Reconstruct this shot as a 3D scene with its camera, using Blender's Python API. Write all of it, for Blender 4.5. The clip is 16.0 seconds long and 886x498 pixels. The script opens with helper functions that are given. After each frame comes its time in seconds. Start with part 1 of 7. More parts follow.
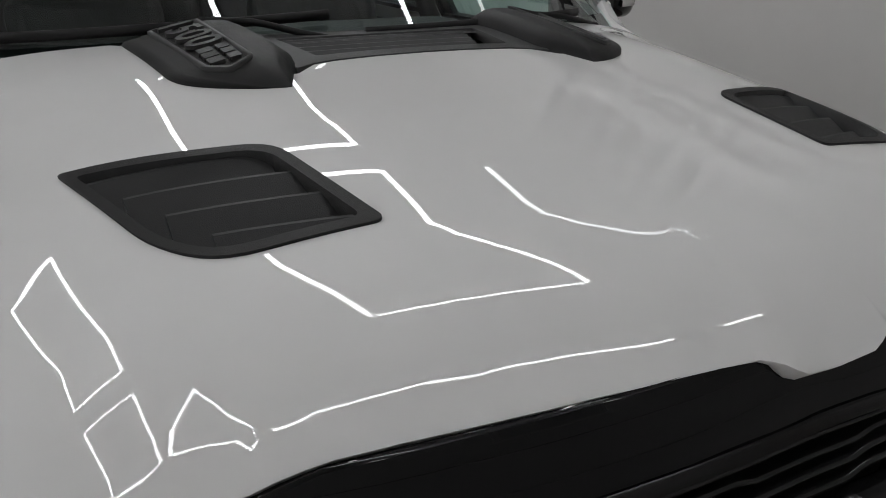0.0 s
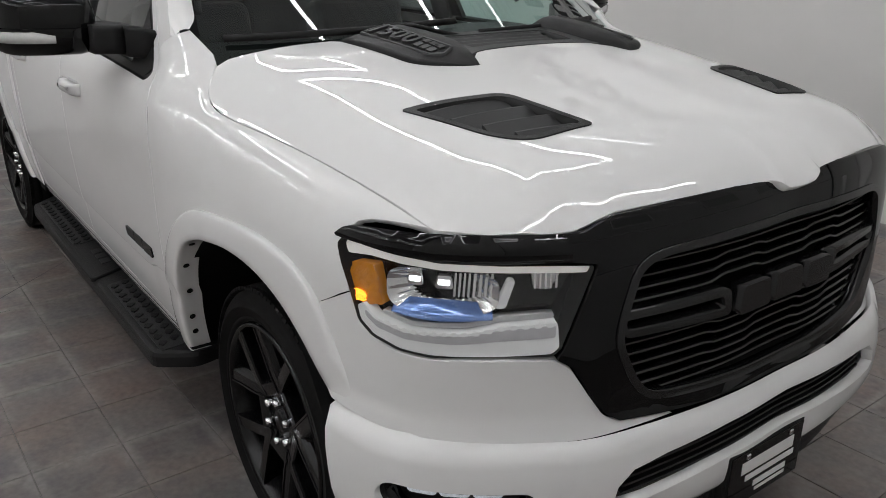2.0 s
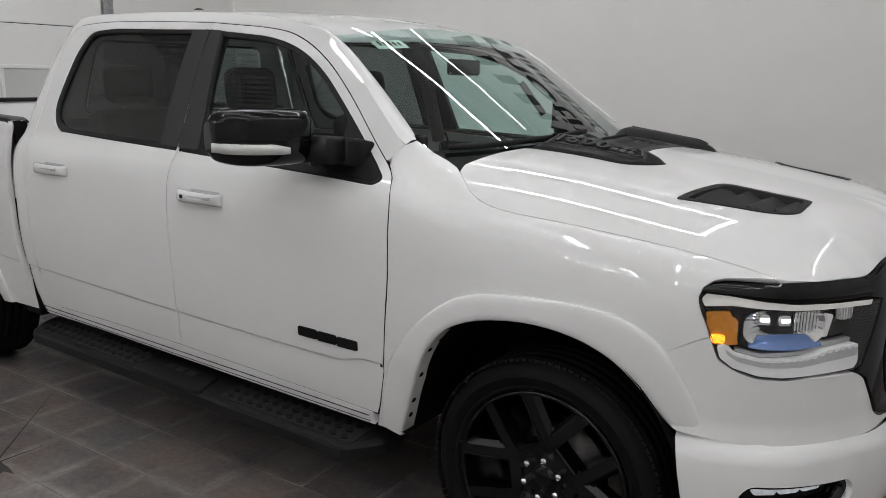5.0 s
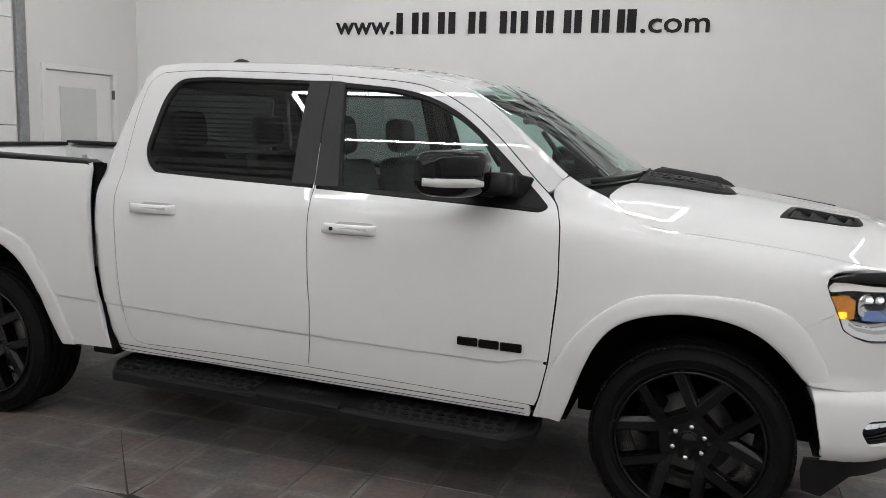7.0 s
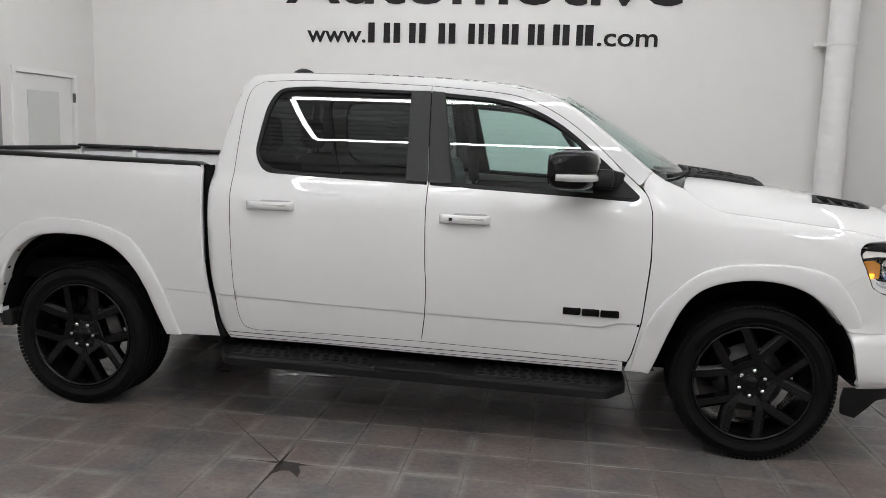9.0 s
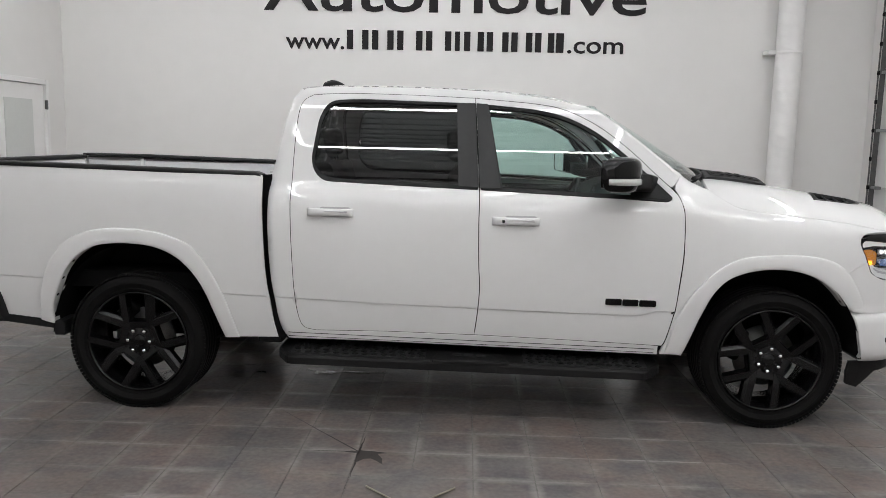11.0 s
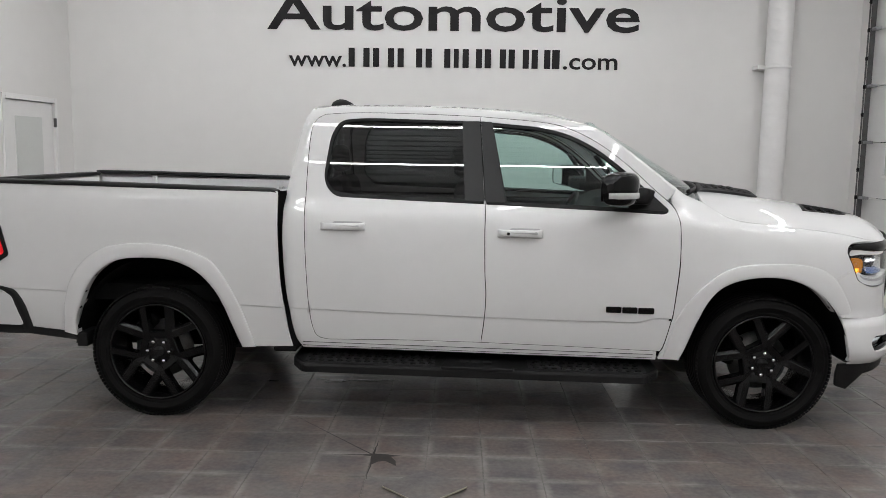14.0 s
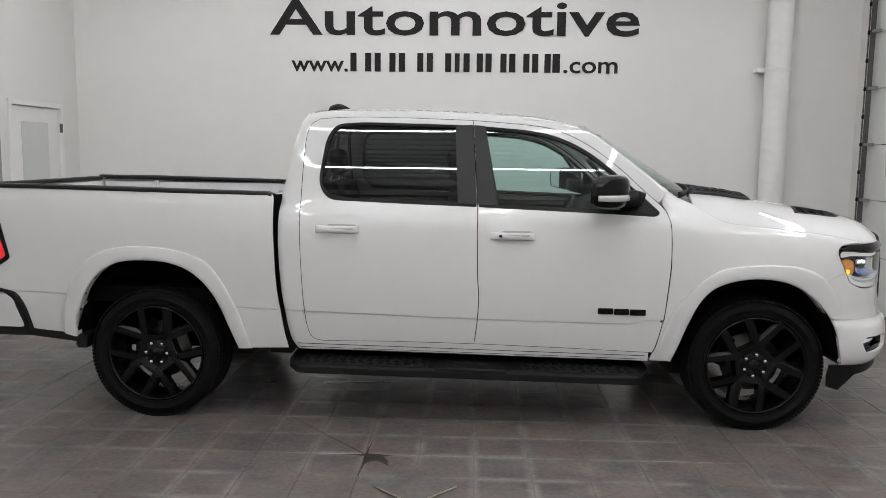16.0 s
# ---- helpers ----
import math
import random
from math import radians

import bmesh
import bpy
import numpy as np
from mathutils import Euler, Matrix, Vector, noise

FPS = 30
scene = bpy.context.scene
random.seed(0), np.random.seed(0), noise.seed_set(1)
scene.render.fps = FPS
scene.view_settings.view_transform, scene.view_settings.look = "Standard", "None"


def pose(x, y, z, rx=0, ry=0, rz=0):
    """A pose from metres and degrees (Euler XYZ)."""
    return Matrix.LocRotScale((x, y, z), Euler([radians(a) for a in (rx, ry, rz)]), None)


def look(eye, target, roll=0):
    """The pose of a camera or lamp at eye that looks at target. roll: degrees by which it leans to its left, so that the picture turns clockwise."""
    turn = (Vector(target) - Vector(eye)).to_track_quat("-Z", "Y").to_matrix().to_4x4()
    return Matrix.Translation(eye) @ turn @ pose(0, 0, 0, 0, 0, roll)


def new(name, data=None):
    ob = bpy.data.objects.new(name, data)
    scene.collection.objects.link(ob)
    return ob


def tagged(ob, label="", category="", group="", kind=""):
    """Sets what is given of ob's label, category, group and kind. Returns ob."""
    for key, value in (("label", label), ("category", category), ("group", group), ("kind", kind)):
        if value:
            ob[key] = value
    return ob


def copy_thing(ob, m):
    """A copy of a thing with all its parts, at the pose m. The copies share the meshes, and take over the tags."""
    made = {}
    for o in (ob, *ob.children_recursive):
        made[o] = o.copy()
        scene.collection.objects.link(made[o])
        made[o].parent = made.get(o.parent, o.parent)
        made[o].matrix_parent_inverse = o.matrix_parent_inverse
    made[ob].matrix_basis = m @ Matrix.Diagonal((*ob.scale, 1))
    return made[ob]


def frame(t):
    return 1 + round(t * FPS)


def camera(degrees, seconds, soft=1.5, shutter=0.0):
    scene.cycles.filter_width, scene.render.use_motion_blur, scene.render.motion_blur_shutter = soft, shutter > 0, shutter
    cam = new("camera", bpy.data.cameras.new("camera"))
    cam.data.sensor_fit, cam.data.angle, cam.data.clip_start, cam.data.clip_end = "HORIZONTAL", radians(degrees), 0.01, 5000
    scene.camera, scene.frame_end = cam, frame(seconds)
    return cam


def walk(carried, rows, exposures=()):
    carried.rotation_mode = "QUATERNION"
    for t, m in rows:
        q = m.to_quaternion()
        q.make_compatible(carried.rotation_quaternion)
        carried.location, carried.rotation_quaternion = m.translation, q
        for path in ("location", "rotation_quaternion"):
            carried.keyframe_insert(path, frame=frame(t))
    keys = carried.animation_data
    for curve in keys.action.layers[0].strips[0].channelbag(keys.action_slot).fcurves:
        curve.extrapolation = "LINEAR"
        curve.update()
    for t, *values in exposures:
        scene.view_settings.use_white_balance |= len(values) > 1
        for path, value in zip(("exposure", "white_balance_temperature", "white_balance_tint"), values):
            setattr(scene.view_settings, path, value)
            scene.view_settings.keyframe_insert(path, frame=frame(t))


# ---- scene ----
cam = camera(58.2, 16.0, soft=0.7)
PATH = [
    (0, (1.364, -0.7, 1.574), (-0.288, 0.188, 0.879), -0.4),
    (0.5, (1.547, -0.948, 1.6), (-0.092, -0.043, 0.897), -0.4),
    (1, (1.722, -1.187, 1.592), (0.102, -0.246, 0.89), -0.4),
    (1.5, (1.829, -1.436, 1.641), (0.242, -0.443, 0.937), -0.1),
    (2, (1.85, -1.707, 1.668), (0.341, -0.596, 0.967), 0.3),
    (2.5, (1.752, -1.903, 1.675), (0.311, -0.675, 1.029), 0.7),
    (3, (1.573, -2.075, 1.676), (0.177, -0.753, 1.127), 0.9),
    (3.5, (1.468, -2.283, 1.663), (0.133, -0.875, 1.179), 1.0),
    (4, (1.392, -2.604, 1.679), (0.127, -1.127, 1.214), 1.1),
    (4.5, (1.246, -2.826, 1.66), (0.058, -1.281, 1.211), 1.2),
    (5, (1.017, -3.054, 1.668), (-0.07, -1.432, 1.237), 1.3),
    (7.5, (-0.209, -4.382, 1.581), (-0.756, -2.478, 1.305), 2.0),
    (8, (-0.435, -4.554, 1.559), (-0.901, -2.629, 1.283), 1.9),
    (8.5, (-0.704, -4.764, 1.574), (-1.082, -2.82, 1.297), 1.8),
    (9, (-0.975, -5.026, 1.581), (-1.28, -3.069, 1.304), 1.9),
    (9.5, (-1.223, -5.139, 1.565), (-1.451, -3.171, 1.286), 1.8),
    (10, (-1.468, -5.223, 1.579), (-1.624, -3.249, 1.301), 1.7),
    (12.5, (-1.768, -5.652, 1.66), (-1.83, -3.672, 1.384), 1.1),
    (13, (-1.767, -5.654, 1.658), (-1.829, -3.672, 1.396), 1.0),
    (13.5, (-1.776, -5.659, 1.662), (-1.843, -3.676, 1.408), 1.0),
    (14, (-1.778, -5.654, 1.652), (-1.847, -3.671, 1.404), 0.9),
    (14.5, (-1.757, -5.656, 1.649), (-1.837, -3.674, 1.401), 0.8),
    (15, (-1.707, -5.639, 1.651), (-1.796, -3.656, 1.404), 0.7),
    (15.5, (-1.673, -5.652, 1.646), (-1.763, -3.669, 1.401), 0.8),
    (16, (-1.674, -5.704, 1.652), (-1.769, -3.721, 1.413), 0.7),
]
walk(cam, [(t, look(eye, target, roll)) for t, eye, target, roll in PATH],
     exposures=[(0, -0.88), (0.5, -0.39), (1, -0.12), (1.5, -0.12), (2.5, -0.20), (3.5, -0.28), (4.5, -0.26), (5, -0.14), (7.5, 0.11), (10, 0.30), (12.5, 0.13), (16, 0.12)])


# ---- world, lights and exposure ----
world = bpy.data.worlds.new("world")
scene.world = world
world.use_nodes = True
world.node_tree.nodes["Background"].inputs[0].default_value = (0.8, 0.85, 0.9, 1)
world.node_tree.nodes["Background"].inputs[1].default_value = 0.05
LAMP_STRENGTH = 30.5
CEIL = 4.45          # underside of the ceiling
LAMP_Z = 4.10        # underside of the light frames
WALL_Y, BACK_Y, LEFT_X, RIGHT_X = 3.58, -8.2, -6.45, 2.51


# ---- materials ----
def mat(name, color, rough=0.5, metal=0.0, coat=0.0, var=0.0, scale=8.0, bump=0.0, bscale=200.0, spec=0.5,
        emit=0.0, trans=0.0, ior=1.45, rvar=0.0, coat_rough=0.03, coat_ior=1.5):
    m = bpy.data.materials.new(name)
    m.use_nodes = True
    nt = m.node_tree
    b = nt.nodes["Principled BSDF"]
    c = (*color, 1.0)
    b.inputs["Base Color"].default_value = c
    b.inputs["Roughness"].default_value = rough
    b.inputs["Metallic"].default_value = metal
    b.inputs["Coat Weight"].default_value = coat
    b.inputs["Coat Roughness"].default_value = coat_rough
    b.inputs["Coat IOR"].default_value = coat_ior
    b.inputs["Specular IOR Level"].default_value = spec
    b.inputs["Transmission Weight"].default_value = trans
    b.inputs["IOR"].default_value = ior
    if emit:
        b.inputs["Emission Color"].default_value = c
        b.inputs["Emission Strength"].default_value = emit
    tc = nt.nodes.new("ShaderNodeTexCoord")
    if var:
        n1 = nt.nodes.new("ShaderNodeTexNoise")
        n1.inputs["Scale"].default_value = scale
        n1.inputs["Detail"].default_value = 6
        n2 = nt.nodes.new("ShaderNodeTexNoise")
        n2.inputs["Scale"].default_value = scale * 9
        n2.inputs["Detail"].default_value = 3
        add = nt.nodes.new("ShaderNodeMath")
        add.operation = "ADD"
        mr = nt.nodes.new("ShaderNodeMapRange")
        mr.inputs[1].default_value, mr.inputs[2].default_value = 0.6, 1.4
        mr.inputs[3].default_value, mr.inputs[4].default_value = 1 - var, 1 + var
        hsv = nt.nodes.new("ShaderNodeHueSaturation")
        hsv.inputs["Color"].default_value = c
        for n in (n1, n2):
            nt.links.new(tc.outputs["Object"], n.inputs["Vector"])
        nt.links.new(n1.outputs["Fac"], add.inputs[0])
        nt.links.new(n2.outputs["Fac"], add.inputs[1])
        nt.links.new(add.outputs[0], mr.inputs[0])
        nt.links.new(mr.outputs[0], hsv.inputs["Value"])
        nt.links.new(hsv.outputs[0], b.inputs["Base Color"])
        if rvar:
            mq = nt.nodes.new("ShaderNodeMapRange")
            mq.inputs[1].default_value, mq.inputs[2].default_value = 0.3, 0.7
            mq.inputs[3].default_value, mq.inputs[4].default_value = rough - rvar, rough + rvar
            nt.links.new(n1.outputs["Fac"], mq.inputs[0])
            nt.links.new(mq.outputs[0], b.inputs["Roughness"])
    if bump:
        n3 = nt.nodes.new("ShaderNodeTexNoise")
        n3.inputs["Scale"].default_value = bscale
        n3.inputs["Detail"].default_value = 4
        bp = nt.nodes.new("ShaderNodeBump")
        bp.inputs["Strength"].default_value = bump
        bp.inputs["Distance"].default_value = 0.002
        nt.links.new(tc.outputs["Object"], n3.inputs["Vector"])
        nt.links.new(n3.outputs["Fac"], bp.inputs["Height"])
        nt.links.new(bp.outputs[0], b.inputs["Normal"])
    return m


PAINT = mat("white_paint", (0.74, 0.735, 0.73), 0.6, coat=1.0, coat_rough=0.008, coat_ior=1.55, spec=0.0, var=0.012, scale=2.0)
BLACK_GLOSS = mat("gloss_black", (0.003, 0.003, 0.0032), 0.02, spec=0.32, var=0.1, scale=3)
BLACK_PLASTIC = mat("textured_black_plastic", (0.0085, 0.0083, 0.0086), 0.5, spec=0.30, bump=0.25, bscale=700, var=0.12, scale=6)
GREY_PLASTIC = mat("satin_grey_plastic", (0.024, 0.024, 0.0245), 0.45, spec=0.35, bump=0.2, bscale=700, var=0.1, scale=6)
GRILLE_BLACK = mat("satin_grille_black", (0.009, 0.009, 0.0094), 0.15, spec=0.5, var=0.1)
RUBBER = mat("tyre_rubber", (0.0075, 0.0071, 0.0070), 0.75, spec=0.14, bump=0.3, bscale=300, var=0.2, scale=10)
RIM_BLACK = mat("satin_black_alloy", (0.0030, 0.0030, 0.0033), 0.26, spec=0.36, var=0.1)
DARK = mat("underbody_black", (0.005, 0.005, 0.005), 0.85, spec=0.12, var=0.2, scale=8)
STEEL = mat("machined_steel", (0.45, 0.44, 0.43), 0.4, metal=1.0, var=0.15, scale=15, bump=0.1)
CHROME = mat("chrome", (0.85, 0.85, 0.86), 0.07, metal=1.0, var=0.02)


def pane(name, tint, ior=1.5):
    """A thin sheet of glass: tinted, with sharp reflections that grow towards grazing angles."""
    m = bpy.data.materials.new(name)
    m.use_nodes = True
    nt = m.node_tree
    nt.nodes.remove(nt.nodes["Principled BSDF"])
    out = nt.nodes["Material Output"]
    through_it = nt.nodes.new("ShaderNodeBsdfTransparent")
    through_it.inputs[0].default_value = (*tint, 1)
    gloss = nt.nodes.new("ShaderNodeBsdfGlossy")
    gloss.inputs["Roughness"].default_value = 0.0
    gloss.inputs["Color"].default_value = (1, 1, 1, 1)
    facing = nt.nodes.new("ShaderNodeLayerWeight")
    facing.inputs["Blend"].default_value = 0.5
    power = nt.nodes.new("ShaderNodeMath")
    power.operation = "POWER"
    power.inputs[1].default_value = 5.0
    nt.links.new(facing.outputs["Facing"], power.inputs[0])
    fresnel = nt.nodes.new("ShaderNodeMapRange")
    fresnel.inputs[3].default_value, fresnel.inputs[4].default_value = 1.5 * ((ior - 1) / (ior + 1)) ** 2, 1.0
    nt.links.new(power.outputs[0], fresnel.inputs[0])
    mix = nt.nodes.new("ShaderNodeMixShader")
    nt.links.new(fresnel.outputs[0], mix.inputs[0])
    nt.links.new(through_it.outputs[0], mix.inputs[1])
    nt.links.new(gloss.outputs[0], mix.inputs[2])
    nt.links.new(mix.outputs[0], out.inputs["Surface"])
    return m


GLASS_CLEAR = pane("clear_glass", (0.70, 0.86, 0.82), 1.6)
GLASS_TINT = pane("tinted_glass", (0.150, 0.166, 0.166), 1.55)
LENS = pane("clear_lens", (0.93, 0.93, 0.93), 1.42)
AMBER = mat("amber_lens", (0.55, 0.21, 0.012), 0.25, emit=0.10, coat=1.0, var=0.15, scale=40)
LED_WHITE = mat("led_strip", (1.0, 0.98, 0.93), 0.3, emit=0.22)
LED_RED = mat("red_lamp", (0.50, 0.006, 0.012), 0.2, emit=0.7, coat=1.0)
CLOTH = mat("dark_seat_leather", (0.013, 0.013, 0.0135), 0.55, bump=0.3, bscale=250, var=0.15)
INNER = mat("interior_trim", (0.018, 0.018, 0.0185), 0.6, bump=0.2, bscale=400, var=0.15)
BED_GREY = mat("bed_paint", (0.62, 0.62, 0.62), 0.4, coat=0.4, var=0.05, scale=4)
WALL = mat("white_wall_paint", (0.755, 0.742, 0.726), 0.6, var=0.02, scale=0.6, bump=0.06, bscale=120)
TRIM_WHITE = mat("white_trim_paint", (0.80, 0.79, 0.78), 0.4, var=0.02, scale=3, bump=0.04)
SIGN = mat("sign_black", (0.016, 0.014, 0.015), 0.5, spec=0.2, var=0.1, scale=5)
FROST = mat("frosted_glass", (0.62, 0.63, 0.61), 0.35, var=0.03, scale=4)
LAMP = mat("light_tube", (0.97, 0.985, 1.0), 0.4, emit=LAMP_STRENGTH)
LAMP_DIM = mat("dim_light_tube", (0.97, 0.985, 1.0), 0.4, emit=LAMP_STRENGTH * 0.3)
ALU = mat("aluminium_profile", (0.6, 0.6, 0.61), 0.35, metal=0.9, var=0.08)
GALV = mat("galvanised_steel", (0.35, 0.35, 0.36), 0.45, metal=0.9, var=0.25, scale=25)
DECK = mat("grey_ribbed_ceiling", (0.68, 0.67, 0.67), 0.5, var=0.06, scale=1.5)
GROUT = mat("grout", (0.150, 0.138, 0.130), 0.85, var=0.25, scale=4, bump=0.3)


def tile_material():
    m = mat("porcelain_floor_tile", (0.145, 0.132, 0.126), 0.25, var=0.22, scale=4.2, bump=0.12, bscale=160)
    nt = m.node_tree
    hsv = [n for n in nt.nodes if n.bl_idname == "ShaderNodeHueSaturation"][0]
    info = nt.nodes.new("ShaderNodeObjectInfo")
    geo = nt.nodes.new("ShaderNodeNewGeometry")
    add = nt.nodes.new("ShaderNodeMath")
    add.operation = "ADD"
    nt.links.new(info.outputs["Random"], add.inputs[0])
    nt.links.new(geo.outputs["Random Per Island"], add.inputs[1])
    fr = nt.nodes.new("ShaderNodeMath")
    fr.operation = "FRACT"
    nt.links.new(add.outputs[0], fr.inputs[0])
    mix = nt.nodes.new("ShaderNodeMix")
    mix.data_type = "RGBA"
    mix.inputs[6].default_value = (0.150, 0.141, 0.138, 1)
    mix.inputs[7].default_value = (0.180, 0.160, 0.151, 1)
    nt.links.new(fr.outputs[0], mix.inputs[0])
    pos = geo.outputs["Position"]
    for n in nt.nodes:
        if n.bl_idname == "ShaderNodeTexNoise":
            nt.links.new(pos, n.inputs["Vector"])

    def stain(scale, lo, hi, last, colour, amount, mask=None):
        """Lay one irregular stain colour over the tile's own colour."""
        n = nt.nodes.new("ShaderNodeTexNoise")
        n.inputs["Scale"].default_value = scale
        n.inputs["Detail"].default_value = 5
        n.inputs["Roughness"].default_value = 0.6
        nt.links.new(pos, n.inputs["Vector"])
        r = nt.nodes.new("ShaderNodeMapRange")
        r.inputs[1].default_value, r.inputs[2].default_value = lo, hi
        r.inputs[3].default_value, r.inputs[4].default_value = 0.0, amount
        nt.links.new(n.outputs["Fac"], r.inputs[0])
        f = r.outputs[0]
        if mask is not None:
            mu = nt.nodes.new("ShaderNodeMath")
            mu.operation = "MULTIPLY"
            nt.links.new(f, mu.inputs[0])
            nt.links.new(mask, mu.inputs[1])
            f = mu.outputs[0]
        x = nt.nodes.new("ShaderNodeMix")
        x.data_type = "RGBA"
        x.inputs[7].default_value = (*colour, 1)
        nt.links.new(f, x.inputs[0])
        nt.links.new(last, x.inputs[6])
        return x.outputs[2]

    # cement haze left along the joints
    mp = nt.nodes.new("ShaderNodeMapping")
    mp.vector_type = "TEXTURE"
    mp.inputs["Location"].default_value = (-1.992, -1.505, 0)
    mp.inputs["Rotation"].default_value = (0, 0, math.radians(0.8))
    mp.inputs["Scale"].default_value = (0.2985, 0.2985, 1)
    nt.links.new(pos, mp.inputs["Vector"])
    sep = nt.nodes.new("ShaderNodeSeparateXYZ")
    nt.links.new(mp.outputs[0], sep.inputs[0])
    near = nt.nodes.new("ShaderNodeMath")
    near.operation = "MINIMUM"
    for k in range(2):
        pp = nt.nodes.new("ShaderNodeMath")
        pp.operation = "PINGPONG"
        pp.inputs[1].default_value = 0.5
        nt.links.new(sep.outputs[k], pp.inputs[0])
        nt.links.new(pp.outputs[0], near.inputs[k])
    edge = nt.nodes.new("ShaderNodeMapRange")
    edge.interpolation_type = "SMOOTHSTEP"
    edge.inputs[1].default_value, edge.inputs[2].default_value = 0.01, 0.16
    edge.inputs[3].default_value, edge.inputs[4].default_value = 1.0, 0.0
    nt.links.new(near.outputs[0], edge.inputs[0])
    col = stain(2.3, 0.42, 0.72, mix.outputs[2], (0.200, 0.150, 0.132), 0.9)
    col = stain(3.6, 0.50, 0.74, col, (0.098, 0.098, 0.106), 0.8)
    col = stain(1.7, 0.42, 0.62, col, (0.31, 0.285, 0.275), 0.55, edge.outputs[0])
    nt.links.new(col, hsv.inputs["Color"])
    return m


TILE = tile_material()


from mathutils.geometry import delaunay_2d_cdt as delaunay

# ---- mesh helpers ----
def mesh_of(name, verts, faces, normals=None, smooth=True):
    me = bpy.data.meshes.new(name)
    me.from_pydata([tuple(v) for v in verts], [], faces)
    if smooth:
        me.polygons.foreach_set("use_smooth", [True] * len(me.polygons))
    if normals is not None:
        me.normals_split_custom_set(normals)
    me.update()
    return me


def part(name, data, material, parent, label=""):
    """Links a bmesh or mesh as one part under its thing."""
    if isinstance(data, bmesh.types.BMesh):
        me = bpy.data.meshes.new(name)
        data.to_mesh(me)
        data.free()
        data = me
    if not data.materials:
        data.materials.append(material)
    ob = new(name, data)
    ob.parent = parent
    if label:
        tagged(ob, label)
    return ob


def thing(name, label, category, group="", at=None, kind=""):
    ob = new(name)
    ob.empty_display_size = 0.2
    if at is not None:
        ob.matrix_basis = at
    return tagged(ob, label, category, group, kind)


def box(bm, x0, x1, y0, y1, z0, z1, bevel=0.0, seg=2):
    r = bmesh.ops.create_cube(bm, size=1.0)
    m = Matrix.Translation(((x0 + x1) / 2, (y0 + y1) / 2, (z0 + z1) / 2)) @ Matrix.Diagonal((x1 - x0, y1 - y0, z1 - z0, 1))
    bmesh.ops.transform(bm, matrix=m, verts=r["verts"])
    if bevel:
        es = list({e for v in r["verts"] for e in v.link_edges})
        bmesh.ops.bevel(bm, geom=es, offset=bevel, segments=seg, affect="EDGES", profile=0.5)
    return bm


def boxed(*a, **k):
    return box(bmesh.new(), *a, **k)


def inside(pts, poly):
    x, y = pts[:, 0], pts[:, 1]
    res = np.zeros(len(pts), bool)
    px, py = poly[:, 0], poly[:, 1]
    j = len(poly) - 1
    for i in range(len(poly)):
        c = (py[i] > y) != (py[j] > y)
        with np.errstate(divide="ignore", invalid="ignore"):
            xi = (px[j] - px[i]) * (y - py[i]) / (py[j] - py[i] + 1e-12) + px[i]
        res ^= c & (x < xi)
        j = i
    return res


def rounded(points, r=0.03, n=5):
    """A closed outline with its corners rounded; a point may carry its own radius as a third number."""
    out = []
    k = len(points)
    for i in range(k):
        p = Vector(points[i][:2])
        rr = points[i][2] if len(points[i]) > 2 else r
        a, b = Vector(points[i - 1][:2]) - p, Vector(points[(i + 1) % k][:2]) - p
        d = min(rr, a.length * 0.49, b.length * 0.49)
        if d < 1e-4:
            out.append(tuple(p))
            continue
        s, e = p + a.normalized() * d, p + b.normalized() * d
        for q in range(n + 1):
            t = q / n
            out.append(tuple(s * (1 - t) ** 2 + p * 2 * t * (1 - t) + e * t * t))
    return out


def spline(points, n=8, closed=False):
    """A smooth curve through points (Catmull-Rom)."""
    ps = [np.array(p, float) for p in points]
    k = len(ps)
    out = []
    for i in range(k if closed else k - 1):
        p1, p2 = ps[i], ps[(i + 1) % k]
        p0 = ps[i - 1] if (closed or i > 0) else 2 * p1 - p2
        p3 = ps[(i + 2) % k] if (closed or i + 2 < k) else 2 * p2 - p1
        for q in range(n):
            t = q / n
            out.append(tuple(0.5 * (2 * p1 + (p2 - p0) * t + (2 * p0 - 5 * p1 + 4 * p2 - p3) * t * t + (3 * p1 - p0 - 3 * p2 + p3) * t ** 3)))
    if not closed:
        out.append(tuple(ps[-1]))
    return out


def resample(poly, step):
    out = []
    k = len(poly)
    for i in range(k):
        a, b = np.array(poly[i]), np.array(poly[(i + 1) % k])
        n = max(1, int(np.linalg.norm(b - a) / step))
        for q in range(n):
            out.append(a + (b - a) * q / n)
    return np.array(out)


def grown(poly, d):
    """An outline moved outwards by d (inwards if negative)."""
    p = np.array(poly, float)
    area = 0.5 * np.sum(p[:, 0] * np.roll(p[:, 1], -1) - np.roll(p[:, 0], -1) * p[:, 1])
    t = np.roll(p, -1, 0) - np.roll(p, 1, 0)
    n = np.stack([t[:, 1], -t[:, 0]], 1)
    n /= np.linalg.norm(n, axis=1)[:, None] + 1e-9
    return p + n * d * (1 if area > 0 else -1)


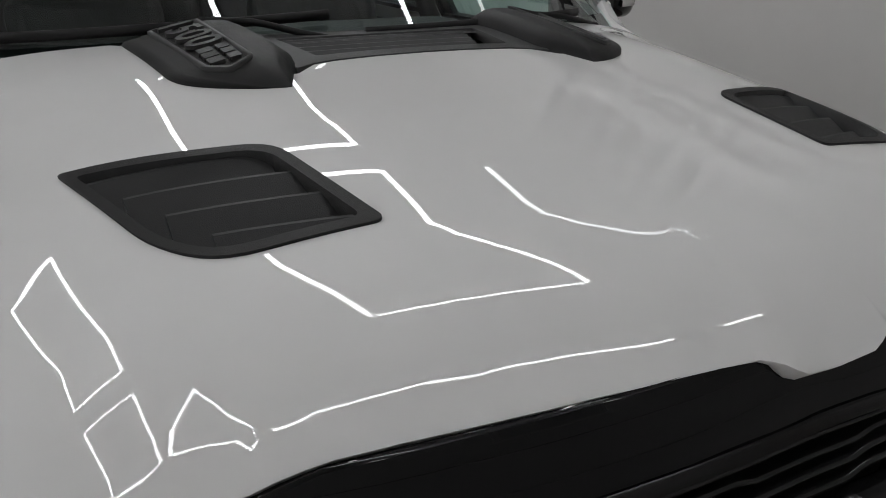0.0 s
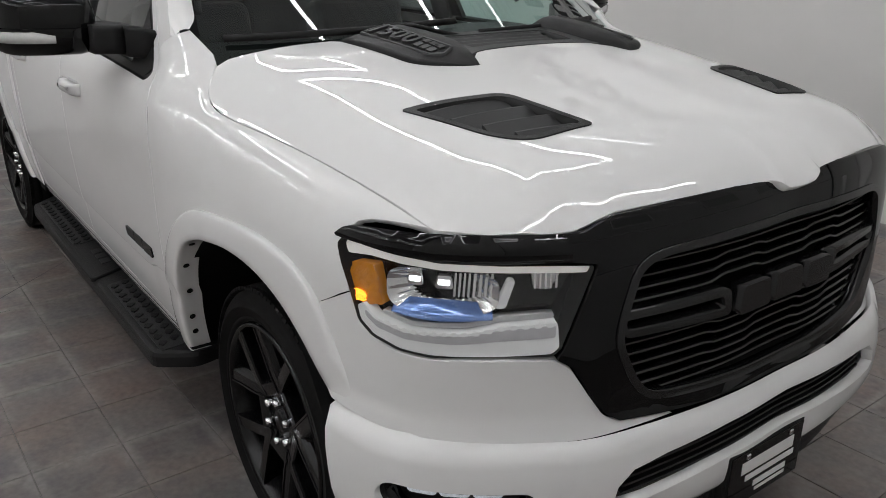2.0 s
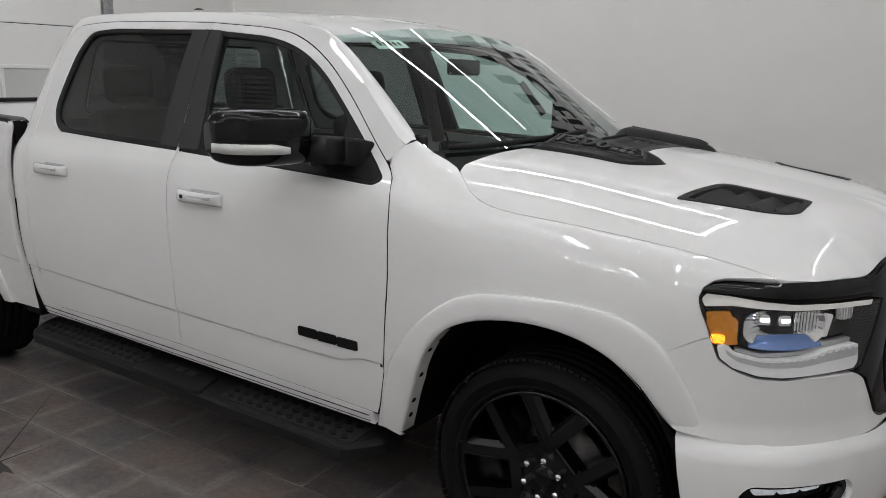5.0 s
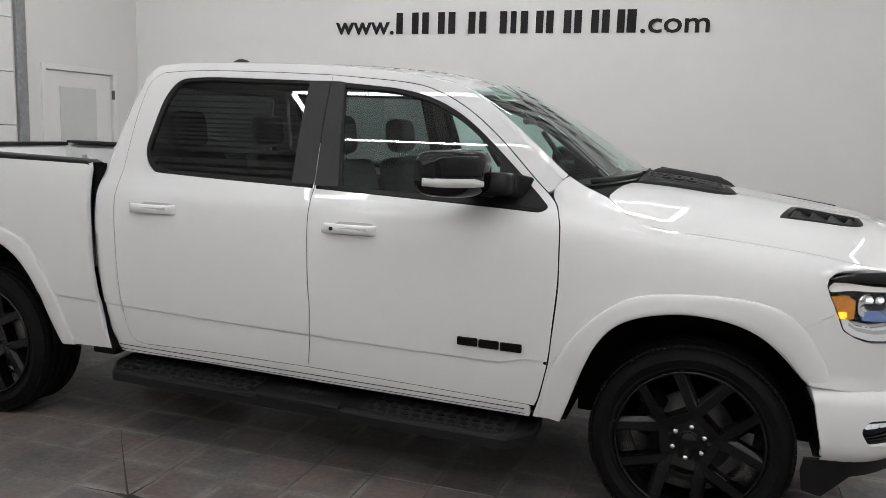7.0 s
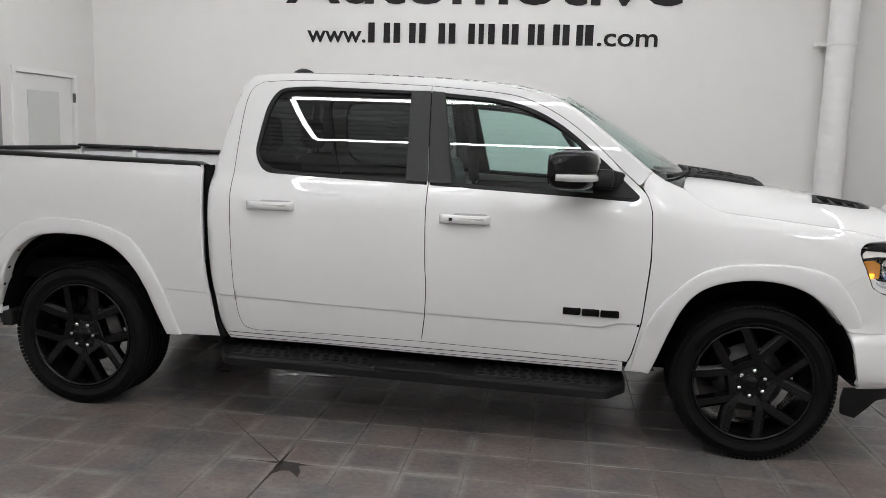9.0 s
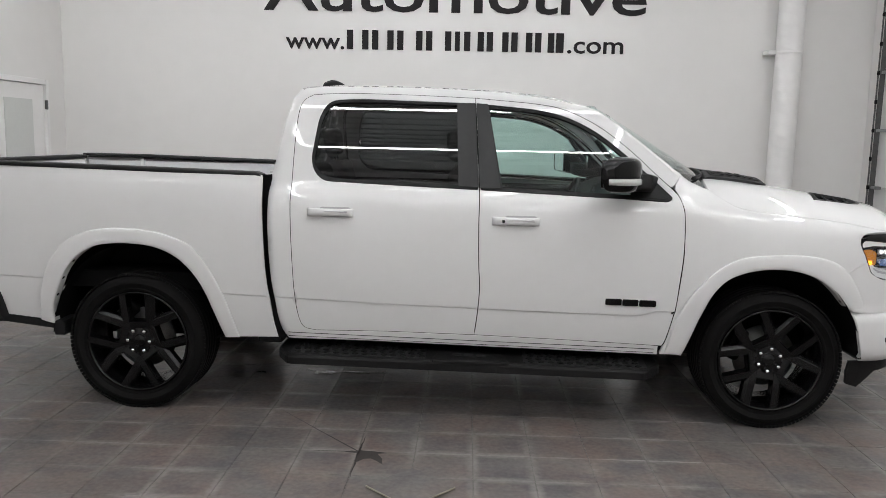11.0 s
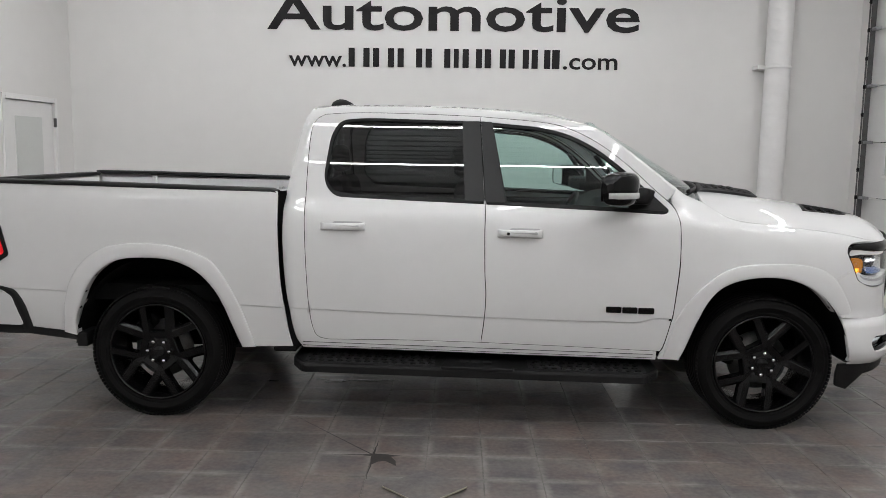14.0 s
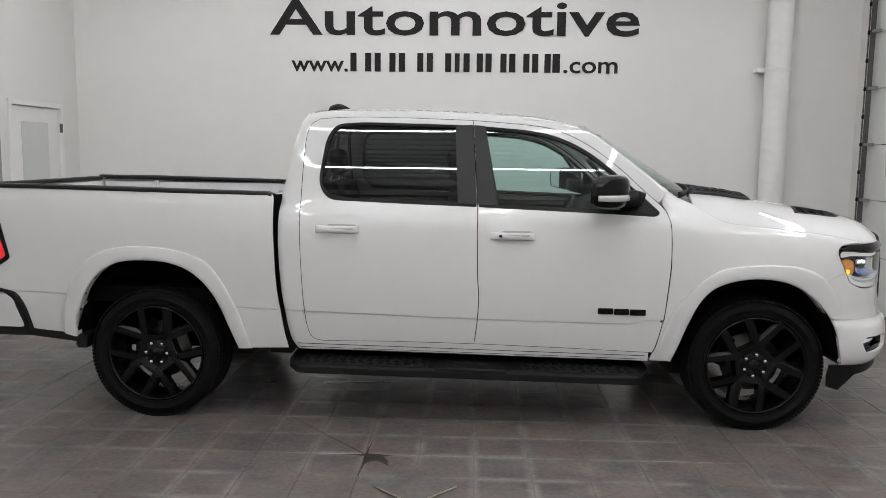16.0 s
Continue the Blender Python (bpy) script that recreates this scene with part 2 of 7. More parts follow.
def panel(name, outline, surf, holes=(), step=0.05, thick=0.015, mirror=False, proud=0.0, rim=True, lines=()):
    """A sheet over an outline in the plane (u, v), laid onto surf(u, v) -> (x, y, z), its rim turned inwards.
    Faces look to the surface's outside, which is -y for the truck's right side."""
    loops = [resample(outline, step)] + [resample(h, step) for h in holes]
    o = loops[0]
    lo, hi = o.min(0), o.max(0)
    gx = np.arange(lo[0] + step * 0.5, hi[0], step)
    gy = np.arange(lo[1] + step * 0.5, hi[1], step)
    g = np.array(np.meshgrid(gx, gy)).reshape(2, -1).T
    ok = inside(g, o) if len(g) else np.zeros(0, bool)
    for h in loops[1:]:
        ok &= ~inside(g, h)
    g = g[ok]
    allb = np.concatenate(loops)
    if len(g):
        d = np.min(np.linalg.norm(g[:, None] - allb[None], axis=2), axis=1)
        g = g[d > step * 0.45]
    lined, le = [], []
    for l in lines:
        l = np.array(l)
        ok = inside(l, o)
        for h in loops[1:]:
            ok &= ~inside(l, h)
        ok &= np.min(np.linalg.norm(l[:, None] - allb[None], axis=2), axis=1) > 0.004
        last = -2
        for i in np.nonzero(ok)[0]:
            if i == last + 1:
                le.append((len(lined) - 1, len(lined)))
            lined.append(l[i])
            last = i
    if lined:
        lined = np.array(lined)
        if len(g):
            d = np.min(np.linalg.norm(g[:, None] - lined[None], axis=2), axis=1)
            g = g[d > step * 0.3]
    pts = np.concatenate([q for q in (allb, g, lined) if len(q)])
    base = len(pts) - len(lined)
    edges, s = [(a + base, b + base) for a, b in le], 0
    for l in loops:
        edges += [(s + i, s + (i + 1) % len(l)) for i in range(len(l))]
        s += len(l)
    vs, es, fs, ov, oe, of = delaunay([Vector(p) for p in pts], edges, [], 0, 1e-6)
    v2 = np.array([tuple(v) for v in vs])
    tri = np.array([f for f in fs if len(f) == 3])
    c = v2[tri].mean(1)
    keep = inside(c, o)
    for h in loops[1:]:
        keep &= ~inside(c, h)
    tri = tri[keep]
    e = 1e-3
    P = [np.array(surf(*p), float) for p in v2]
    N = []
    for p in v2:
        du = np.array(surf(p[0] + e, p[1]), float) - np.array(surf(p[0] - e, p[1]), float)
        dv = np.array(surf(p[0], p[1] + e), float) - np.array(surf(p[0], p[1] - e), float)
        n = np.cross(du, dv)
        N.append(n / (np.linalg.norm(n) + 1e-12))
    P = [p + n * proud for p, n in zip(P, N)]
    faces, normals = [], []
    for t in tri:
        a, b, cc = v2[t]
        if (b[0] - a[0]) * (cc[1] - a[1]) - (b[1] - a[1]) * (cc[0] - a[0]) < 0:
            t = t[::-1]
        faces.append(tuple(int(i) for i in t))
        normals += [N[i] for i in t]
    verts = [p for p in P]
    if rim and thick:
        count = {}
        for f in faces:
            for i in range(3):
                k = (f[i], f[(i + 1) % 3])
                count[k] = count.get(k, 0) + 1
        border = [k for k in count if (k[1], k[0]) not in count]
        low = {}
        for a, b in border:
            for i in (a, b):
                if i not in low:
                    low[i] = len(verts)
                    verts.append(P[i] - N[i] * thick)
        for a, b in border:
            t = P[b] - P[a]
            side = np.cross(t, N[a])
            side = side / (np.linalg.norm(side) + 1e-12)
            faces.append((a, low[a], low[b], b))
            sa, sb = N[a] + side, N[b] + side
            normals += [sa / np.linalg.norm(sa), side, side, sb / np.linalg.norm(sb)]
    if mirror:
        verts = [twin(v) for v in verts]
        nf, nn, k = [], [], 0
        for f in faces:
            nf.append(tuple(reversed(f)))
            nn += [(n[0], -n[1], n[2]) for n in reversed(normals[k:k + len(f)])]
            k += len(f)
        faces, normals = nf, nn
    return mesh_of(name, verts, faces, [tuple(n) for n in normals])


def loft(name, rows, closed=False, caps=False, mirror=False, smooth=True):
    """A skin over rows of points; closed: each row is a ring."""
    rows = [[np.array(p, float) for p in r] for r in rows]
    n = len(rows[0])
    verts = [tuple(p) for r in rows for p in r]
    faces = []
    for i in range(len(rows) - 1):
        for j in range(n if closed else n - 1):
            k = (j + 1) % n
            faces.append((i * n + j, i * n + k, (i + 1) * n + k, (i + 1) * n + j))
    if caps:
        faces.append(tuple(reversed(range(n))))
        faces.append(tuple(range((len(rows) - 1) * n, len(rows) * n)))
    if mirror:
        verts = [twin(v) for v in verts]
        faces = [tuple(reversed(f)) for f in faces]
    return mesh_of(name, verts, faces, smooth=smooth)


def sweep(name, path, radius, n=8, mirror=False, flat=1.0):
    """A round bar along a path."""
    path = [Vector(p) for p in path]
    rows = []
    for i, p in enumerate(path):
        t = (path[min(i + 1, len(path) - 1)] - path[max(i - 1, 0)]).normalized()
        a = t.cross(Vector((0, 0, 1)))
        if a.length < 1e-3:
            a = t.cross(Vector((0, 1, 0)))
        a.normalize()
        b = t.cross(a)
        r = radius[i] if isinstance(radius, (list, tuple)) else radius
        rows.append([p + a * (math.cos(q * 2 * math.pi / n) * r) + b * (math.sin(q * 2 * math.pi / n) * r * flat) for q in range(n)])
    return loft(name, rows, closed=True, caps=True, mirror=mirror)


def prism(outline, depth, surf=None, bevel=0.0):
    """A plate: an outline in (u, v) given depth along w; surf maps (u, v, w) to (x, y, z)."""
    bm = bmesh.new()
    vs = [bm.verts.new((p[0], p[1], 0)) for p in outline]
    f = bm.faces.new(vs)
    r = bmesh.ops.extrude_face_region(bm, geom=[f])
    for v in r["geom"]:
        if isinstance(v, bmesh.types.BMVert):
            v.co.z = depth
    bmesh.ops.recalc_face_normals(bm, faces=bm.faces)
    if bevel:
        top = [e for e in bm.edges if all(abs(v.co.z - depth) < 1e-6 for v in e.verts)]
        bmesh.ops.bevel(bm, geom=top, offset=bevel, segments=2, affect="EDGES", profile=0.5)
    if surf:
        for v in bm.verts:
            v.co = Vector(surf(v.co.x, v.co.y, v.co.z))
        bmesh.ops.recalc_face_normals(bm, faces=bm.faces)
    return bm


def lathe(name, profile, n=64, axis="y"):
    """Turns (radius, along) points round an axis."""
    rows = []
    for i in range(n):
        a = i * 2 * math.pi / n
        rows.append([(r * math.cos(a), h, r * math.sin(a)) for r, h in profile])
    rows.append(rows[0])
    k = len(profile)
    verts = [p for r in rows[:-1] for p in r]
    faces = []
    for i in range(n):
        j = (i + 1) % n
        for q in range(k - 1):
            faces.append((i * k + q, j * k + q, j * k + q + 1, i * k + q + 1))
    return mesh_of(name, verts, faces)


def interp(x, xs, ys):
    """Smooth monotone interpolation."""
    xs, ys = np.array(xs, float), np.array(ys, float)
    x = min(max(x, xs[0]), xs[-1])
    i = min(max(int(np.searchsorted(xs, x)) - 1, 0), len(xs) - 2)
    d = np.diff(ys) / np.diff(xs)
    m = np.empty(len(xs))
    m[0], m[-1] = d[0], d[-1]
    for k in range(1, len(xs) - 1):
        m[k] = 0 if d[k - 1] * d[k] <= 0 else 2 * d[k - 1] * d[k] / (d[k - 1] + d[k])
    h = xs[i + 1] - xs[i]
    t = (x - xs[i]) / h
    return ((2 * t ** 3 - 3 * t ** 2 + 1) * ys[i] + (t ** 3 - 2 * t ** 2 + t) * h * m[i]
            + (-2 * t ** 3 + 3 * t ** 2) * ys[i + 1] + (t ** 3 - t ** 2) * h * m[i + 1])


def soft(xs, ys, sigma):
    """Like interp, with its bends evened out over about sigma metres."""
    h = sigma / 6
    g = np.arange(xs[0] - 6 * sigma, xs[-1] + 6 * sigma, h)
    e0, e1 = (ys[1] - ys[0]) / (xs[1] - xs[0]), (ys[-1] - ys[-2]) / (xs[-1] - xs[-2])
    v = np.array([interp(x, xs, ys) + min(x - xs[0], 0) * e0 + max(x - xs[-1], 0) * e1 for x in g])
    k = np.exp(-0.5 * (np.arange(-18, 19) / 6) ** 2)
    v = np.convolve(np.pad(v, 18, mode="reflect", reflect_type="odd"), k / k.sum(), "valid")

    def f(x):
        i = min(max(int((x - g[0]) / h), 1), len(g) - 3)
        t = (x - g[i]) / h
        p0, p1, p2, p3 = v[i - 1], v[i], v[i + 1], v[i + 2]
        return 0.5 * (2 * p1 + (p2 - p0) * t + (2 * p0 - 5 * p1 + 4 * p2 - p3) * t * t + (3 * p1 - p0 - 3 * p2 + p3) * t ** 3)
    return f


# ---- the room ----
def structure(name, bm, material, label, category):
    ob = part(name, bm, material, None, label)
    return tagged(ob, category=category, kind="structure")


structure("floor", boxed(LEFT_X - 0.2, RIGHT_X + 0.2, BACK_Y - 0.2, WALL_Y + 0.2, -0.2, -0.0045), GROUT, "dark grey grout bed under the floor tiles", "floor")
FLOOR = bpy.data.objects["floor"]
structure("wall_north", boxed(LEFT_X - 0.2, RIGHT_X + 0.2, WALL_Y, WALL_Y + 0.2, 0, CEIL + 0.2), WALL, "smooth white painted showroom wall behind the truck", "wall")
structure("wall_south", boxed(LEFT_X - 0.2, RIGHT_X + 0.2, BACK_Y - 0.2, BACK_Y, 0, CEIL + 0.2), WALL, "plain white painted wall closing the bay", "wall")


def ceiling():
    bm = bmesh.new()
    box(bm, LEFT_X, RIGHT_X, BACK_Y, WALL_Y, CEIL + 0.06, CEIL + 0.2)
    y = BACK_Y + 0.05
    while y < WALL_Y - 0.1:
        box(bm, LEFT_X, RIGHT_X, y, y + 0.075, CEIL, CEIL + 0.061)
        y += 0.15
    structure("ceiling", bm, DECK, "grey ribbed metal deck ceiling", "ceiling")


ceiling()


def wall_with_opening(name, x0, x1, y0, y1, top, label):
    """An end wall along y with a doorway for the sectional door, and for the west wall a smaller one."""
    bm = bmesh.new()
    cuts = sorted(y0)
    ys = [BACK_Y] + [v for pair in cuts for v in pair[:2]] + [WALL_Y]
    for i in range(0, len(ys), 2):
        box(bm, x0, x1, ys[i], ys[i + 1], 0, CEIL + 0.2)
    for a, b, h in cuts:
        box(bm, x0, x1, a, b, h, CEIL + 0.2)
    structure(name, bm, WALL, label, "wall")


wall_with_opening("wall_west", LEFT_X - 0.2, LEFT_X, [(-2.2, 1.88, 3.05), (2.22, 3.17, 2.1)], None, None, "white painted end wall with a door and a garage door")
wall_with_opening("wall_east", RIGHT_X, RIGHT_X + 0.2, [(-1.6, 3.36, 3.6)], None, None, "white painted end wall with a wide garage door")


def garage_door(name, x, y0, y1, top, sign, windows, pitch=0.55):
    """A sectional overhead door of ribbed panels with its track; sign: the way its face looks along x."""
    d = thing(name, "white sectional overhead garage door with small framed windows, closed", "garage door", kind="structure")
    n = round(top / pitch)
    h = top / n
    for i in range(n):
        b = boxed(min(x, x - sign * 0.045), max(x, x - sign * 0.045), y0, y1, i * h + 0.004, (i + 1) * h - 0.004, 0.004)
        part("panel", b, TRIM_WHITE, d)
    for w in windows:
        a, b, c, e = w
        fr = bmesh.new()
        for q in ((a, b, c, c + 0.035), (a, b, e - 0.035, e), (a, a + 0.035, c + 0.035, e - 0.035), (b - 0.035, b, c + 0.035, e - 0.035)):
            box(fr, min(x, x + sign * 0.02), max(x, x + sign * 0.02), *q, bevel=0.004)
        f = part("window_frame", fr, TRIM_WHITE, d)
        part("pane", boxed(min(x + sign * 0.004, x + sign * 0.008), max(x + sign * 0.004, x + sign * 0.008), a + 0.03, b - 0.03, c + 0.03, e - 0.03), FROST, f, "frosted pale window pane")
    return d, h, n


garage_door("door_1", LEFT_X - 0.03, -2.2, 1.88, 3.05, 1, [(0.82, 1.36, 1.31, 1.66), (-0.2, 0.34, 1.31, 1.66), (-1.22, -0.68, 1.31, 1.66)])
jamb = boxed(LEFT_X - 0.02, LEFT_X + 0.03, 1.88, 1.99, 0, 3.1, 0.006)
structure("trim", jamb, GALV, "grey steel jamb beside the garage door", "door jamb")
_, gh, gn = garage_door("door_2", RIGHT_X + 0.05, -1.6, 3.36, 3.6, -1, [(2.35, 2.95, 1.42, 1.78), (1.2, 1.8, 1.42, 1.78), (0.0, 0.6, 1.42, 1.78)], 0.62)


TRACK = mat("dull_track_steel", (0.10, 0.10, 0.10), 0.5, metal=0.4, var=0.3, scale=20)


def door_track():
    t = thing("door_track", "galvanised steel roller track beside the garage door", "door track", kind="structure")
    y, x = 3.30, RIGHT_X
    part("rail", boxed(x - 0.034, x - 0.026, y + 0.034, y + 0.060, 0.0, 3.9, 0.002), TRACK, t)
    part("rail", boxed(x - 0.060, x - 0.006, y - 0.060, y - 0.048, 0.0, 3.9, 0.002), TRACK, t)
    for i in range(1, 2 * gn):
        z = i * gh / 2
        part("clip", boxed(x - 0.050, x - 0.004, y - 0.050, y + 0.036, z - 0.020, z + 0.020, 0.004), DARK, t, "black roller clip")
        part("bolt", boxed(x - 0.042, x - 0.034, y + 0.044, y + 0.056, z - 0.006, z + 0.006, 0.002), DARK, t)
        if i % 2 == 0:
            part("hinge", boxed(x - 0.050, x + 0.02, y - 0.150, y - 0.058, z - 0.016, z + 0.016, 0.006), GALV, t, "steel panel hinge")


door_track()


def personnel_door():
    d = thing("door_3", "white hinged steel door with a tall frosted pane, closed", "door", kind="structure")
    x = LEFT_X
    fr = bmesh.new()
    for q in ((2.17, 2.225, 0, 2.15), (3.165, 3.22, 0, 2.15), (2.225, 3.165, 2.095, 2.15)):
        box(fr, x - 0.1, x + 0.02, *q, bevel=0.004)
    part("frame", fr, TRIM_WHITE, d)
    leaf = part("leaf", boxed(x - 0.06, x - 0.012, 2.232, 3.158, 0.01, 2.088, 0.003), TRIM_WHITE, d)
    part("pane", boxed(x - 0.013, x - 0.006, 2.42, 2.93, 0.55, 1.93, 0.002), FROST, leaf, "frosted grey window pane")
    for z in (0.3, 1.1, 1.88):
        part("hinge", boxed(x + 0.004, x + 0.03, 3.15, 3.178, z - 0.05, z + 0.05, 0.004), TRACK, d)


personnel_door()


def wall_duct():
    d = thing("wall_duct", "white painted spiral-wrapped round duct standing against the wall", "duct")
    cx, cy, r = 1.565, WALL_Y - 0.150, 0.134
    # a long strip wound round the pipe, each turn lapping the last
    n, turn, rows = 40, 0.115, []
    for k in range(-1, int(CEIL / turn) + 2):
        for f, g in ((0.0, 0.0), (0.04, 0.0008), (0.09, 0.0009), (0.12, 0.0), (0.5, 0.0)):
            ring = []
            for i in range(n):
                a = 2 * math.pi * i / n
                z = min(max((k + f) * turn + 0.045 * math.sin(a - 0.9), 0.0), CEIL)
                ring.append((cx + (r + g) * math.cos(a), cy + (r + g) * math.sin(a), z))
            rows.append(ring)
    me = loft("pipe", rows, closed=True)
    part("pipe", me, TRIM_WHITE, d)
    ring = lathe("strap", [(r + 0.003, 2.585), (r + 0.008, 2.587), (r + 0.008, 2.613), (r + 0.003, 2.615)], 40)
    ring.transform(Matrix.Translation((cx, cy, 0)) @ Matrix.Rotation(math.pi / 2, 4, "X"))
    part("strap", ring, TRIM_WHITE, d)
    part("bracket", boxed(cx - r - 0.09, cx - r + 0.04, cy - 0.02, WALL_Y - 0.002, 2.585, 2.625, 0.004), TRIM_WHITE, d)


wall_duct()


def bollard():
    prof = [(0.0, 1.08), (0.05, 1.075), (0.078, 1.055), (0.088, 1.02), (0.088, 0.0)]
    me = lathe("bollard", prof, 32)
    me.transform(Matrix.Rotation(math.pi / 2, 4, "X"))
    for v in me.vertices:
        v.co.z = abs(v.co.z)
    ob = part("bollard", me, TRIM_WHITE, None)
    ob.location = (2.10, 3.25, 0)
    tagged(ob, "white round-topped steel bollard standing beside the garage door", "bollard")


bollard()


# ---- wall lettering ----
def lettering(name, text, x, z, height, width, label, extrude=0.006):
    """Words in the built-in font, fitted to a width and a cap height, on the north wall."""
    cu = bpy.data.curves.new(name, "FONT")
    cu.body = text
    cu.extrude = extrude
    cu.offset = 0.012
    cu.resolution_u = 3
    ob = bpy.data.objects.new(name, cu)
    scene.collection.objects.link(ob)
    dg = bpy.context.evaluated_depsgraph_get()
    me = bpy.data.meshes.new_from_object(ob.evaluated_get(dg))
    bpy.data.objects.remove(ob)
    co = np.array([v.co[:] for v in me.vertices])
    lo, hi = co.min(0), co.max(0)
    cap = 0.729 if any(c.isupper() for c in text) else hi[1]
    sx, sz = width / (hi[0] - lo[0]), height / cap
    for v in me.vertices:
        v.co = (x + (v.co.x - lo[0]) * sx, WALL_Y - 0.001 - (v.co.z + extrude), z + v.co.y * sz)
    # one part a letter: pieces that overlap along the line belong together
    link = list(range(len(me.vertices)))

    def root(i):
        while link[i] != i:
            link[i] = link[link[i]]
            i = link[i]
        return i
    for e in me.edges:
        link[root(e.vertices[0])] = root(e.vertices[1])
    span = {}
    for v in me.vertices:
        s = span.setdefault(root(v.index), [v.co.x, v.co.x])
        s[0], s[1] = min(s[0], v.co.x), max(s[1], v.co.x)
    letters = []
    for r, (a, b) in sorted(span.items(), key=lambda q: q[1]):
        if letters and a < letters[-1][1] - 0.2 * (b - a):
            letters[-1][1] = max(b, letters[-1][1])
            letters[-1][2].add(r)
        else:
            letters.append([a, b, {r}])
    sign = thing(name, label, "wall sign", at=pose(x, WALL_Y, z))
    tagged(sign, label, "wall sign", "wall lettering")
    for a, b, roots in letters:
        own = {}
        faces = []
        for f in me.polygons:
            if root(f.vertices[0]) in roots:
                faces.append([own.setdefault(i, len(own)) for i in f.vertices])
        verts = [tuple(me.vertices[i].co - Vector((x, WALL_Y, z))) for i in own]
        part("letter", mesh_of("letter", verts, faces, smooth=False), SIGN, sign)
    return sign


lettering("wall_word", "Automotive", -4.140, 2.99, 0.405, 4.204, "large black word lettered on the white wall")
lettering("wall_web_prefix", "www.", -3.895, 2.575, 0.118, 0.655, "small black lettering on the white wall")
lettering("wall_web_suffix", ".com", -0.775, 2.575, 0.125, 0.61, "small black lettering on the white wall")


def west_sign():
    """The web address again, above the garage door of the west wall."""
    s = thing("wall_web_bars", "black lettering bars of a web address above the garage door", "wall sign", "wall lettering")
    copy_thing(bpy.data.objects["wall_web_prefix"], Matrix.Translation((LEFT_X, -2.2, 0.68)) @ Matrix.Rotation(math.pi / 2, 4, "Z") @ Matrix.Translation((0, 0, 2.575)))
    for k in range(9):
        part("bar", boxed(LEFT_X + 0.001, LEFT_X + 0.014, -1.48 + k * 0.27, -1.25 + k * 0.27, 3.255, 3.465, 0.003, 1), SIGN, s)


west_sign()


def sign_bars(name, spans, z0, z1, label):
    s = thing(name, label, "wall sign", "wall lettering")
    for a, b in spans:
        part("bar", boxed(a, b, WALL_Y - 0.014, WALL_Y - 0.001, z0, z1, 0.003, 1), SIGN, s)


# each letter's place is filled by two upright bars
letter_spans = [(-3.21, -2.97), (-2.93, -2.69), (-2.65, -2.37), (-2.33, -2.05), (-2.01, -1.955), (-1.91, -1.69), (-1.66, -1.42), (-1.39, -1.16), (-1.13, -0.92), (-0.90, -0.815)]
sign_bars("wall_web_bars", [q for a, b in letter_spans for q in ([(a, a + 0.07), (b - 0.07, b)] if b - a > 0.15 else [(a, b)])], 2.575, 2.785, "black lettering bars of a web address on the white wall")
sign_bars("wall_name_bars", [(-4.05 + i * 0.69 + k, -3.88 + i * 0.69 + k) for i in range(6) for k in (0.0, 0.36)], 3.50, 3.95, "large black lettering bars high on the white wall")


# ---- ceiling lights ----
def light_frame(x0, x1, y0, y1):
    f = thing("ceiling_light", "rectangular frame of white light tubes under the ceiling, from a set with added fill frames", "ceiling light", "light frames")
    w = 0.028
    for a, b, c, d in ((x0, x1, y0 - w, y0 + w), (x0, x1, y1 - w, y1 + w), (x0 - w, x0 + w, y0 + w, y1 - w), (x1 - w, x1 + w, y0 + w, y1 - w)):
        part("housing", boxed(a, b, c, d, LAMP_Z + 0.012, LAMP_Z + 0.05, 0.003, 1), ALU, f)
        part("tube", boxed(a + 0.004, b - 0.004, c + 0.004, d - 0.004, LAMP_Z, LAMP_Z + 0.011), LAMP, f, "glowing white light tube")
    for x in (x0, x1):
        for y in (y0, y1):
            part("hanger", boxed(x - 0.004, x + 0.004, y - 0.004, y + 0.004, LAMP_Z + 0.05, CEIL, 0), ALU, f)


# Frames one and two are known from reflections; the other five are added fill.
for x0, x1, y0, y1 in ((-3.5, -0.38, -3.30, -2.20), (-3.5, 0.30, 0.0, 1.60), (-6.3, -4.05, 0.0, 1.60), (0.35, 2.2, -3.30, -2.20),
                       (-6.3, -4.05, -6.6, -5.5), (-3.5, -0.38, -6.6, -5.5), (0.35, 2.2, -6.6, -5.5)):
    light_frame(x0, x1, y0, y1)


def light_bar(x0, x1, y0, y1, material):
    f = thing("light_bar", "single straight white light tube under the ceiling, of a pair where one is added fill", "ceiling light", "light bars")
    part("housing", boxed(x0, x1, y0, y1, LAMP_Z + 0.012, LAMP_Z + 0.05, 0.003, 1), ALU, f)
    part("tube", boxed(x0 + 0.004, x1 - 0.004, y0 + 0.004, y1 - 0.004, LAMP_Z, LAMP_Z + 0.011), material, f, "glowing white light tube")
    for t in (0.04, 0.96):
        x, y = (x0 + (x1 - x0) * t, (y0 + y1) / 2) if x1 - x0 > y1 - y0 else ((x0 + x1) / 2, y0 + (y1 - y0) * t)
        part("hanger", boxed(x - 0.004, x + 0.004, y - 0.004, y + 0.004, LAMP_Z + 0.05, CEIL, 0), ALU, f)


light_bar(-3.5, -0.38, 2.652, 2.708, LAMP_DIM)
# Added fill tube without a known source, to brighten east wall and nose.
light_bar(2.05, 2.106, -1.6, 2.2, LAMP)


# ---- the pickup truck: x forwards from the front axle, y to its left, z up ----
truck = thing("pickup_truck", "white crew-cab pickup truck with gloss black grille and black wheels", "pickup truck")

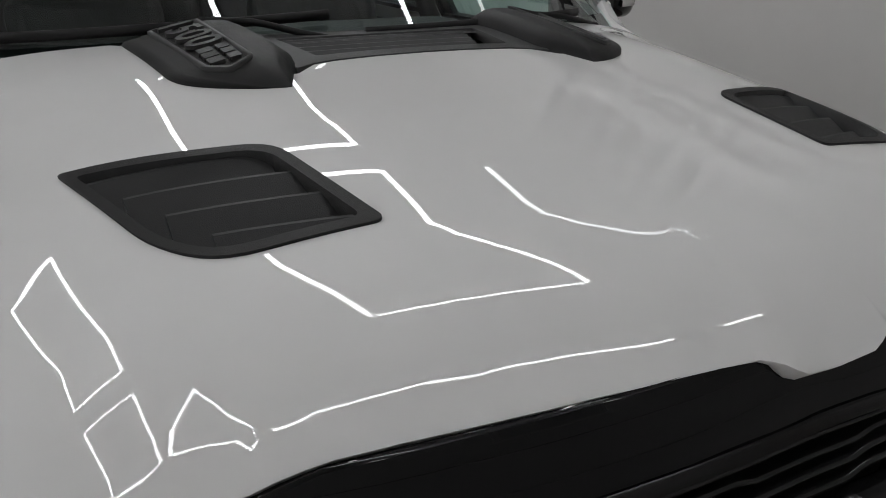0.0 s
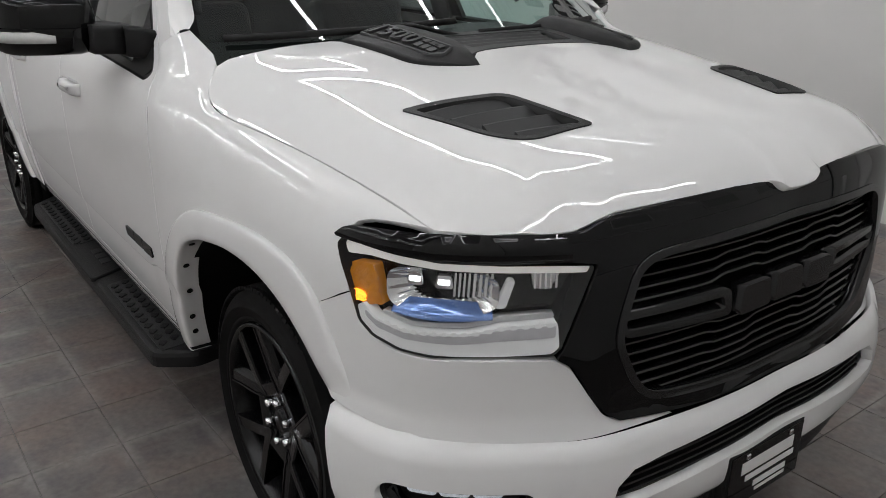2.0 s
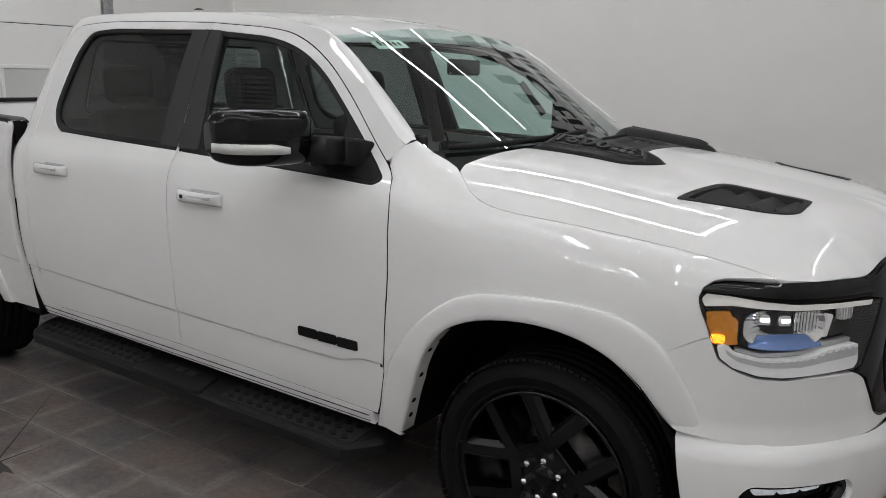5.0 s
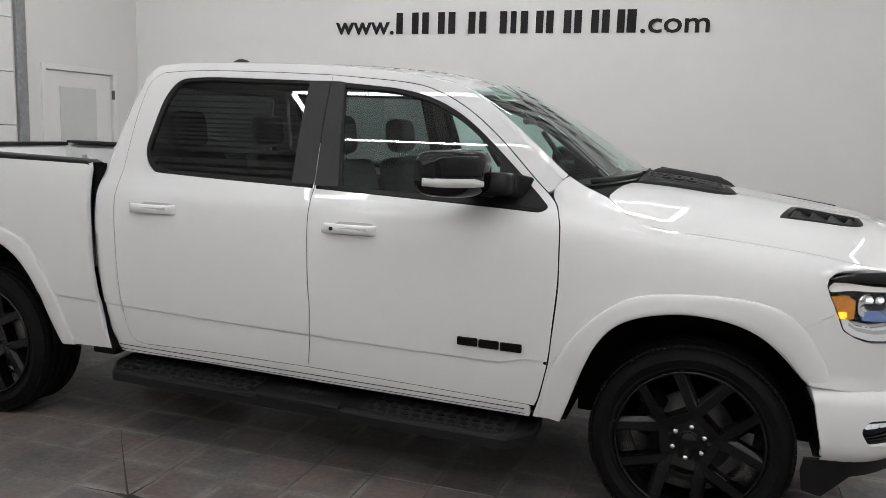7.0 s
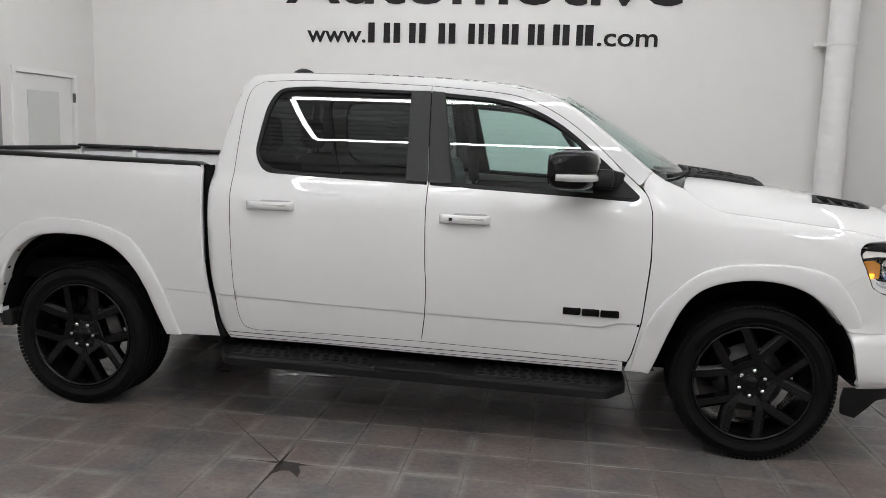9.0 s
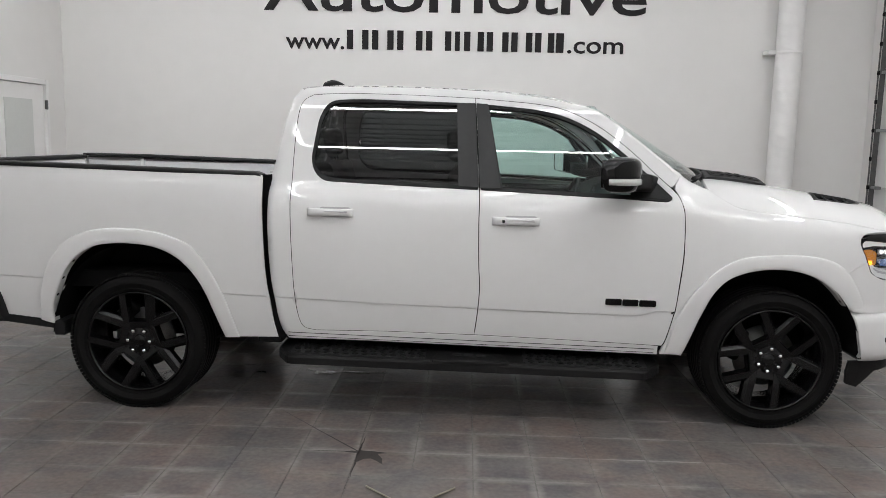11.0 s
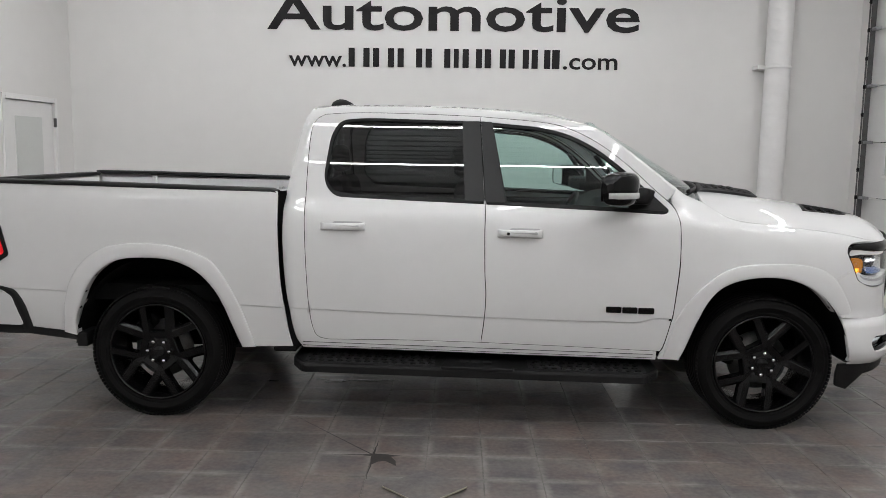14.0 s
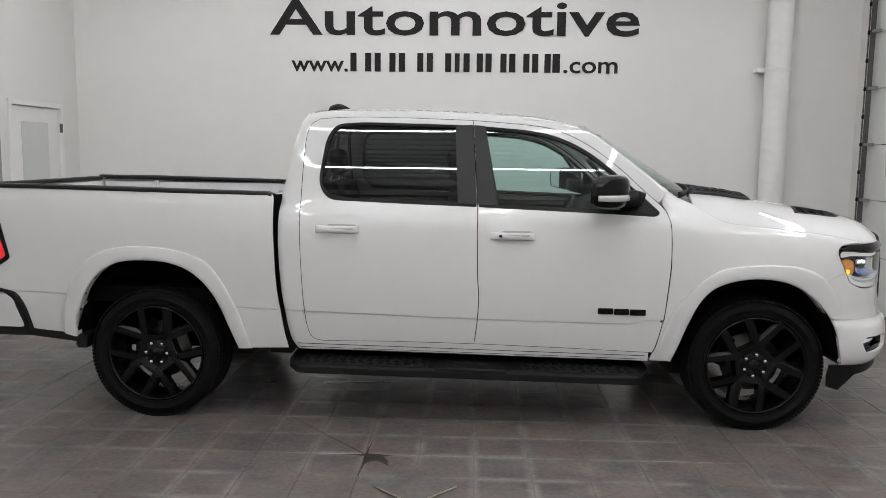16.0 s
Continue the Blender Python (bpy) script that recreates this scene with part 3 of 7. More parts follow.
def ramp(x):
    t = min(max((x + 0.5) / 0.8, 0.0), 1.0)
    return t * t * (3 - 2 * t)


def tuck(x, y):
    """Draws the nose in: shorter towards the middle, narrower at the sides and most at the left, not at all behind the fenders."""
    k, a = ramp(x), abs(y)
    t = min(a / (0.4 if y < 0 else 0.5), 1.0)
    t = t * t * (3 - 2 * t)
    return x - (0.10 - 0.05 * a) * k, y + (0.026 + (0.020 if y < 0 else -0.072) * t) * k


def tucked(p):
    return (*tuck(p[0], p[1]), p[2])


def twin(p):
    """The point's twin across the truck's middle."""
    x, y = p[0], p[1]
    for _ in range(5):
        a, b = tuck(x, y)
        x, y = x + p[0] - a, y + p[1] - b
    a, b = tuck(x, -y)
    return a, b, p[2]


SEC_Z = [0.40, 0.50, 0.60, 0.75, 0.95, 1.10, 1.20, 1.265, 1.30, 1.33, 1.36, 1.40, 1.60, 1.80, 1.86, 1.92]
SEC_Y = [0.960, 0.985, 1.004, 1.024, 1.033, 1.033, 1.027, 1.013, 0.994, 0.9665, 0.9525, 0.935, 0.850, 0.750, 0.715, 0.660]
BED_Z = [0.40, 0.50, 0.60, 0.75, 0.95, 1.15, 1.28, 1.36, 1.42]
BED_Y = [0.960, 0.985, 1.004, 1.024, 1.033, 1.033, 1.022, 1.006, 0.975]


def crease_z(x):
    return interp(x, [-4.9, -4.4, -3.0, -1.2, -0.80, -0.68, -0.4], [0.785, 0.775, 0.700, 0.655, 0.652, 0.679, 0.681])


CREASE = [[(x, crease_z(x) + d) for x in np.arange(-4.88, -0.5, 0.03)] for d in (-0.10, -0.05, -0.02, -0.0015, 0.0, 0.008, 0.0095, 0.03)]


def crease(x, z):
    """The stepped character line low on the doors and bed."""
    zc = crease_z(x)
    if z > zc + 0.008:
        return 0.0
    if z > zc:
        return -0.008 * (zc + 0.008 - z) / 0.008
    return -0.008 * math.exp((z - zc) / 0.09)


section_y, bed_section_y = soft(SEC_Z, SEC_Y, 0.018), soft(BED_Z, BED_Y, 0.02)


def cab_y(x, z):
    return section_y(z) + crease(x, z)


def cab(x, z):
    return (x, -cab_y(x, z), z)


def cab_in(x, z):
    return (x, -cab_y(x, z) + 0.012, z)


def cab_glass(x, z):
    y = cab_y(x, z)
    if z < 1.42:
        y = cab_y(x, 1.42) + (cab_y(x, 1.42) - cab_y(x, 1.50)) * (1.42 - z) / 0.08
    return (x, -y + 0.020, z)


def bed_y(x, z):
    tail = 0.03 * max(0.0, (-4.3 - x) / 0.6) ** 2
    return bed_section_y(z) + crease(x, z) - tail


def bed(x, z):
    return (x, -bed_y(x, z), z)


# plan of the nose: half width against length
PLAN_X = [0.0, 0.20, 0.40, 0.50, 0.60, 0.70, 0.79, 0.87, 0.922, 0.967, 0.992, 1.0]
PLAN_Y = [1.033, 1.028, 1.010, 0.996, 0.970, 0.916, 0.823, 0.702, 0.600, 0.400, 0.200, 0.0]


def nose_plan():
    pts = spline([(x, y) for x, y in zip(reversed(PLAN_X), reversed(PLAN_Y))], 12)
    pts = [(p[0], p[1]) for p in pts]
    s = [0.0]
    for a, b in zip(pts, pts[1:]):
        s.append(s[-1] + math.dist(a, b))
    return s, [p[0] for p in pts], [p[1] for p in pts]


NS, NX, NY = nose_plan()


def nose_raw(u, off):
    """A point of the nose's plan, u metres along it from the middle (right side negative), pushed out by off."""
    a = abs(u)
    x, y = float(np.interp(a, NS, NX)), float(np.interp(a, NS, NY))
    e = 0.01
    dx = float(np.interp(a + e, NS, NX)) - float(np.interp(max(a - e, 0), NS, NX))
    dy = float(np.interp(a + e, NS, NY)) - float(np.interp(max(a - e, 0), NS, NY))
    l = math.hypot(dx, dy) + 1e-9
    if a < 0.02:
        dx, dy, l = 0, 1, 1
    x, y = x + dy / l * off, y - dx / l * off
    return x, (y if u > 0 else -y)


def nose_at(u, off):
    return tuck(*nose_raw(u, off))


def x_at(u):
    return float(np.interp(abs(u), NS, NX))


def u_at(x):
    return -float(np.interp(-x, [-v for v in NX], NS))


NOSE_Z = [0.25, 0.40, 0.50, 0.60, 0.70, 0.74, 0.90, 1.00, 1.10, 1.16, 1.20]
NOSE_O = [-0.02, 0.020, 0.030, 0.026, 0.012, 0.004, 0.002, 0.0, -0.006, -0.018, -0.035]


def nose(u, z):
    x, y = nose_at(u, interp(z, NOSE_Z, NOSE_O))
    return (x, y, z)


def nose_off(d):
    def f(u, z):
        x, y = nose_at(u, interp(z, NOSE_Z, NOSE_O) + d)
        return (x, y, z)
    return f


def lw(u):
    """Draws the outer end of the headlamps in."""
    return u if u > -0.9 else -0.9 + (u + 0.9) * 0.825


# edge between fender and hood
EDGE_X = [-0.66, -0.60, -0.56, -0.51, -0.46, -0.42, -0.39, -0.36, -0.33, -0.29, -0.24, -0.15, 0.0, 0.2, 0.45, 0.68, 0.80]
EDGE_Y = [0.915, 0.886, 0.866, 0.850, 0.842, 0.843, 0.858, 0.892, 0.920, 0.941, 0.951, 0.951, 0.943, 0.928, 0.908, 0.884, 0.880]
EDGE_Z = [1.520, 1.474, 1.443, 1.405, 1.385, 1.376, 1.364, 1.339, 1.315, 1.291, 1.270, 1.254, 1.241, 1.221, 1.192, 1.148, 1.125]


edge_y, edge_z = soft(EDGE_X, EDGE_Y, 0.036), soft(EDGE_X, EDGE_Z, 0.036)
plan_soft = soft(PLAN_X[:-2], PLAN_Y[:-2], 0.03)


def plan_y(x):
    return plan_soft(x) if x > -0.15 else 1.033


def fender_low(x, z):
    return section_y(min(z, 1.0)) - 1.033 + crease(x, z) * (1 if x < 0 else 0) + plan_y(x)


def to_cab(x, y, z):
    """Lets the fender's section run into that of the door."""
    w = min(max((-0.08 - x) / 0.47, 0.0), 1.0)
    w = w ** 3 * (10 - 15 * w + 6 * w * w)
    f = min(max((z - edge_z(x) + 0.16) / 0.16, 0.0), 1.0)
    f = f * f * (3 - 2 * f)
    return y + w * (1 - f) * (section_y(z) - y) if z > 1.0 else y


ARC, POW = math.radians(77), 2 / 2.3      # how far the fender's arc runs, and its squareness


def arc_at(a):
    top = math.cos(ARC) ** POW
    return math.sin(a) ** POW / math.sin(ARC) ** POW if a > 0 else 0.0, (math.cos(a) ** POW - top) / (1 - top)


def arc_of(x, z):
    s = min((z - 0.95) / (edge_z(x) - 0.95), 1.0)
    return math.asin(min(s ** (1 / POW) * math.sin(ARC), 1.0))


def fender_y(x, z):
    if z < 0.95:
        return fender_low(x, z)
    c = arc_at(min(arc_of(x, z), ARC))[1]
    ye = min(edge_y(x), plan_y(x))
    return to_cab(x, ye + (plan_y(x) - ye) * c, z)


def fender(x, v):
    if v < 0.95:
        return tucked((x, -fender_low(x, v), v))
    s, c = arc_at(min((v - 0.95) / 0.40, 1.0) * ARC)
    ye = min(edge_y(x), plan_y(x))
    z = 0.95 + (edge_z(x) - 0.95) * s
    return tucked((x, -to_cab(x, ye + (plan_y(x) - ye) * c, z), z))


def fender_v(x, z):
    if z < 0.95:
        return z
    return 0.95 + 0.40 * arc_of(x, z) / ARC


HOOD_X = [-0.5, -0.2, 0.0, 0.2, 0.4, 0.6, 0.8, 0.9, 0.96, 1.0, 1.05]
HOOD_Z = [1.424, 1.414, 1.396, 1.371, 1.344, 1.315, 1.284, 1.267, 1.256, 1.246, 1.234]
hood_mid = soft(HOOD_X, HOOD_Z, 0.06)
LIP_Y = [0.0, 0.055, 0.085, 0.11, 0.25, 0.45, 0.56, 0.61, 0.66, 0.72, 0.81, 0.88, 0.92]
LIP_Z = [1.163, 1.167, 1.182, 1.187, 1.188, 1.182, 1.176, 1.167, 1.148, 1.148, 1.147, 1.148, 1.148]
LIP_X = [1.006, 1.004, 0.996, 0.980, 0.961, 0.920, 0.894, 0.885, 0.867, 0.843, 0.778, 0.690, 0.640]


def hood_base(x, y):
    a = abs(y)
    zc = hood_mid(x)
    ze = edge_z(min(x, 0.68))
    k = min(a / edge_y(min(x, 0.68)), 1.15)
    z = zc - (zc - ze) * (0.30 * k ** 3 + 0.70 * k ** 6)
    t = min(max((a - 0.28) / 0.32, 0.0), 1.0)
    return z + 0.004 * (1 - t ** 3 * (10 - 15 * t + 6 * t * t)) * min(max((0.98 - x) / 0.6, 0), 1)


def hood_z(x, y):
    """The hood's height: a broad dome that rolls down to its front lip."""
    a = min(abs(y), 0.92)
    xf = interp(a, LIP_Y, LIP_X)
    d = max(xf - x, -0.05)
    z = hood_base(x, y)
    if d < 0.24:
        drop = hood_base(xf, a) - interp(a, LIP_Y, LIP_Z)
        z -= drop * (1 - max(d, 0.0) / 0.24) ** 2.8 + max(-d, 0) * 0.8
    return z


def hood(x, y):
    return tucked((x, y, hood_z(x, y)))


def roof(x, y):
    zr = interp(x, [-2.80, -2.72, -2.57, -2.2, -1.7, -1.36, -1.19, -1.06, -0.95], [1.86, 1.893, 1.906, 1.908, 1.895, 1.866, 1.836, 1.800, 1.765])
    k = min(abs(y) / 0.69, 1.0)
    return (x, y, zr + 0.052 * (1 - k ** 2.6) * interp(x, [-2.8, -2.6, -1.6, -1.2, -0.95], [0.45, 0.70, 0.78, 0.95, 0.8]))


WS_Z = [1.30, 1.38, 1.446, 1.56, 1.68, 1.82, 1.90]
WS_X = [-0.067, -0.20, -0.31, -0.50, -0.70, -0.944, -1.085]


def glass_half(z):
    return interp(z, [1.38, 1.43, 1.6, 1.82, 1.9], [0.862, 0.850, 0.790, 0.722, 0.690])


def windshield(y, z):
    bow = interp(z, [1.38, 1.43, 1.82, 1.9], [0.30, 0.27, 0.125, 0.11])
    return tucked((interp(z, WS_Z, WS_X) - bow * (min(abs(y) / glass_half(z), 1.1)) ** 2.2, y, z))


# ---- outlines of the side, in (x, z) ----
SPLIT = [(-1.735, 1.856), (-1.717, 1.612), (-1.697, 1.334), (-1.696, 1.157), (-1.690, 0.924), (-1.682, 0.805), (-1.688, 0.662), (-1.705, 0.508)]
REAR_EDGE = [(-2.686, 1.857), (-2.735, 1.825), (-2.760, 1.76), (-2.766, 1.60), (-2.763, 1.364), (-2.756, 1.137), (-2.750, 0.970), (-2.734, 0.693), (-2.712, 0.570), (-2.682, 0.522), (-2.62, 0.506)]
REAR_TOP = [(-2.686, 1.857), (-2.574, 1.866), (-2.401, 1.871), (-2.053, 1.866), (-1.735, 1.856)]
FRONT_TOP = [(-1.735, 1.856), (-1.364, 1.827), (-1.194, 1.789), (-1.027, 1.707), (-0.864, 1.586), (-0.703, 1.438), (-0.621, 1.366)]
FRONT_EDGE = [(-0.621, 1.366), (-0.588, 1.325), (-0.566, 1.250), (-0.561, 1.150), (-0.559, 1.014), (-0.571, 0.846), (-0.585, 0.689), (-0.619, 0.527), (-0.639, 0.478)]
SPLIT_S, TOP_F, EDGE_F = spline(SPLIT, 5), spline(FRONT_TOP, 5), spline(FRONT_EDGE, 5)
DOOR_R = spline(REAR_TOP, 4)[:-1] + SPLIT_S + [(-2.2, 0.512)] + list(reversed(spline(REAR_EDGE, 4)))[:-1]
DOOR_F = TOP_F[:-1] + EDGE_F + [(-1.17, 0.495)] + list(reversed(SPLIT_S))[:-1]
WIN_R = rounded([(-2.668, 1.46, 0.10), (-2.640, 1.73, 0.05), (-2.59, 1.825, 0.07), (-2.43, 1.840, 0.1), (-1.728, 1.826, 0.004), (-1.704, 1.336, 0.004), (-2.20, 1.350, 0.2), (-2.60, 1.365, 0.12)], 0.05)
WIN_F = rounded([(-1.722, 1.826, 0.004), (-1.364, 1.797, 0.2), (-1.195, 1.757, 0.2), (-1.028, 1.673, 0.2), (-0.865, 1.543, 0.2), (-0.705, 1.400, 0.2), (-0.618, 1.318, 0.02), (-0.652, 1.296, 0.03), (-0.874, 1.306, 0.2), (-1.690, 1.335, 0.004)], 0.05)
GLASS_R = rounded([(-2.650, 1.458, 0.07), (-2.622, 1.71, 0.05), (-2.580, 1.806, 0.05), (-2.43, 1.820, 0.1), (-1.838, 1.810, 0.004), (-1.812, 1.362, 0.004), (-2.50, 1.376, 0.2), (-2.60, 1.40, 0.08)], 0.04)
GLASS_F = rounded([(-1.655, 1.796, 0.004), (-1.364, 1.776, 0.2), (-1.195, 1.733, 0.2), (-1.029, 1.645, 0.2), (-0.852, 1.500, 0.006), (-0.855, 1.326, 0.006), (-1.570, 1.350, 0.004)], 0.04)
FRONT_ARCH = [(-0.527, 0.427), (-0.497, 0.511), (-0.453, 0.643), (-0.396, 0.780), (-0.318, 0.873), (-0.206, 0.922), (-0.061, 0.942), (0.087, 0.928), (0.204, 0.887), (0.291, 0.822), (0.362, 0.746), (0.402, 0.708)]
FRONT_FLARE = [(-0.618, 0.445), (-0.592, 0.580), (-0.556, 0.692), (-0.493, 0.800), (-0.401, 0.902), (-0.292, 0.980), (-0.170, 1.012), (0.020, 1.022), (0.165, 1.016), (0.280, 0.988), (0.364, 0.932), (0.440, 0.822), (0.495, 0.712)]
FRONT_ARCH, FRONT_FLARE = ([(x + 0.05 * ramp(x + 0.03), z) for x, z in a] for a in (FRONT_ARCH, FRONT_FLARE))
REAR_ARCH = [(-4.157, 0.500), (-4.150, 0.606), (-4.118, 0.695), (-4.070, 0.800), (-3.995, 0.898), (-3.885, 0.967), (-3.736, 0.989), (-3.549, 0.976), (-3.397, 0.910), (-3.282, 0.782), (-3.215, 0.627), (-3.148, 0.447)]
REAR_FLARE = [(-4.235, 0.520), (-4.215, 0.700), (-4.165, 0.850), (-4.075, 0.972), (-3.974, 1.036), (-3.852, 1.067), (-3.716, 1.075), (-3.546, 1.061), (-3.400, 1.020), (-3.290, 0.950), (-3.165, 0.740), (-3.066, 0.449)]
F_ARCH, F_FLARE, R_ARCH, R_FLARE = (spline(a, 4) for a in (FRONT_ARCH, FRONT_FLARE, REAR_ARCH, REAR_FLARE))


def both(name, outline, surf, material, parent, holes=(), label="", **k):
    """A panel on the truck's right side and its twin on the left."""
    return [part(name, panel(name, outline, surf, holes, mirror=m, **k), material, q, label)
            for m, q in zip((False, True), parent if isinstance(parent, (list, tuple)) else (parent, parent))]


# cab: pillars, sill and rear corner in one sheet with the door openings
CAB_TOP = spline([(-2.74, 1.893), (-2.57, 1.906), (-2.2, 1.908), (-1.7, 1.895), (-1.36, 1.866), (-1.19, 1.834), (-1.058, 1.797), (-0.86, 1.659), (-0.699, 1.530), (-0.582, 1.432)], 5)
CAB_SIDE = CAB_TOP + [(-0.597, 1.414), (-0.611, 1.393), (-0.66, 1.36)] + [(-0.72, 1.30), (-0.66, 0.60), (-0.66, 0.425), (-1.5, 0.437), (-2.30, 0.452), (-2.78, 0.452)] + [(interp(z, [0.45, 0.55, 0.69, 0.86, 1.13, 1.33, 1.50, 1.70, 1.83], [-2.800, -2.836, -2.858, -2.880, -2.893, -2.890, -2.868, -2.838, -2.806]), z) for z in (0.50, 0.60, 0.7, 0.8, 0.95, 1.1, 1.2, 1.3, 1.4, 1.5, 1.6, 1.7, 1.78, 1.84)]


def cab_side(x, z):
    e = interp(z, [0.45, 0.55, 0.69, 0.86, 1.13, 1.33, 1.50, 1.70, 1.83, 1.905], [-2.800, -2.836, -2.858, -2.880, -2.893, -2.890, -2.868, -2.838, -2.806, -2.770])
    r = min(max(0.0, (e + 0.06 - x) / 0.06), 1.0)
    return (x, -(cab_y(x, z) - 0.034 * (1 - math.sqrt(max(1 - r * r * 0.96, 0.0)))), z)


both("cab_side", CAB_SIDE, cab_side, PAINT, truck, holes=(grown(DOOR_R, 0.0020), grown(DOOR_F, 0.0020)), thick=0.03, step=0.03, lines=CREASE)
doors_r = both("rear_door", grown(DOOR_R, -0.0026), cab, PAINT, truck, holes=(WIN_R,), thick=0.02, step=0.04, lines=CREASE)
doors_f = both("front_door", grown(DOOR_F, -0.0026), cab, PAINT, truck, holes=(WIN_F,), thick=0.02, step=0.04, lines=CREASE)
# Dark strip just below the surface stands for the shade in the door gaps.
for door_outline, door_pair in ((DOOR_R, doors_r), (DOOR_F, doors_f)):
    both("door_seal", grown(door_outline, 0.005), lambda x, z: (x, -cab_y(x, z) + 0.0035, z), DARK, door_pair, holes=(grown(door_outline, -0.016),), thick=0.004, step=0.04)
both("window_trim", grown(WIN_R, -0.001), cab_in, BLACK_PLASTIC, doors_r, holes=(GLASS_R,), proud=0.006, thick=0.02, label="black rubber window surround")
both("window_trim", grown(WIN_F, -0.001), cab_in, BLACK_PLASTIC, doors_f, holes=(GLASS_F,), proud=0.006, thick=0.02, label="black rubber window surround")
for ob in both("window_glass", grown(GLASS_R, 0.008), cab_glass, GLASS_TINT, doors_r, rim=False, label="dark tinted side window"):
    ob.visible_shadow = False
for ob in both("window_glass", grown(GLASS_F, 0.008), cab_glass, GLASS_CLEAR, doors_f, rim=False, label="clear greenish side window"):
    ob.visible_shadow = False
both("pillar_cover", rounded([(-1.842, 1.818), (-1.7355, 1.819), (-1.7010, 1.345), (-1.816, 1.350)], 0.006, 2), cab_in, GREY_PLASTIC, doors_r, proud=0.015, thick=0.018)
both("pillar_cover", rounded([(-1.7295, 1.819), (-1.660, 1.815), (-1.580, 1.342), (-1.6950, 1.342)], 0.006, 2), cab_in, GREY_PLASTIC, doors_f, proud=0.015, thick=0.018)

# roof, its front, the windscreen and the pillars beside it
ROOF = spline([(-2.74, -0.672), (-1.7, -0.674), (-1.30, -0.690), (-1.06, -0.716), (-0.990, -0.45), (-0.965, 0.0), (-0.990, 0.45), (-1.06, 0.716), (-1.30, 0.690), (-1.7, 0.674), (-2.74, 0.672)], 5) + [(-2.80, 0.62), (-2.80, -0.62)]
part("roof", panel("roof", ROOF, roof, step=0.06, thick=0.02), PAINT, truck)
WS = [(-glass_half(z) + 0.004, z) for z in np.linspace(1.80, 1.36, 12)] + [(y, 1.345) for y in np.linspace(-0.84, 0.84, 12)] + [(glass_half(z) - 0.004, z) for z in np.linspace(1.36, 1.80, 12)] \
    + [(y, 1.80 + 0.052 * (1 - (abs(y) / 0.69) ** 2.2)) for y in np.linspace(0.66, -0.66, 16)]
ws = part("windscreen", panel("windscreen", WS, windshield, step=0.06, rim=False), GLASS_CLEAR, truck, "clear laminated windscreen")
ws.visible_shadow = False
frit = [(y, 1.347) for y in np.linspace(-0.84, 0.84, 20)] + [(y, 1.425 - 0.012 * (y / 0.84) ** 2) for y in np.linspace(0.845, -0.845, 20)]
part("windscreen_border", panel("windscreen_border", frit, windshield, step=0.05, proud=-0.004, rim=False), DARK, truck, "black printed border along the glass foot")
for m in (False, True):
    a = [(-1.15, -0.708, 1.822), (-1.075, -0.720, 1.803)] + [(windshield(-glass_half(z), z)[0], -glass_half(z), z) for z in (1.76, 1.68, 1.60, 1.52, 1.475)] + [(-0.566, -0.869, 1.447)]
    o = [(x, -cab_y(x, z), z) for x, z in ((-1.19, 1.834), (-1.058, 1.797), (-0.972, 1.738), (-0.872, 1.668), (-0.772, 1.588), (-0.688, 1.522), (-0.625, 1.469))] + [(-0.582, -0.905, 1.432)]
    a, o = spline(a, 4), spline([tucked(p) for p in o], 4)
    rows = []
    for k in range(6):
        t = k / 5
        b = math.sin(t * math.pi) * 0.012
        rows.append([tuple(np.array(p) * (1 - t) + np.array(q) * t + np.array((b * 0.6, -b * 0.4, b * 0.6))) for p, q in zip(o, a)])
    part("windscreen_pillar", loft("windscreen_pillar", rows, mirror=m), PAINT, truck)

# rear wall of the cab, with its window
BACK_Z = [0.45, 0.55, 0.69, 0.86, 1.13, 1.33, 1.50, 1.70, 1.83, 1.905]
BACK_X = [-2.800, -2.836, -2.858, -2.880, -2.893, -2.890, -2.868, -2.838, -2.806, -2.770]


def cab_back(y, z):
    w = cab_y(-2.8, min(z, 1.90)) - 0.055
    return (interp(z, BACK_Z, BACK_X) - 0.012 * (1 - min(abs(y) / w, 1.0) ** 4), y, z)


side_line = [(cab_y(-2.8, z) - 0.055, z) for z in (0.46, 0.6, 0.75, 0.95, 1.1, 1.2, 1.27, 1.33, 1.4, 1.5, 1.6, 1.7, 1.8, 1.86, 1.895)]
top_line = [(y, 1.895 + 0.045 * (1 - (y / 0.62) ** 2)) for y in np.linspace(0.58, -0.58, 9)]
RWIN = rounded([(-0.62, 1.43), (0.62, 1.43), (0.55, 1.79), (-0.55, 1.79)], 0.05, 4)
BACK = [(y, z) for y, z in side_line] + top_line + [(-y, z) for y, z in reversed(side_line)]
part("cab_back", panel("cab_back", [(-y, z) for y, z in BACK], lambda a, z: (lambda q: (q[0], -q[1], q[2]))(cab_back(a, z)), holes=(RWIN,), step=0.06, thick=0.02), PAINT, truck)
rg = part("rear_window", panel("rear_window", grown(RWIN, 0.01), lambda a, z: (cab_back(a, z)[0] + 0.008, -a, z), step=0.1, rim=False), GLASS_TINT, truck, "dark tinted rear window")
rg.visible_shadow = False

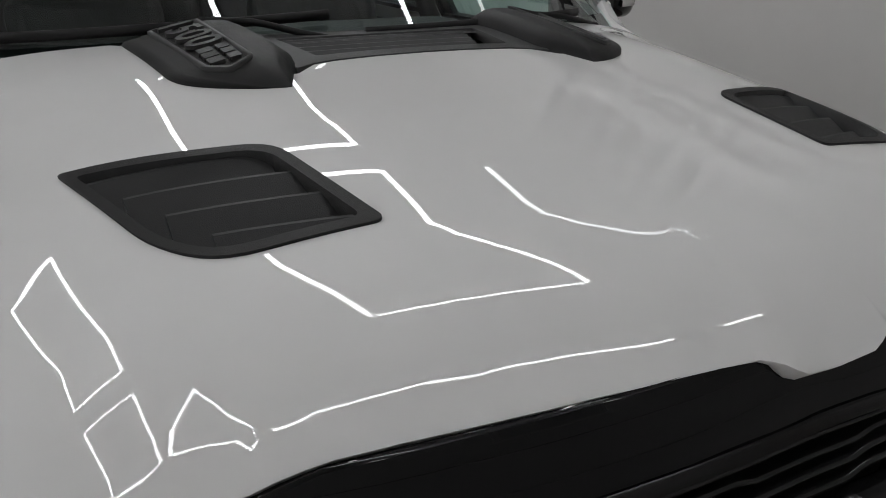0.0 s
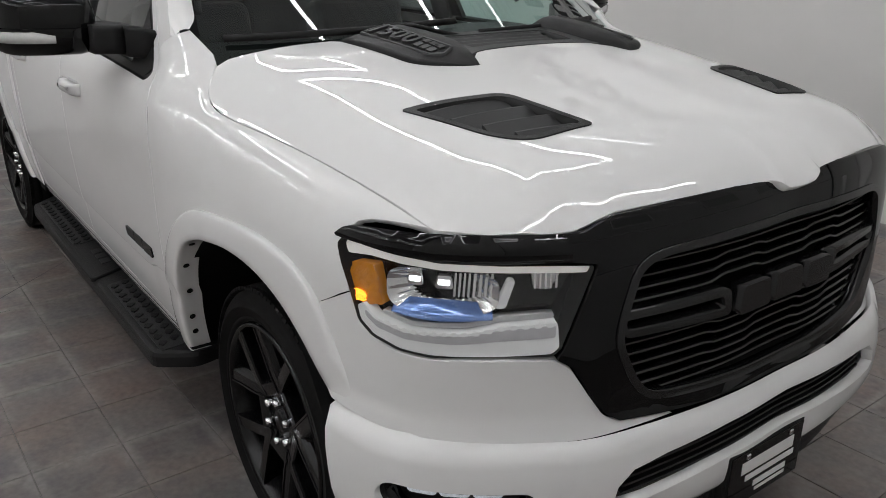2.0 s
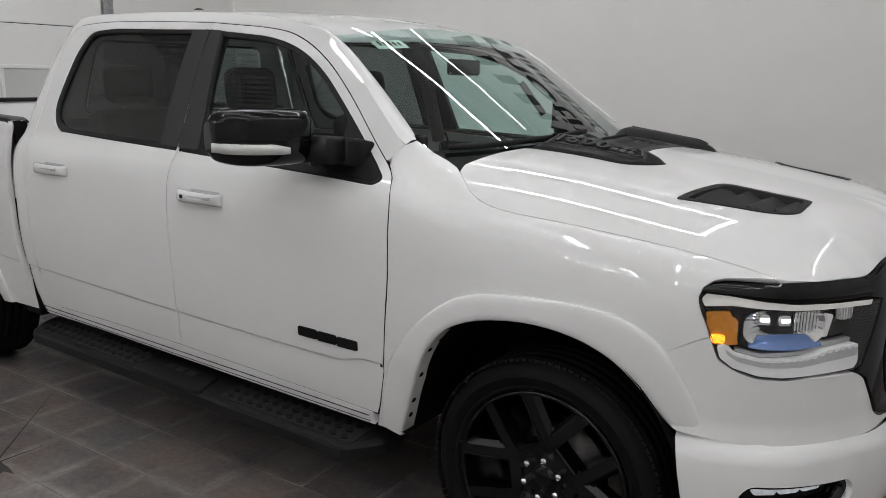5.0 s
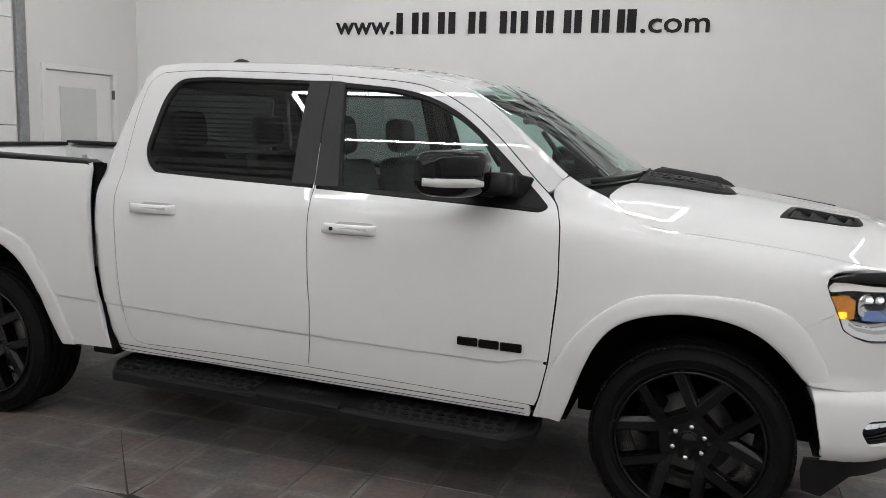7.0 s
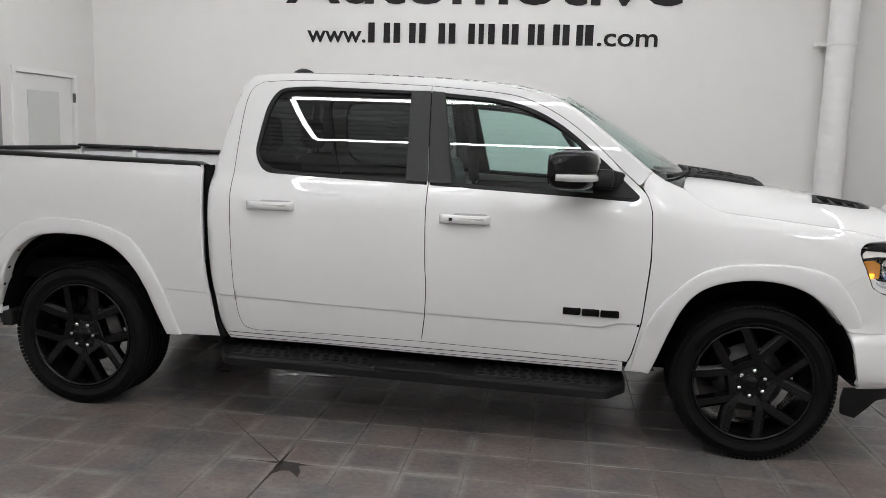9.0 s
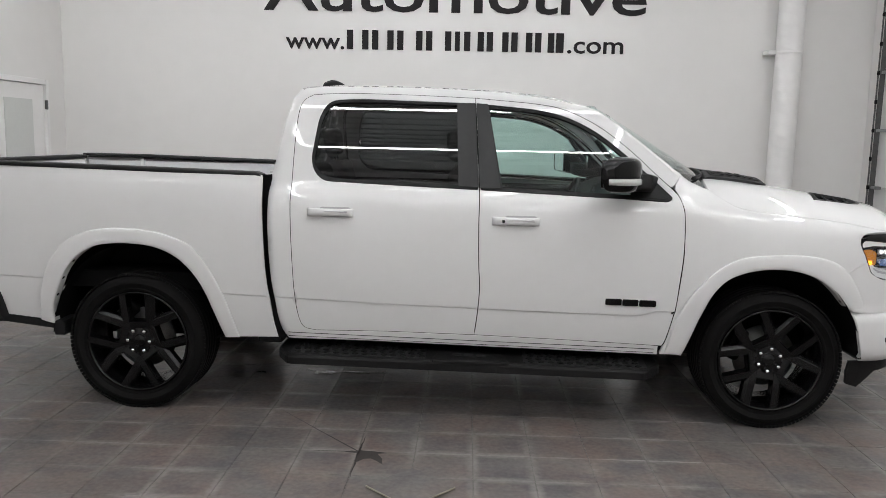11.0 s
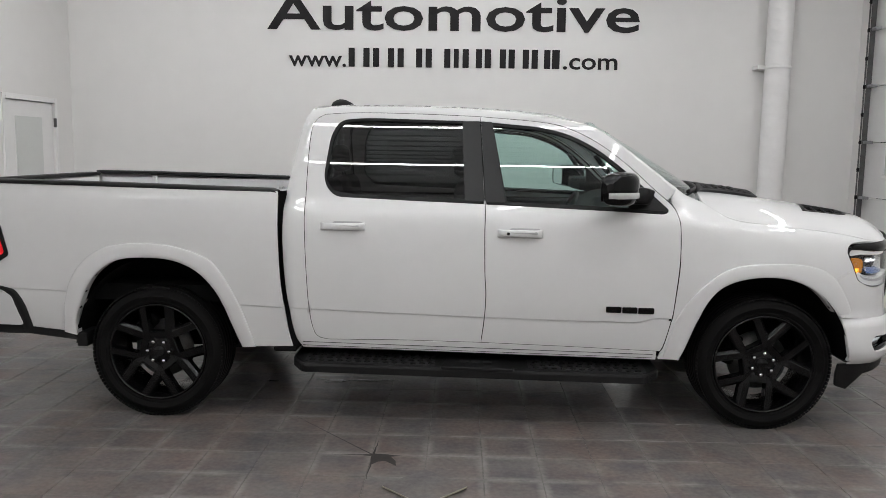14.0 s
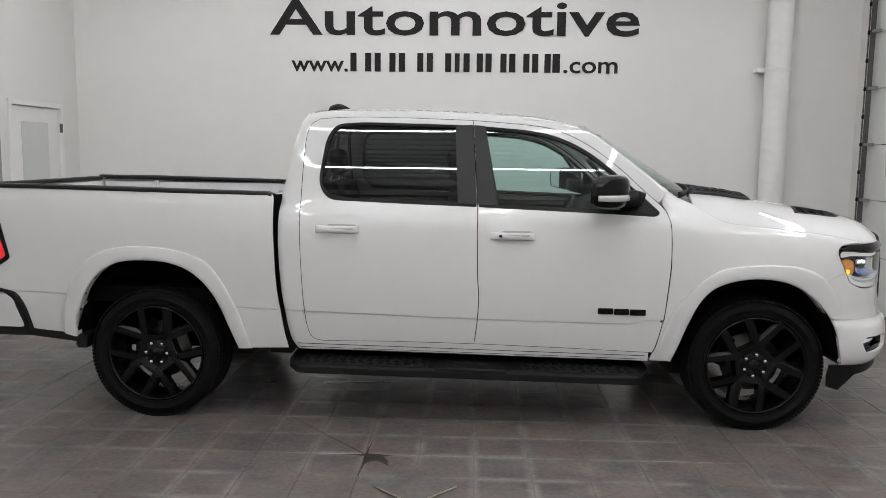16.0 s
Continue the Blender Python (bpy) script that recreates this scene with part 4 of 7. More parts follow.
# hood with the openings for its vents and the cowl trim
VENT = [(0.330, -0.714, 0.012), (0.412, -0.450, 0.045), (0.681, -0.405, 0.018), (0.668, -0.590, 0.11), (0.590, -0.645, 0.10)]
VENT_R = rounded(VENT, 0.03, 5)
VENT_L = [(x, -y) for x, y in reversed(VENT_R)]
FRONT = [(interp(a, LIP_Y, LIP_X), -a) for a in (0.88, 0.81, 0.72, 0.66, 0.63, 0.61, 0.585, 0.56, 0.50, 0.45, 0.35, 0.25, 0.17, 0.11, 0.097, 0.085, 0.07, 0.055, 0.0)]
SIDE_E = [(x, -edge_y(x) + 0.003) for x in (-0.385, -0.372, -0.36, -0.345, -0.33, -0.31, -0.28, -0.24, -0.2, -0.1, 0.0, 0.1, 0.2, 0.3, 0.4, 0.5, 0.6, 0.66)]
REAR = [(0.034, 0.0), (0.036, -0.10), (0.046, -0.20), (0.060, -0.25), (0.11, -0.30), (0.11, -0.40), (0.02, -0.46), (-0.25, -0.47), (-0.335, -0.52), (-0.360, -0.62), (-0.382, -0.75), (-0.396, -0.825)]
half = REAR + SIDE_E + FRONT
HOOD = half + [(x, -y) for x, y in reversed(half[1:-1])]
part("hood", panel("hood", HOOD, hood, holes=(grown(VENT_R, -0.004), grown(VENT_L, -0.004)), step=0.035, thick=0.02), PAINT, truck)


def hood_vent(m):
    def f(x, y):
        return hood(x, y)
    cxv, cyv = sum(p[0] for p in VENT_R) / len(VENT_R), sum(p[1] for p in VENT_R) / len(VENT_R)
    inner = [(cxv + (x - cxv) * 0.86, cyv + (y - cyv) * 0.86) for x, y in VENT_R]
    v = part("hood_vent", panel("hood_vent", VENT_R, f, holes=(inner,), proud=0.004, step=0.03, thick=0.03, mirror=m), BLACK_PLASTIC, truck, "black plastic louvred hood vent")
    tray = panel("tray", grown(VENT_R, -0.01), lambda x, y: tucked((x, y, hood_z(x, y) - 0.065)), step=0.06, rim=False, mirror=m)
    part("tray", tray, DARK, v)
    # louvres climb towards the windscreen, each overlapping the next
    for i in range(4):
        rows = []
        for t in np.linspace(0, 1, 7):
            y = -0.685 + 0.035 * i + t * (0.222 - 0.016 * i)
            x0 = 0.375 + i * 0.075 + 0.050 * t
            za, zb = hood_z(x0, y), hood_z(x0 + 0.085, y)
            rows.append([(x0 - 0.004, y, za - 0.004), (x0 + 0.001, y, za - 0.005), (x0 + 0.082, y, zb - 0.042), (x0 + 0.082, y, zb - 0.052), (x0 - 0.004, y, za - 0.012)])
        part("louvre", loft("louvre", [[tucked(p) for p in r] for r in rows], closed=True, caps=True, mirror=m, smooth=False), GREY_PLASTIC, v)


hood_vent(False)
hood_vent(True)

# fenders, flares
FEND = [(-0.562, 1.35)] + [(x, fender_v(x, z)) for x, z in ((-0.577, 1.432), (-0.592, 1.414), (-0.605, 1.395), (-0.609, 1.366), (-0.584, 1.325), (-0.573, 1.29), (-0.562, 1.25), (-0.557, 1.15), (-0.554, 1.014), (-0.566, 0.846), (-0.580, 0.689), (-0.614, 0.527), (-0.640, 0.445))] \
    + [(-0.645, 0.428)] + F_ARCH[:-6] + [(0.372, 0.93), (0.410, 0.925)] + [(x_at(lw(u)), fender_v(x_at(lw(u)), z)) for u, z in ((-1.250, 0.988), (-1.263, 1.02), (-1.284, 1.052), (-1.299, 1.09), (-1.290, 1.116), (-1.262, 1.136), (-1.226, 1.145), (-1.18, 1.148), (-1.12, 1.150), (-1.06, 1.150), (-1.02, 1.149))] \
    + [(0.694, 1.35)] + [(x, 1.35) for x in np.linspace(0.66, -0.55, 26)]
both("fender", FEND, fender, PAINT, truck, step=0.04, thick=0.02)


def flare(name, out, arch, f, mirror):
    """A wheel-arch moulding, proud of the body, rolled in at the lip."""
    n = 48
    so = [tuple(np.array(out)[int(i)] + (np.array(out)[min(int(i) + 1, len(out) - 1)] - np.array(out)[int(i)]) * (i % 1)) for i in np.linspace(0, len(out) - 1, n)]
    sa = [tuple(np.array(arch)[int(i)] + (np.array(arch)[min(int(i) + 1, len(arch) - 1)] - np.array(arch)[int(i)]) * (i % 1)) for i in np.linspace(0, len(arch) - 1, n)]
    rows = []
    for t, d in ((0.0, -0.006), (0.0, 0.006), (0.006, 0.0105), (0.04, 0.014), (0.12, 0.016), (0.35, 0.019), (0.75, 0.020), (0.94, 0.019), (1.0, 0.015), (1.0, 0.004), (1.0, -0.05)):
        row = []
        for p, q in zip(so, sa):
            x, z = p[0] * (1 - t) + q[0] * t, p[1] * (1 - t) + q[1] * t
            row.append(tucked((x, -(f(x, z) + d), z)))
        rows.append(row)
    return part(name, loft(name, list(reversed(rows)), mirror=mirror), PAINT, truck)


for m in (False, True):
    flare("front_flare", F_FLARE, F_ARCH, lambda x, z: fender_y(x, z), m)
    flare("rear_flare", R_FLARE, R_ARCH, bed_y, m)

# bed
BED = [(-2.925, 1.393)] + spline([(-2.923, 1.37), (-2.921, 1.131), (-2.908, 0.859), (-2.887, 0.687), (-2.866, 0.548), (-2.840, 0.456)], 4) + [(-3.10, 0.449)] \
    + list(reversed(R_ARCH))[2:-2] + [(-4.20, 0.520), (-4.30, 0.530), (-4.432, 0.545), (-4.470, 0.690), (-4.520, 0.765), (-4.62, 0.79), (-4.90, 0.80), (-4.90, 1.415), (-4.55, 1.418), (-3.80, 1.406)]
both("bed_side", list(reversed(BED)), bed, PAINT, truck, thick=0.03, lines=CREASE)


def bed_box():
    for m in (-1, 1):
        part("bed_inner_wall", boxed(-4.86, -2.96, min(m * 0.90, m * 0.93), max(m * 0.90, m * 0.93), 1.01, 1.385, 0.006), BED_GREY, truck)
        rail = [[(x, m * (bed_y(x, 1.39) - 0.002), z - 0.004), (x, m * (bed_y(x, 1.39) + 0.004), z + 0.012), (x, m * (bed_y(x, 1.39) - 0.012), z + 0.022), (x, m * 0.90, z + 0.022), (x, m * 0.888, z + 0.016), (x, m * 0.888, z + 0.002)]
                for x, z in ((-4.90, 1.416), (-4.4, 1.414), (-3.7, 1.402), (-2.965, 1.387), (-2.930, 1.374))]
        part("bed_rail_cap", loft("bed_rail_cap", rail if m < 0 else [list(reversed(r)) for r in rail]), BLACK_PLASTIC, truck, "black plastic bed rail cap")
        for x in (-4.72, -4.0, -3.35):
            part("tie_down", boxed(x - 0.02, x + 0.02, min(m * 0.895, m * 0.87), max(m * 0.895, m * 0.87), 1.29, 1.33, 0.006), STEEL, truck)
        part("stake_post", boxed(-4.42, -4.39, min(m * 0.90, m * 0.86), max(m * 0.90, m * 0.86), 1.26, 1.40, 0.006), BED_GREY, truck)
    part("bed_floor", boxed(-4.86, -2.96, -0.93, 0.93, 0.995, 1.015), BED_GREY, truck)
    part("bed_front_wall", boxed(-2.99, -2.955, -0.93, 0.93, 0.86, 1.385, 0.008), BED_GREY, truck)
    gate = part("tailgate", boxed(-4.93, -4.86, -0.86, 0.86, 0.84, 1.395, 0.02), PAINT, truck)
    part("tailgate_cap", boxed(-4.94, -4.85, -0.86, 0.86, 1.397, 1.425, 0.008), BLACK_PLASTIC, gate)


bed_box()

# tail lamps and rear bumper
TL = rounded([(-4.90, 0.90), (-4.60, 0.945), (-4.538, 0.985), (-4.572, 1.12), (-4.62, 1.31), (-4.90, 1.33)], 0.02, 3)
TLI = rounded([(-4.86, 0.93), (-4.62, 0.965), (-4.562, 0.998), (-4.594, 1.11), (-4.64, 1.285), (-4.86, 1.30)], 0.02, 3)
TLC = rounded([(-4.86, 0.97), (-4.66, 0.995), (-4.60, 1.02), (-4.625, 1.10), (-4.67, 1.25), (-4.86, 1.26)], 0.02, 3)
tls = both("tail_lamp", TL, bed, BLACK_GLOSS, truck, proud=0.008, thick=0.03, label="smoked tail lamp with a glowing red loop")
both("light_loop", TLI, bed, LED_RED, tls, holes=(TLC,), proud=0.011, thick=0.006)
for m in (False, True):
    bmp = [(-4.481, 0.556), (-4.514, 0.655), (-4.540, 0.735), (-4.585, 0.762), (-5.02, 0.772), (-5.02, 0.556)]
    part("rear_bumper", panel("rear_bumper", rounded(bmp, 0.02, 3), lambda x, z: (x, -bed_y(x, max(z, 0.6)) - 0.012, z), mirror=m, thick=0.06), PAINT, truck)
    trim = spline([(-4.425, 0.515), (-4.442, 0.60), (-4.470, 0.695), (-4.525, 0.772), (-4.62, 0.800)], 5)
    row = [[(x, -(bed_y(x, z) + d), z) for x, z in trim] for d in (-0.03, 0.006)] + [[(x - 0.058, -(bed_y(x, z) + 0.008), z - 0.008) for x, z in trim], [(x - 0.064, -(bed_y(x, z) - 0.03), z - 0.008) for x, z in trim]]
    part("bumper_trim", loft("bumper_trim", row, mirror=m), BLACK_PLASTIC, truck)
    low = [(-4.19, 0.520), (-4.435, 0.545), (-5.02, 0.57), (-5.02, 0.50), (-4.44, 0.500), (-4.16, 0.470)]
    part("bumper_trim", panel("bumper_trim", low, lambda x, z: (x, -bed_y(x, max(z, 0.55)) - 0.004, z), mirror=m, thick=0.05), BLACK_PLASTIC, truck)
    s = 1 if m else -1
    part("mud_flap", boxed(-4.165, -4.10, min(s * 0.99, s * 0.80), max(s * 0.99, s * 0.80), 0.425, 0.51, 0.008), BLACK_PLASTIC, truck)
part("rear_bumper", boxed(-5.05, -4.93, -0.98, 0.98, 0.52, 0.79, 0.03), PAINT, truck)


# ---- wheels ----
DISC = mat("dulled_brake_steel", (0.16, 0.155, 0.15), 0.5, metal=1.0, var=0.3, scale=20, bump=0.1)


def wheel_mesh():
    """Parts of one wheel, its middle at the origin and its face towards -y."""
    parts = []
    R, r, w = 0.402, 0.302, 0.138
    side = [(r - 0.006, -w + 0.026), (r + 0.004, -w + 0.012), (r + 0.012, -w + 0.007), (r + 0.014, -w + 0.0095), (r + 0.018, -w + 0.0085), (r + 0.020, -w + 0.004), (r + 0.042, -w), (r + 0.0435, -w - 0.0022), (r + 0.047, -w - 0.0022), (r + 0.0485, -w + 0.001), (R - 0.036, -w + 0.006), (R - 0.022, -w + 0.016), (R - 0.010, -w + 0.030)]
    tread = []
    for k, y in enumerate((-0.095, -0.045, 0.0, 0.045, 0.095)):
        if k:
            tread += [(R, y - 0.022), (R - 0.008, y - 0.020), (R - 0.008, y - 0.013), (R, y - 0.011)]
        else:
            tread += [(R - 0.001, -0.10), (R, -0.085)]
    back = [(a, -b) for a, b in reversed(side)]
    parts.append(("tyre", lathe("tyre", side + tread + back, 96), RUBBER, ""))
    # shoulder lugs
    bm = bmesh.new()
    for i in range(108):
        a = i * 2 * math.pi / 108
        for s in (-1, 1):
            q = boxed(-0.0094, 0.0094, -0.015, 0.024, -0.010, 0.0002, 0)
            q.transform(Matrix.Rotation(a, 4, "Y") @ Matrix.Translation((0, s * 0.108, R - 0.0035)) @ Matrix.Rotation(s * 0.30, 4, "X"))
            tmp = bpy.data.meshes.new("lug")
            q.to_mesh(tmp)
            q.free()
            bm.from_mesh(tmp)
            bpy.data.meshes.remove(tmp)
    parts.append(("tread", bm, RUBBER, ""))
    barrel = [(r - 0.002, -w + 0.022), (r - 0.004, -w + 0.010), (r - 0.010, -w + 0.006), (r - 0.016, -w + 0.009), (r - 0.020, -w + 0.020), (r - 0.030, -w + 0.05), (r - 0.045, 0.0), (r - 0.045, 0.11), (r - 0.01, 0.12)]
    parts.append(("rim", lathe("rim", barrel, 96), RIM_BLACK, ""))
    # five long pockets: two near-parallel arms closed by a bar at the hub, a raised edge round each pocket;
    # a web joins the arms of neighbouring pockets
    for i in range(5):
        a0 = math.radians(110 + 72 * i)
        d = Vector((math.cos(a0), 0, math.sin(a0)))
        n = Vector((-math.sin(a0), 0, math.cos(a0)))
        for s in (-1, 1):
            rows, edge = [], []
            for t in np.linspace(0, 1, 9):
                rad = 0.080 + t * (r - 0.014 - 0.080)
                off = s * interp(t, [0, 0.3, 0.6, 1], [0.074, 0.078, 0.081, 0.086])
                wd = interp(t, [0, 0.25, 0.8, 1], [0.028, 0.0275, 0.0265, 0.029])
                front = -w + interp(t, [0, 0.3, 0.6, 1], [0.036, 0.026, 0.020, 0.012])
                c = d * rad + n * off
                k = s * wd * 0.25
                prof = ((-wd * 1.05, 0.062), (-wd, 0.016), (-wd * 0.80 - k, 0.004), (-wd * 0.60 - k, 0.0), (wd * 0.60 - k, 0.0), (wd * 0.80 - k, 0.004), (wd, 0.016), (wd * 1.05, 0.062))
                rows.append([c + n * p + Vector((0, front + q, 0)) for p, q in prof])
                e = c - n * (s * wd * 0.90) + Vector((0, front, 0))
                edge.append([e + n * p + Vector((0, q, 0)) for p, q in ((-0.0042, 0.004), (-0.0028, -0.0028), (0.0028, -0.0028), (0.0042, 0.004))])
            parts.append(("spoke", loft("spoke", rows, closed=True, caps=True, smooth=False), RIM_BLACK, ""))
            parts.append(("spoke_edge", loft("spoke_edge", edge, closed=True, caps=True, smooth=False), RIM_BLACK, ""))
        rows = []
        for p in np.linspace(-0.058, 0.058, 7):
            c = d * 0.104 + n * p
            rows.append([c + d * u + Vector((0, -w + q, 0)) for u, q in ((-0.034, 0.060), (-0.028, 0.038), (0.004, 0.029), (0.009, 0.028), (0.013, 0.033), (0.015, 0.045), (0.016, 0.10))])
        parts.append(("pocket_bar", loft("pocket_bar", rows, smooth=False), RIM_BLACK, ""))
        rows = []
        a1 = a0 + math.radians(36)
        d, n = Vector((math.cos(a1), 0, math.sin(a1))), Vector((-math.sin(a1), 0, math.cos(a1)))
        for rad, f, half in ((0.070, 0.038, 0.020), (0.110, 0.034, 0.024), (0.150, 0.031, 0.036), (0.178, 0.031, 0.050), (0.187, 0.040, 0.054), (0.191, 0.11, 0.056)):
            rows.append([d * rad + n * p * half + Vector((0, -w + f + 0.006 * (1 - p * p), 0)) for p in (-1, -0.5, 0.0, 0.5, 1)])
        parts.append(("web", loft("web", [list(reversed(q)) for q in rows]), RIM_BLACK, ""))
    hub = [(0.0, -w + 0.033), (0.030, -w + 0.034), (0.034, -w + 0.038), (0.036, -w + 0.046), (0.042, -w + 0.048), (0.080, -w + 0.042), (0.088, -w + 0.046), (0.096, -w + 0.060), (0.098, 0.0)]
    parts.append(("hub", lathe("hub", hub, 48), RIM_BLACK, ""))
    for i in range(6):
        a = math.radians(16 + 60 * i)
        nut = lathe("lug_nut", [(0.0, -0.024), (0.009, -0.023), (0.0118, -0.018), (0.0118, 0.01)], 6)
        nut.transform(Matrix.Translation((0.066 * math.cos(a), -w + 0.042, 0.066 * math.sin(a))))
        parts.append(("lug_nut", nut, CHROME, "bright chrome lug nut"))
    disc = [(0.0, -0.020), (0.10, -0.020), (0.105, -0.008), (0.178, -0.008), (0.178, 0.014), (0.10, 0.016)]
    parts.append(("brake_disc", lathe("brake_disc", disc, 64), DISC, "bare steel brake disc"))
    cal = boxed(-0.045, 0.045, -0.045, 0.05, -0.095, 0.095, 0.02)
    cal.transform(Matrix.Translation((-0.155, 0, 0.09)) @ Matrix.Rotation(0.5, 4, "Y"))
    parts.append(("brake_caliper", cal, DARK, ""))
    return parts


def wheels():
    first = None
    for x in (-0.01, -3.67):
        for s in (-1, 1):
            m = Matrix.Translation((x, s * (0.862 if x < -1 else 0.815), 0.402)) @ (Matrix.Rotation(math.pi, 4, "Z") if s > 0 else Matrix.Identity(4)) @ Matrix.Rotation(math.radians(18 if x < -1 else -7.5), 4, "Y")
            if first is None:
                w = new("wheel")
                w.parent = truck
                w.matrix_basis = m
                tagged(w, "black alloy wheel with split spokes and road tyre")
                for name, data, material, label in wheel_mesh():
                    ob = part(name, data, material, w, label)
                    if name == "tread":
                        tagged(ob, kind="stuff")
                first = w
            else:
                copy_thing(first, m).parent = truck


wheels()


def wheel_wells():
    for x in (0.0, -3.67):
        for s in (-1, 1):
            rows = []
            for a in np.linspace(-0.35, math.pi + 0.35, 24):
                rx, rz = (0.50, 0.56) if x == 0 else (0.50, 0.575)
                c = (x + (-0.03 if x == 0 else 0.0) + rx * math.cos(a), 0.405 + rz * max(math.sin(a), 0.07))
                rows.append([(c[0], s * y, c[1]) for y in (0.99, 0.80, 0.55)])
            part("wheel_liner", loft("wheel_liner", rows), DARK, truck)
            q = prism([(x + 0.52 * math.cos(a), 0.405 + 0.58 * math.sin(a)) for a in np.linspace(-0.1, math.pi + 0.1, 20)], 0.02, lambda u, v, w: (u, s * (0.54 + w), v))
            part("wheel_liner", q, DARK, truck)


wheel_wells()


def underbody():
    part("chassis", boxed(-4.7, 0.55, -0.55, -0.42, 0.40, 0.58, 0.01), DARK, truck)
    part("chassis", boxed(-4.7, 0.55, 0.42, 0.55, 0.40, 0.58, 0.01), DARK, truck)
    part("cab_floor", boxed(-2.80, -0.58, -0.93, 0.93, 0.44, 0.50), DARK, truck)
    part("bed_underside", boxed(-4.85, -2.95, -0.88, 0.88, 0.70, 0.80), DARK, truck)
    part("engine_underside", boxed(-0.55, 0.75, -0.52, 0.52, 0.42, 0.95), DARK, truck)
    part("axle", sweep("axle", [(-3.67, -0.8, 0.405), (-3.67, 0.8, 0.405)], 0.05), DARK, truck)
    part("axle", sweep("axle", [(0, -0.8, 0.405), (0, 0.8, 0.405)], 0.04), DARK, truck)
    part("fuel_tank", boxed(-2.9, -1.6, 0.1, 0.42, 0.36, 0.56, 0.03), DARK, truck)
    part("exhaust", sweep("exhaust", [(-0.8, -0.3, 0.42), (-3.0, -0.3, 0.42), (-4.2, -0.5, 0.45)], 0.04), STEEL, truck)


underbody()


# ---- front end ----
def mirrored(pts):
    """A right-half outline, from the middle outwards and back, made whole."""
    return pts + [(-u, z) for u, z in reversed(pts) if abs(u) > 1e-6]


def flip(pts):
    return [(-u, z) for u, z in reversed(pts)]


SUR = [(0.0, 1.163), (-0.055, 1.166), (-0.085, 1.183), (-0.11, 1.187), (-0.25, 1.187), (-0.45, 1.184), (-0.587, 1.178), (-0.63, 1.166), (-0.665, 1.150), (-0.71, 1.146), (-0.690, 1.092), (-0.636, 1.084), (-0.636, 1.075),
       (-0.699, 0.898), (-0.712, 0.878), (-0.677, 0.858), (-0.633, 0.790), (-0.594, 0.735), (-0.557, 0.713), (-0.42, 0.700), (-0.3, 0.692), (-0.15, 0.687), (0.0, 0.685)]
OPEN = [(0.0, 1.090), (-0.25, 1.088), (-0.45, 1.083), (-0.50, 1.076), (-0.535, 1.052), (-0.562, 0.958), (-0.570, 0.905), (-0.545, 0.85), (-0.520, 0.800), (-0.478, 0.758), (-0.42, 0.747), (-0.296, 0.737), (-0.15, 0.730), (0.0, 0.728)]
OPENING = [tuple(p) for p in rounded(mirrored(OPEN), 0.028, 3)]
grille = part("grille", panel("grille", list(reversed(mirrored(SUR))), nose_off(0.006), holes=(OPENING,), step=0.04, thick=0.035), BLACK_GLOSS, truck, "gloss black front grille with horizontal bars")
lip_o, lip_i = grown(OPENING, 0.014), grown(OPENING, -0.004)
part("grille_lip", panel("grille_lip", lip_o, nose_off(0.010), holes=(lip_i,), step=0.03, thick=0.02), GRILLE_BLACK, grille)
part("backing", panel("backing", grown(OPENING, 0.02), nose_off(-0.085), step=0.08, rim=False), DARK, grille)


def grille_bar(z, d, h, kink, half_w):
    rows = []
    for u in np.linspace(-half_w, half_w, 61):
        a = abs(u)
        s = min(max((a - 0.09) / 0.03, 0), 1) - min(max((a - 0.25) / 0.04, 0), 1)
        zz = z + kink * s + kink * 0.6 * (1 - min(a / 0.12, 1)) * 0
        ring = []
        for o, dz in ((d, h * 0.35), (d, -h * 0.35), (d - 0.008, -h * 0.6), (d - 0.06, -h * 1.1), (d - 0.06, h * 0.1), (d - 0.008, h * 0.6)):
            x, y = nose_at(u, o)
            ring.append((x, y, zz + dz))
        rows.append(ring)
    return loft("bar", rows, closed=True, caps=True)


OPEN_A = np.array(OPENING)
for z, kink in ((1.062, 0.0), (1.034, 0.012), (1.006, 0.014), (0.978, 0.016), (0.880, -0.014), (0.853, -0.014), (0.826, -0.012), (0.799, -0.010), (0.772, -0.006), (0.748, 0.0)):
    us = np.linspace(-0.6, 0.6, 241)
    ok = us[inside(np.stack([us, np.full(241, z)], 1), OPEN_A)]
    part("bar", grille_bar(z, -0.012, 0.0072, kink * 0.7, float(ok.max()) + 0.004), GRILLE_BLACK, grille)
LOOP = rounded([(-0.572, 0.964), (-0.238, 0.960), (-0.228, 0.892), (-0.560, 0.906)], 0.02, 4)
LOOP_IN = rounded([(-0.56, 0.948), (-0.262, 0.944), (-0.254, 0.912), (-0.55, 0.922)], 0.012, 4)
for o, i in ((LOOP, LOOP_IN), (flip(LOOP), flip(LOOP_IN))):
    part("bracket_bar", panel("bracket_bar", o, nose_off(0.004), holes=(i,), step=0.03, thick=0.05), GRILLE_BLACK, grille)
for a, b in ((-0.205, -0.075), (-0.062, 0.066), (0.082, 0.215)):
    part("emblem_block", panel("emblem_block", rounded([(a, 0.885), (b, 0.885), (b - 0.01, 0.955), (a + 0.008, 0.955)], 0.012, 3), nose_off(0.011), step=0.03, thick=0.04), GRILLE_BLACK, grille, "plain dark emblem block")

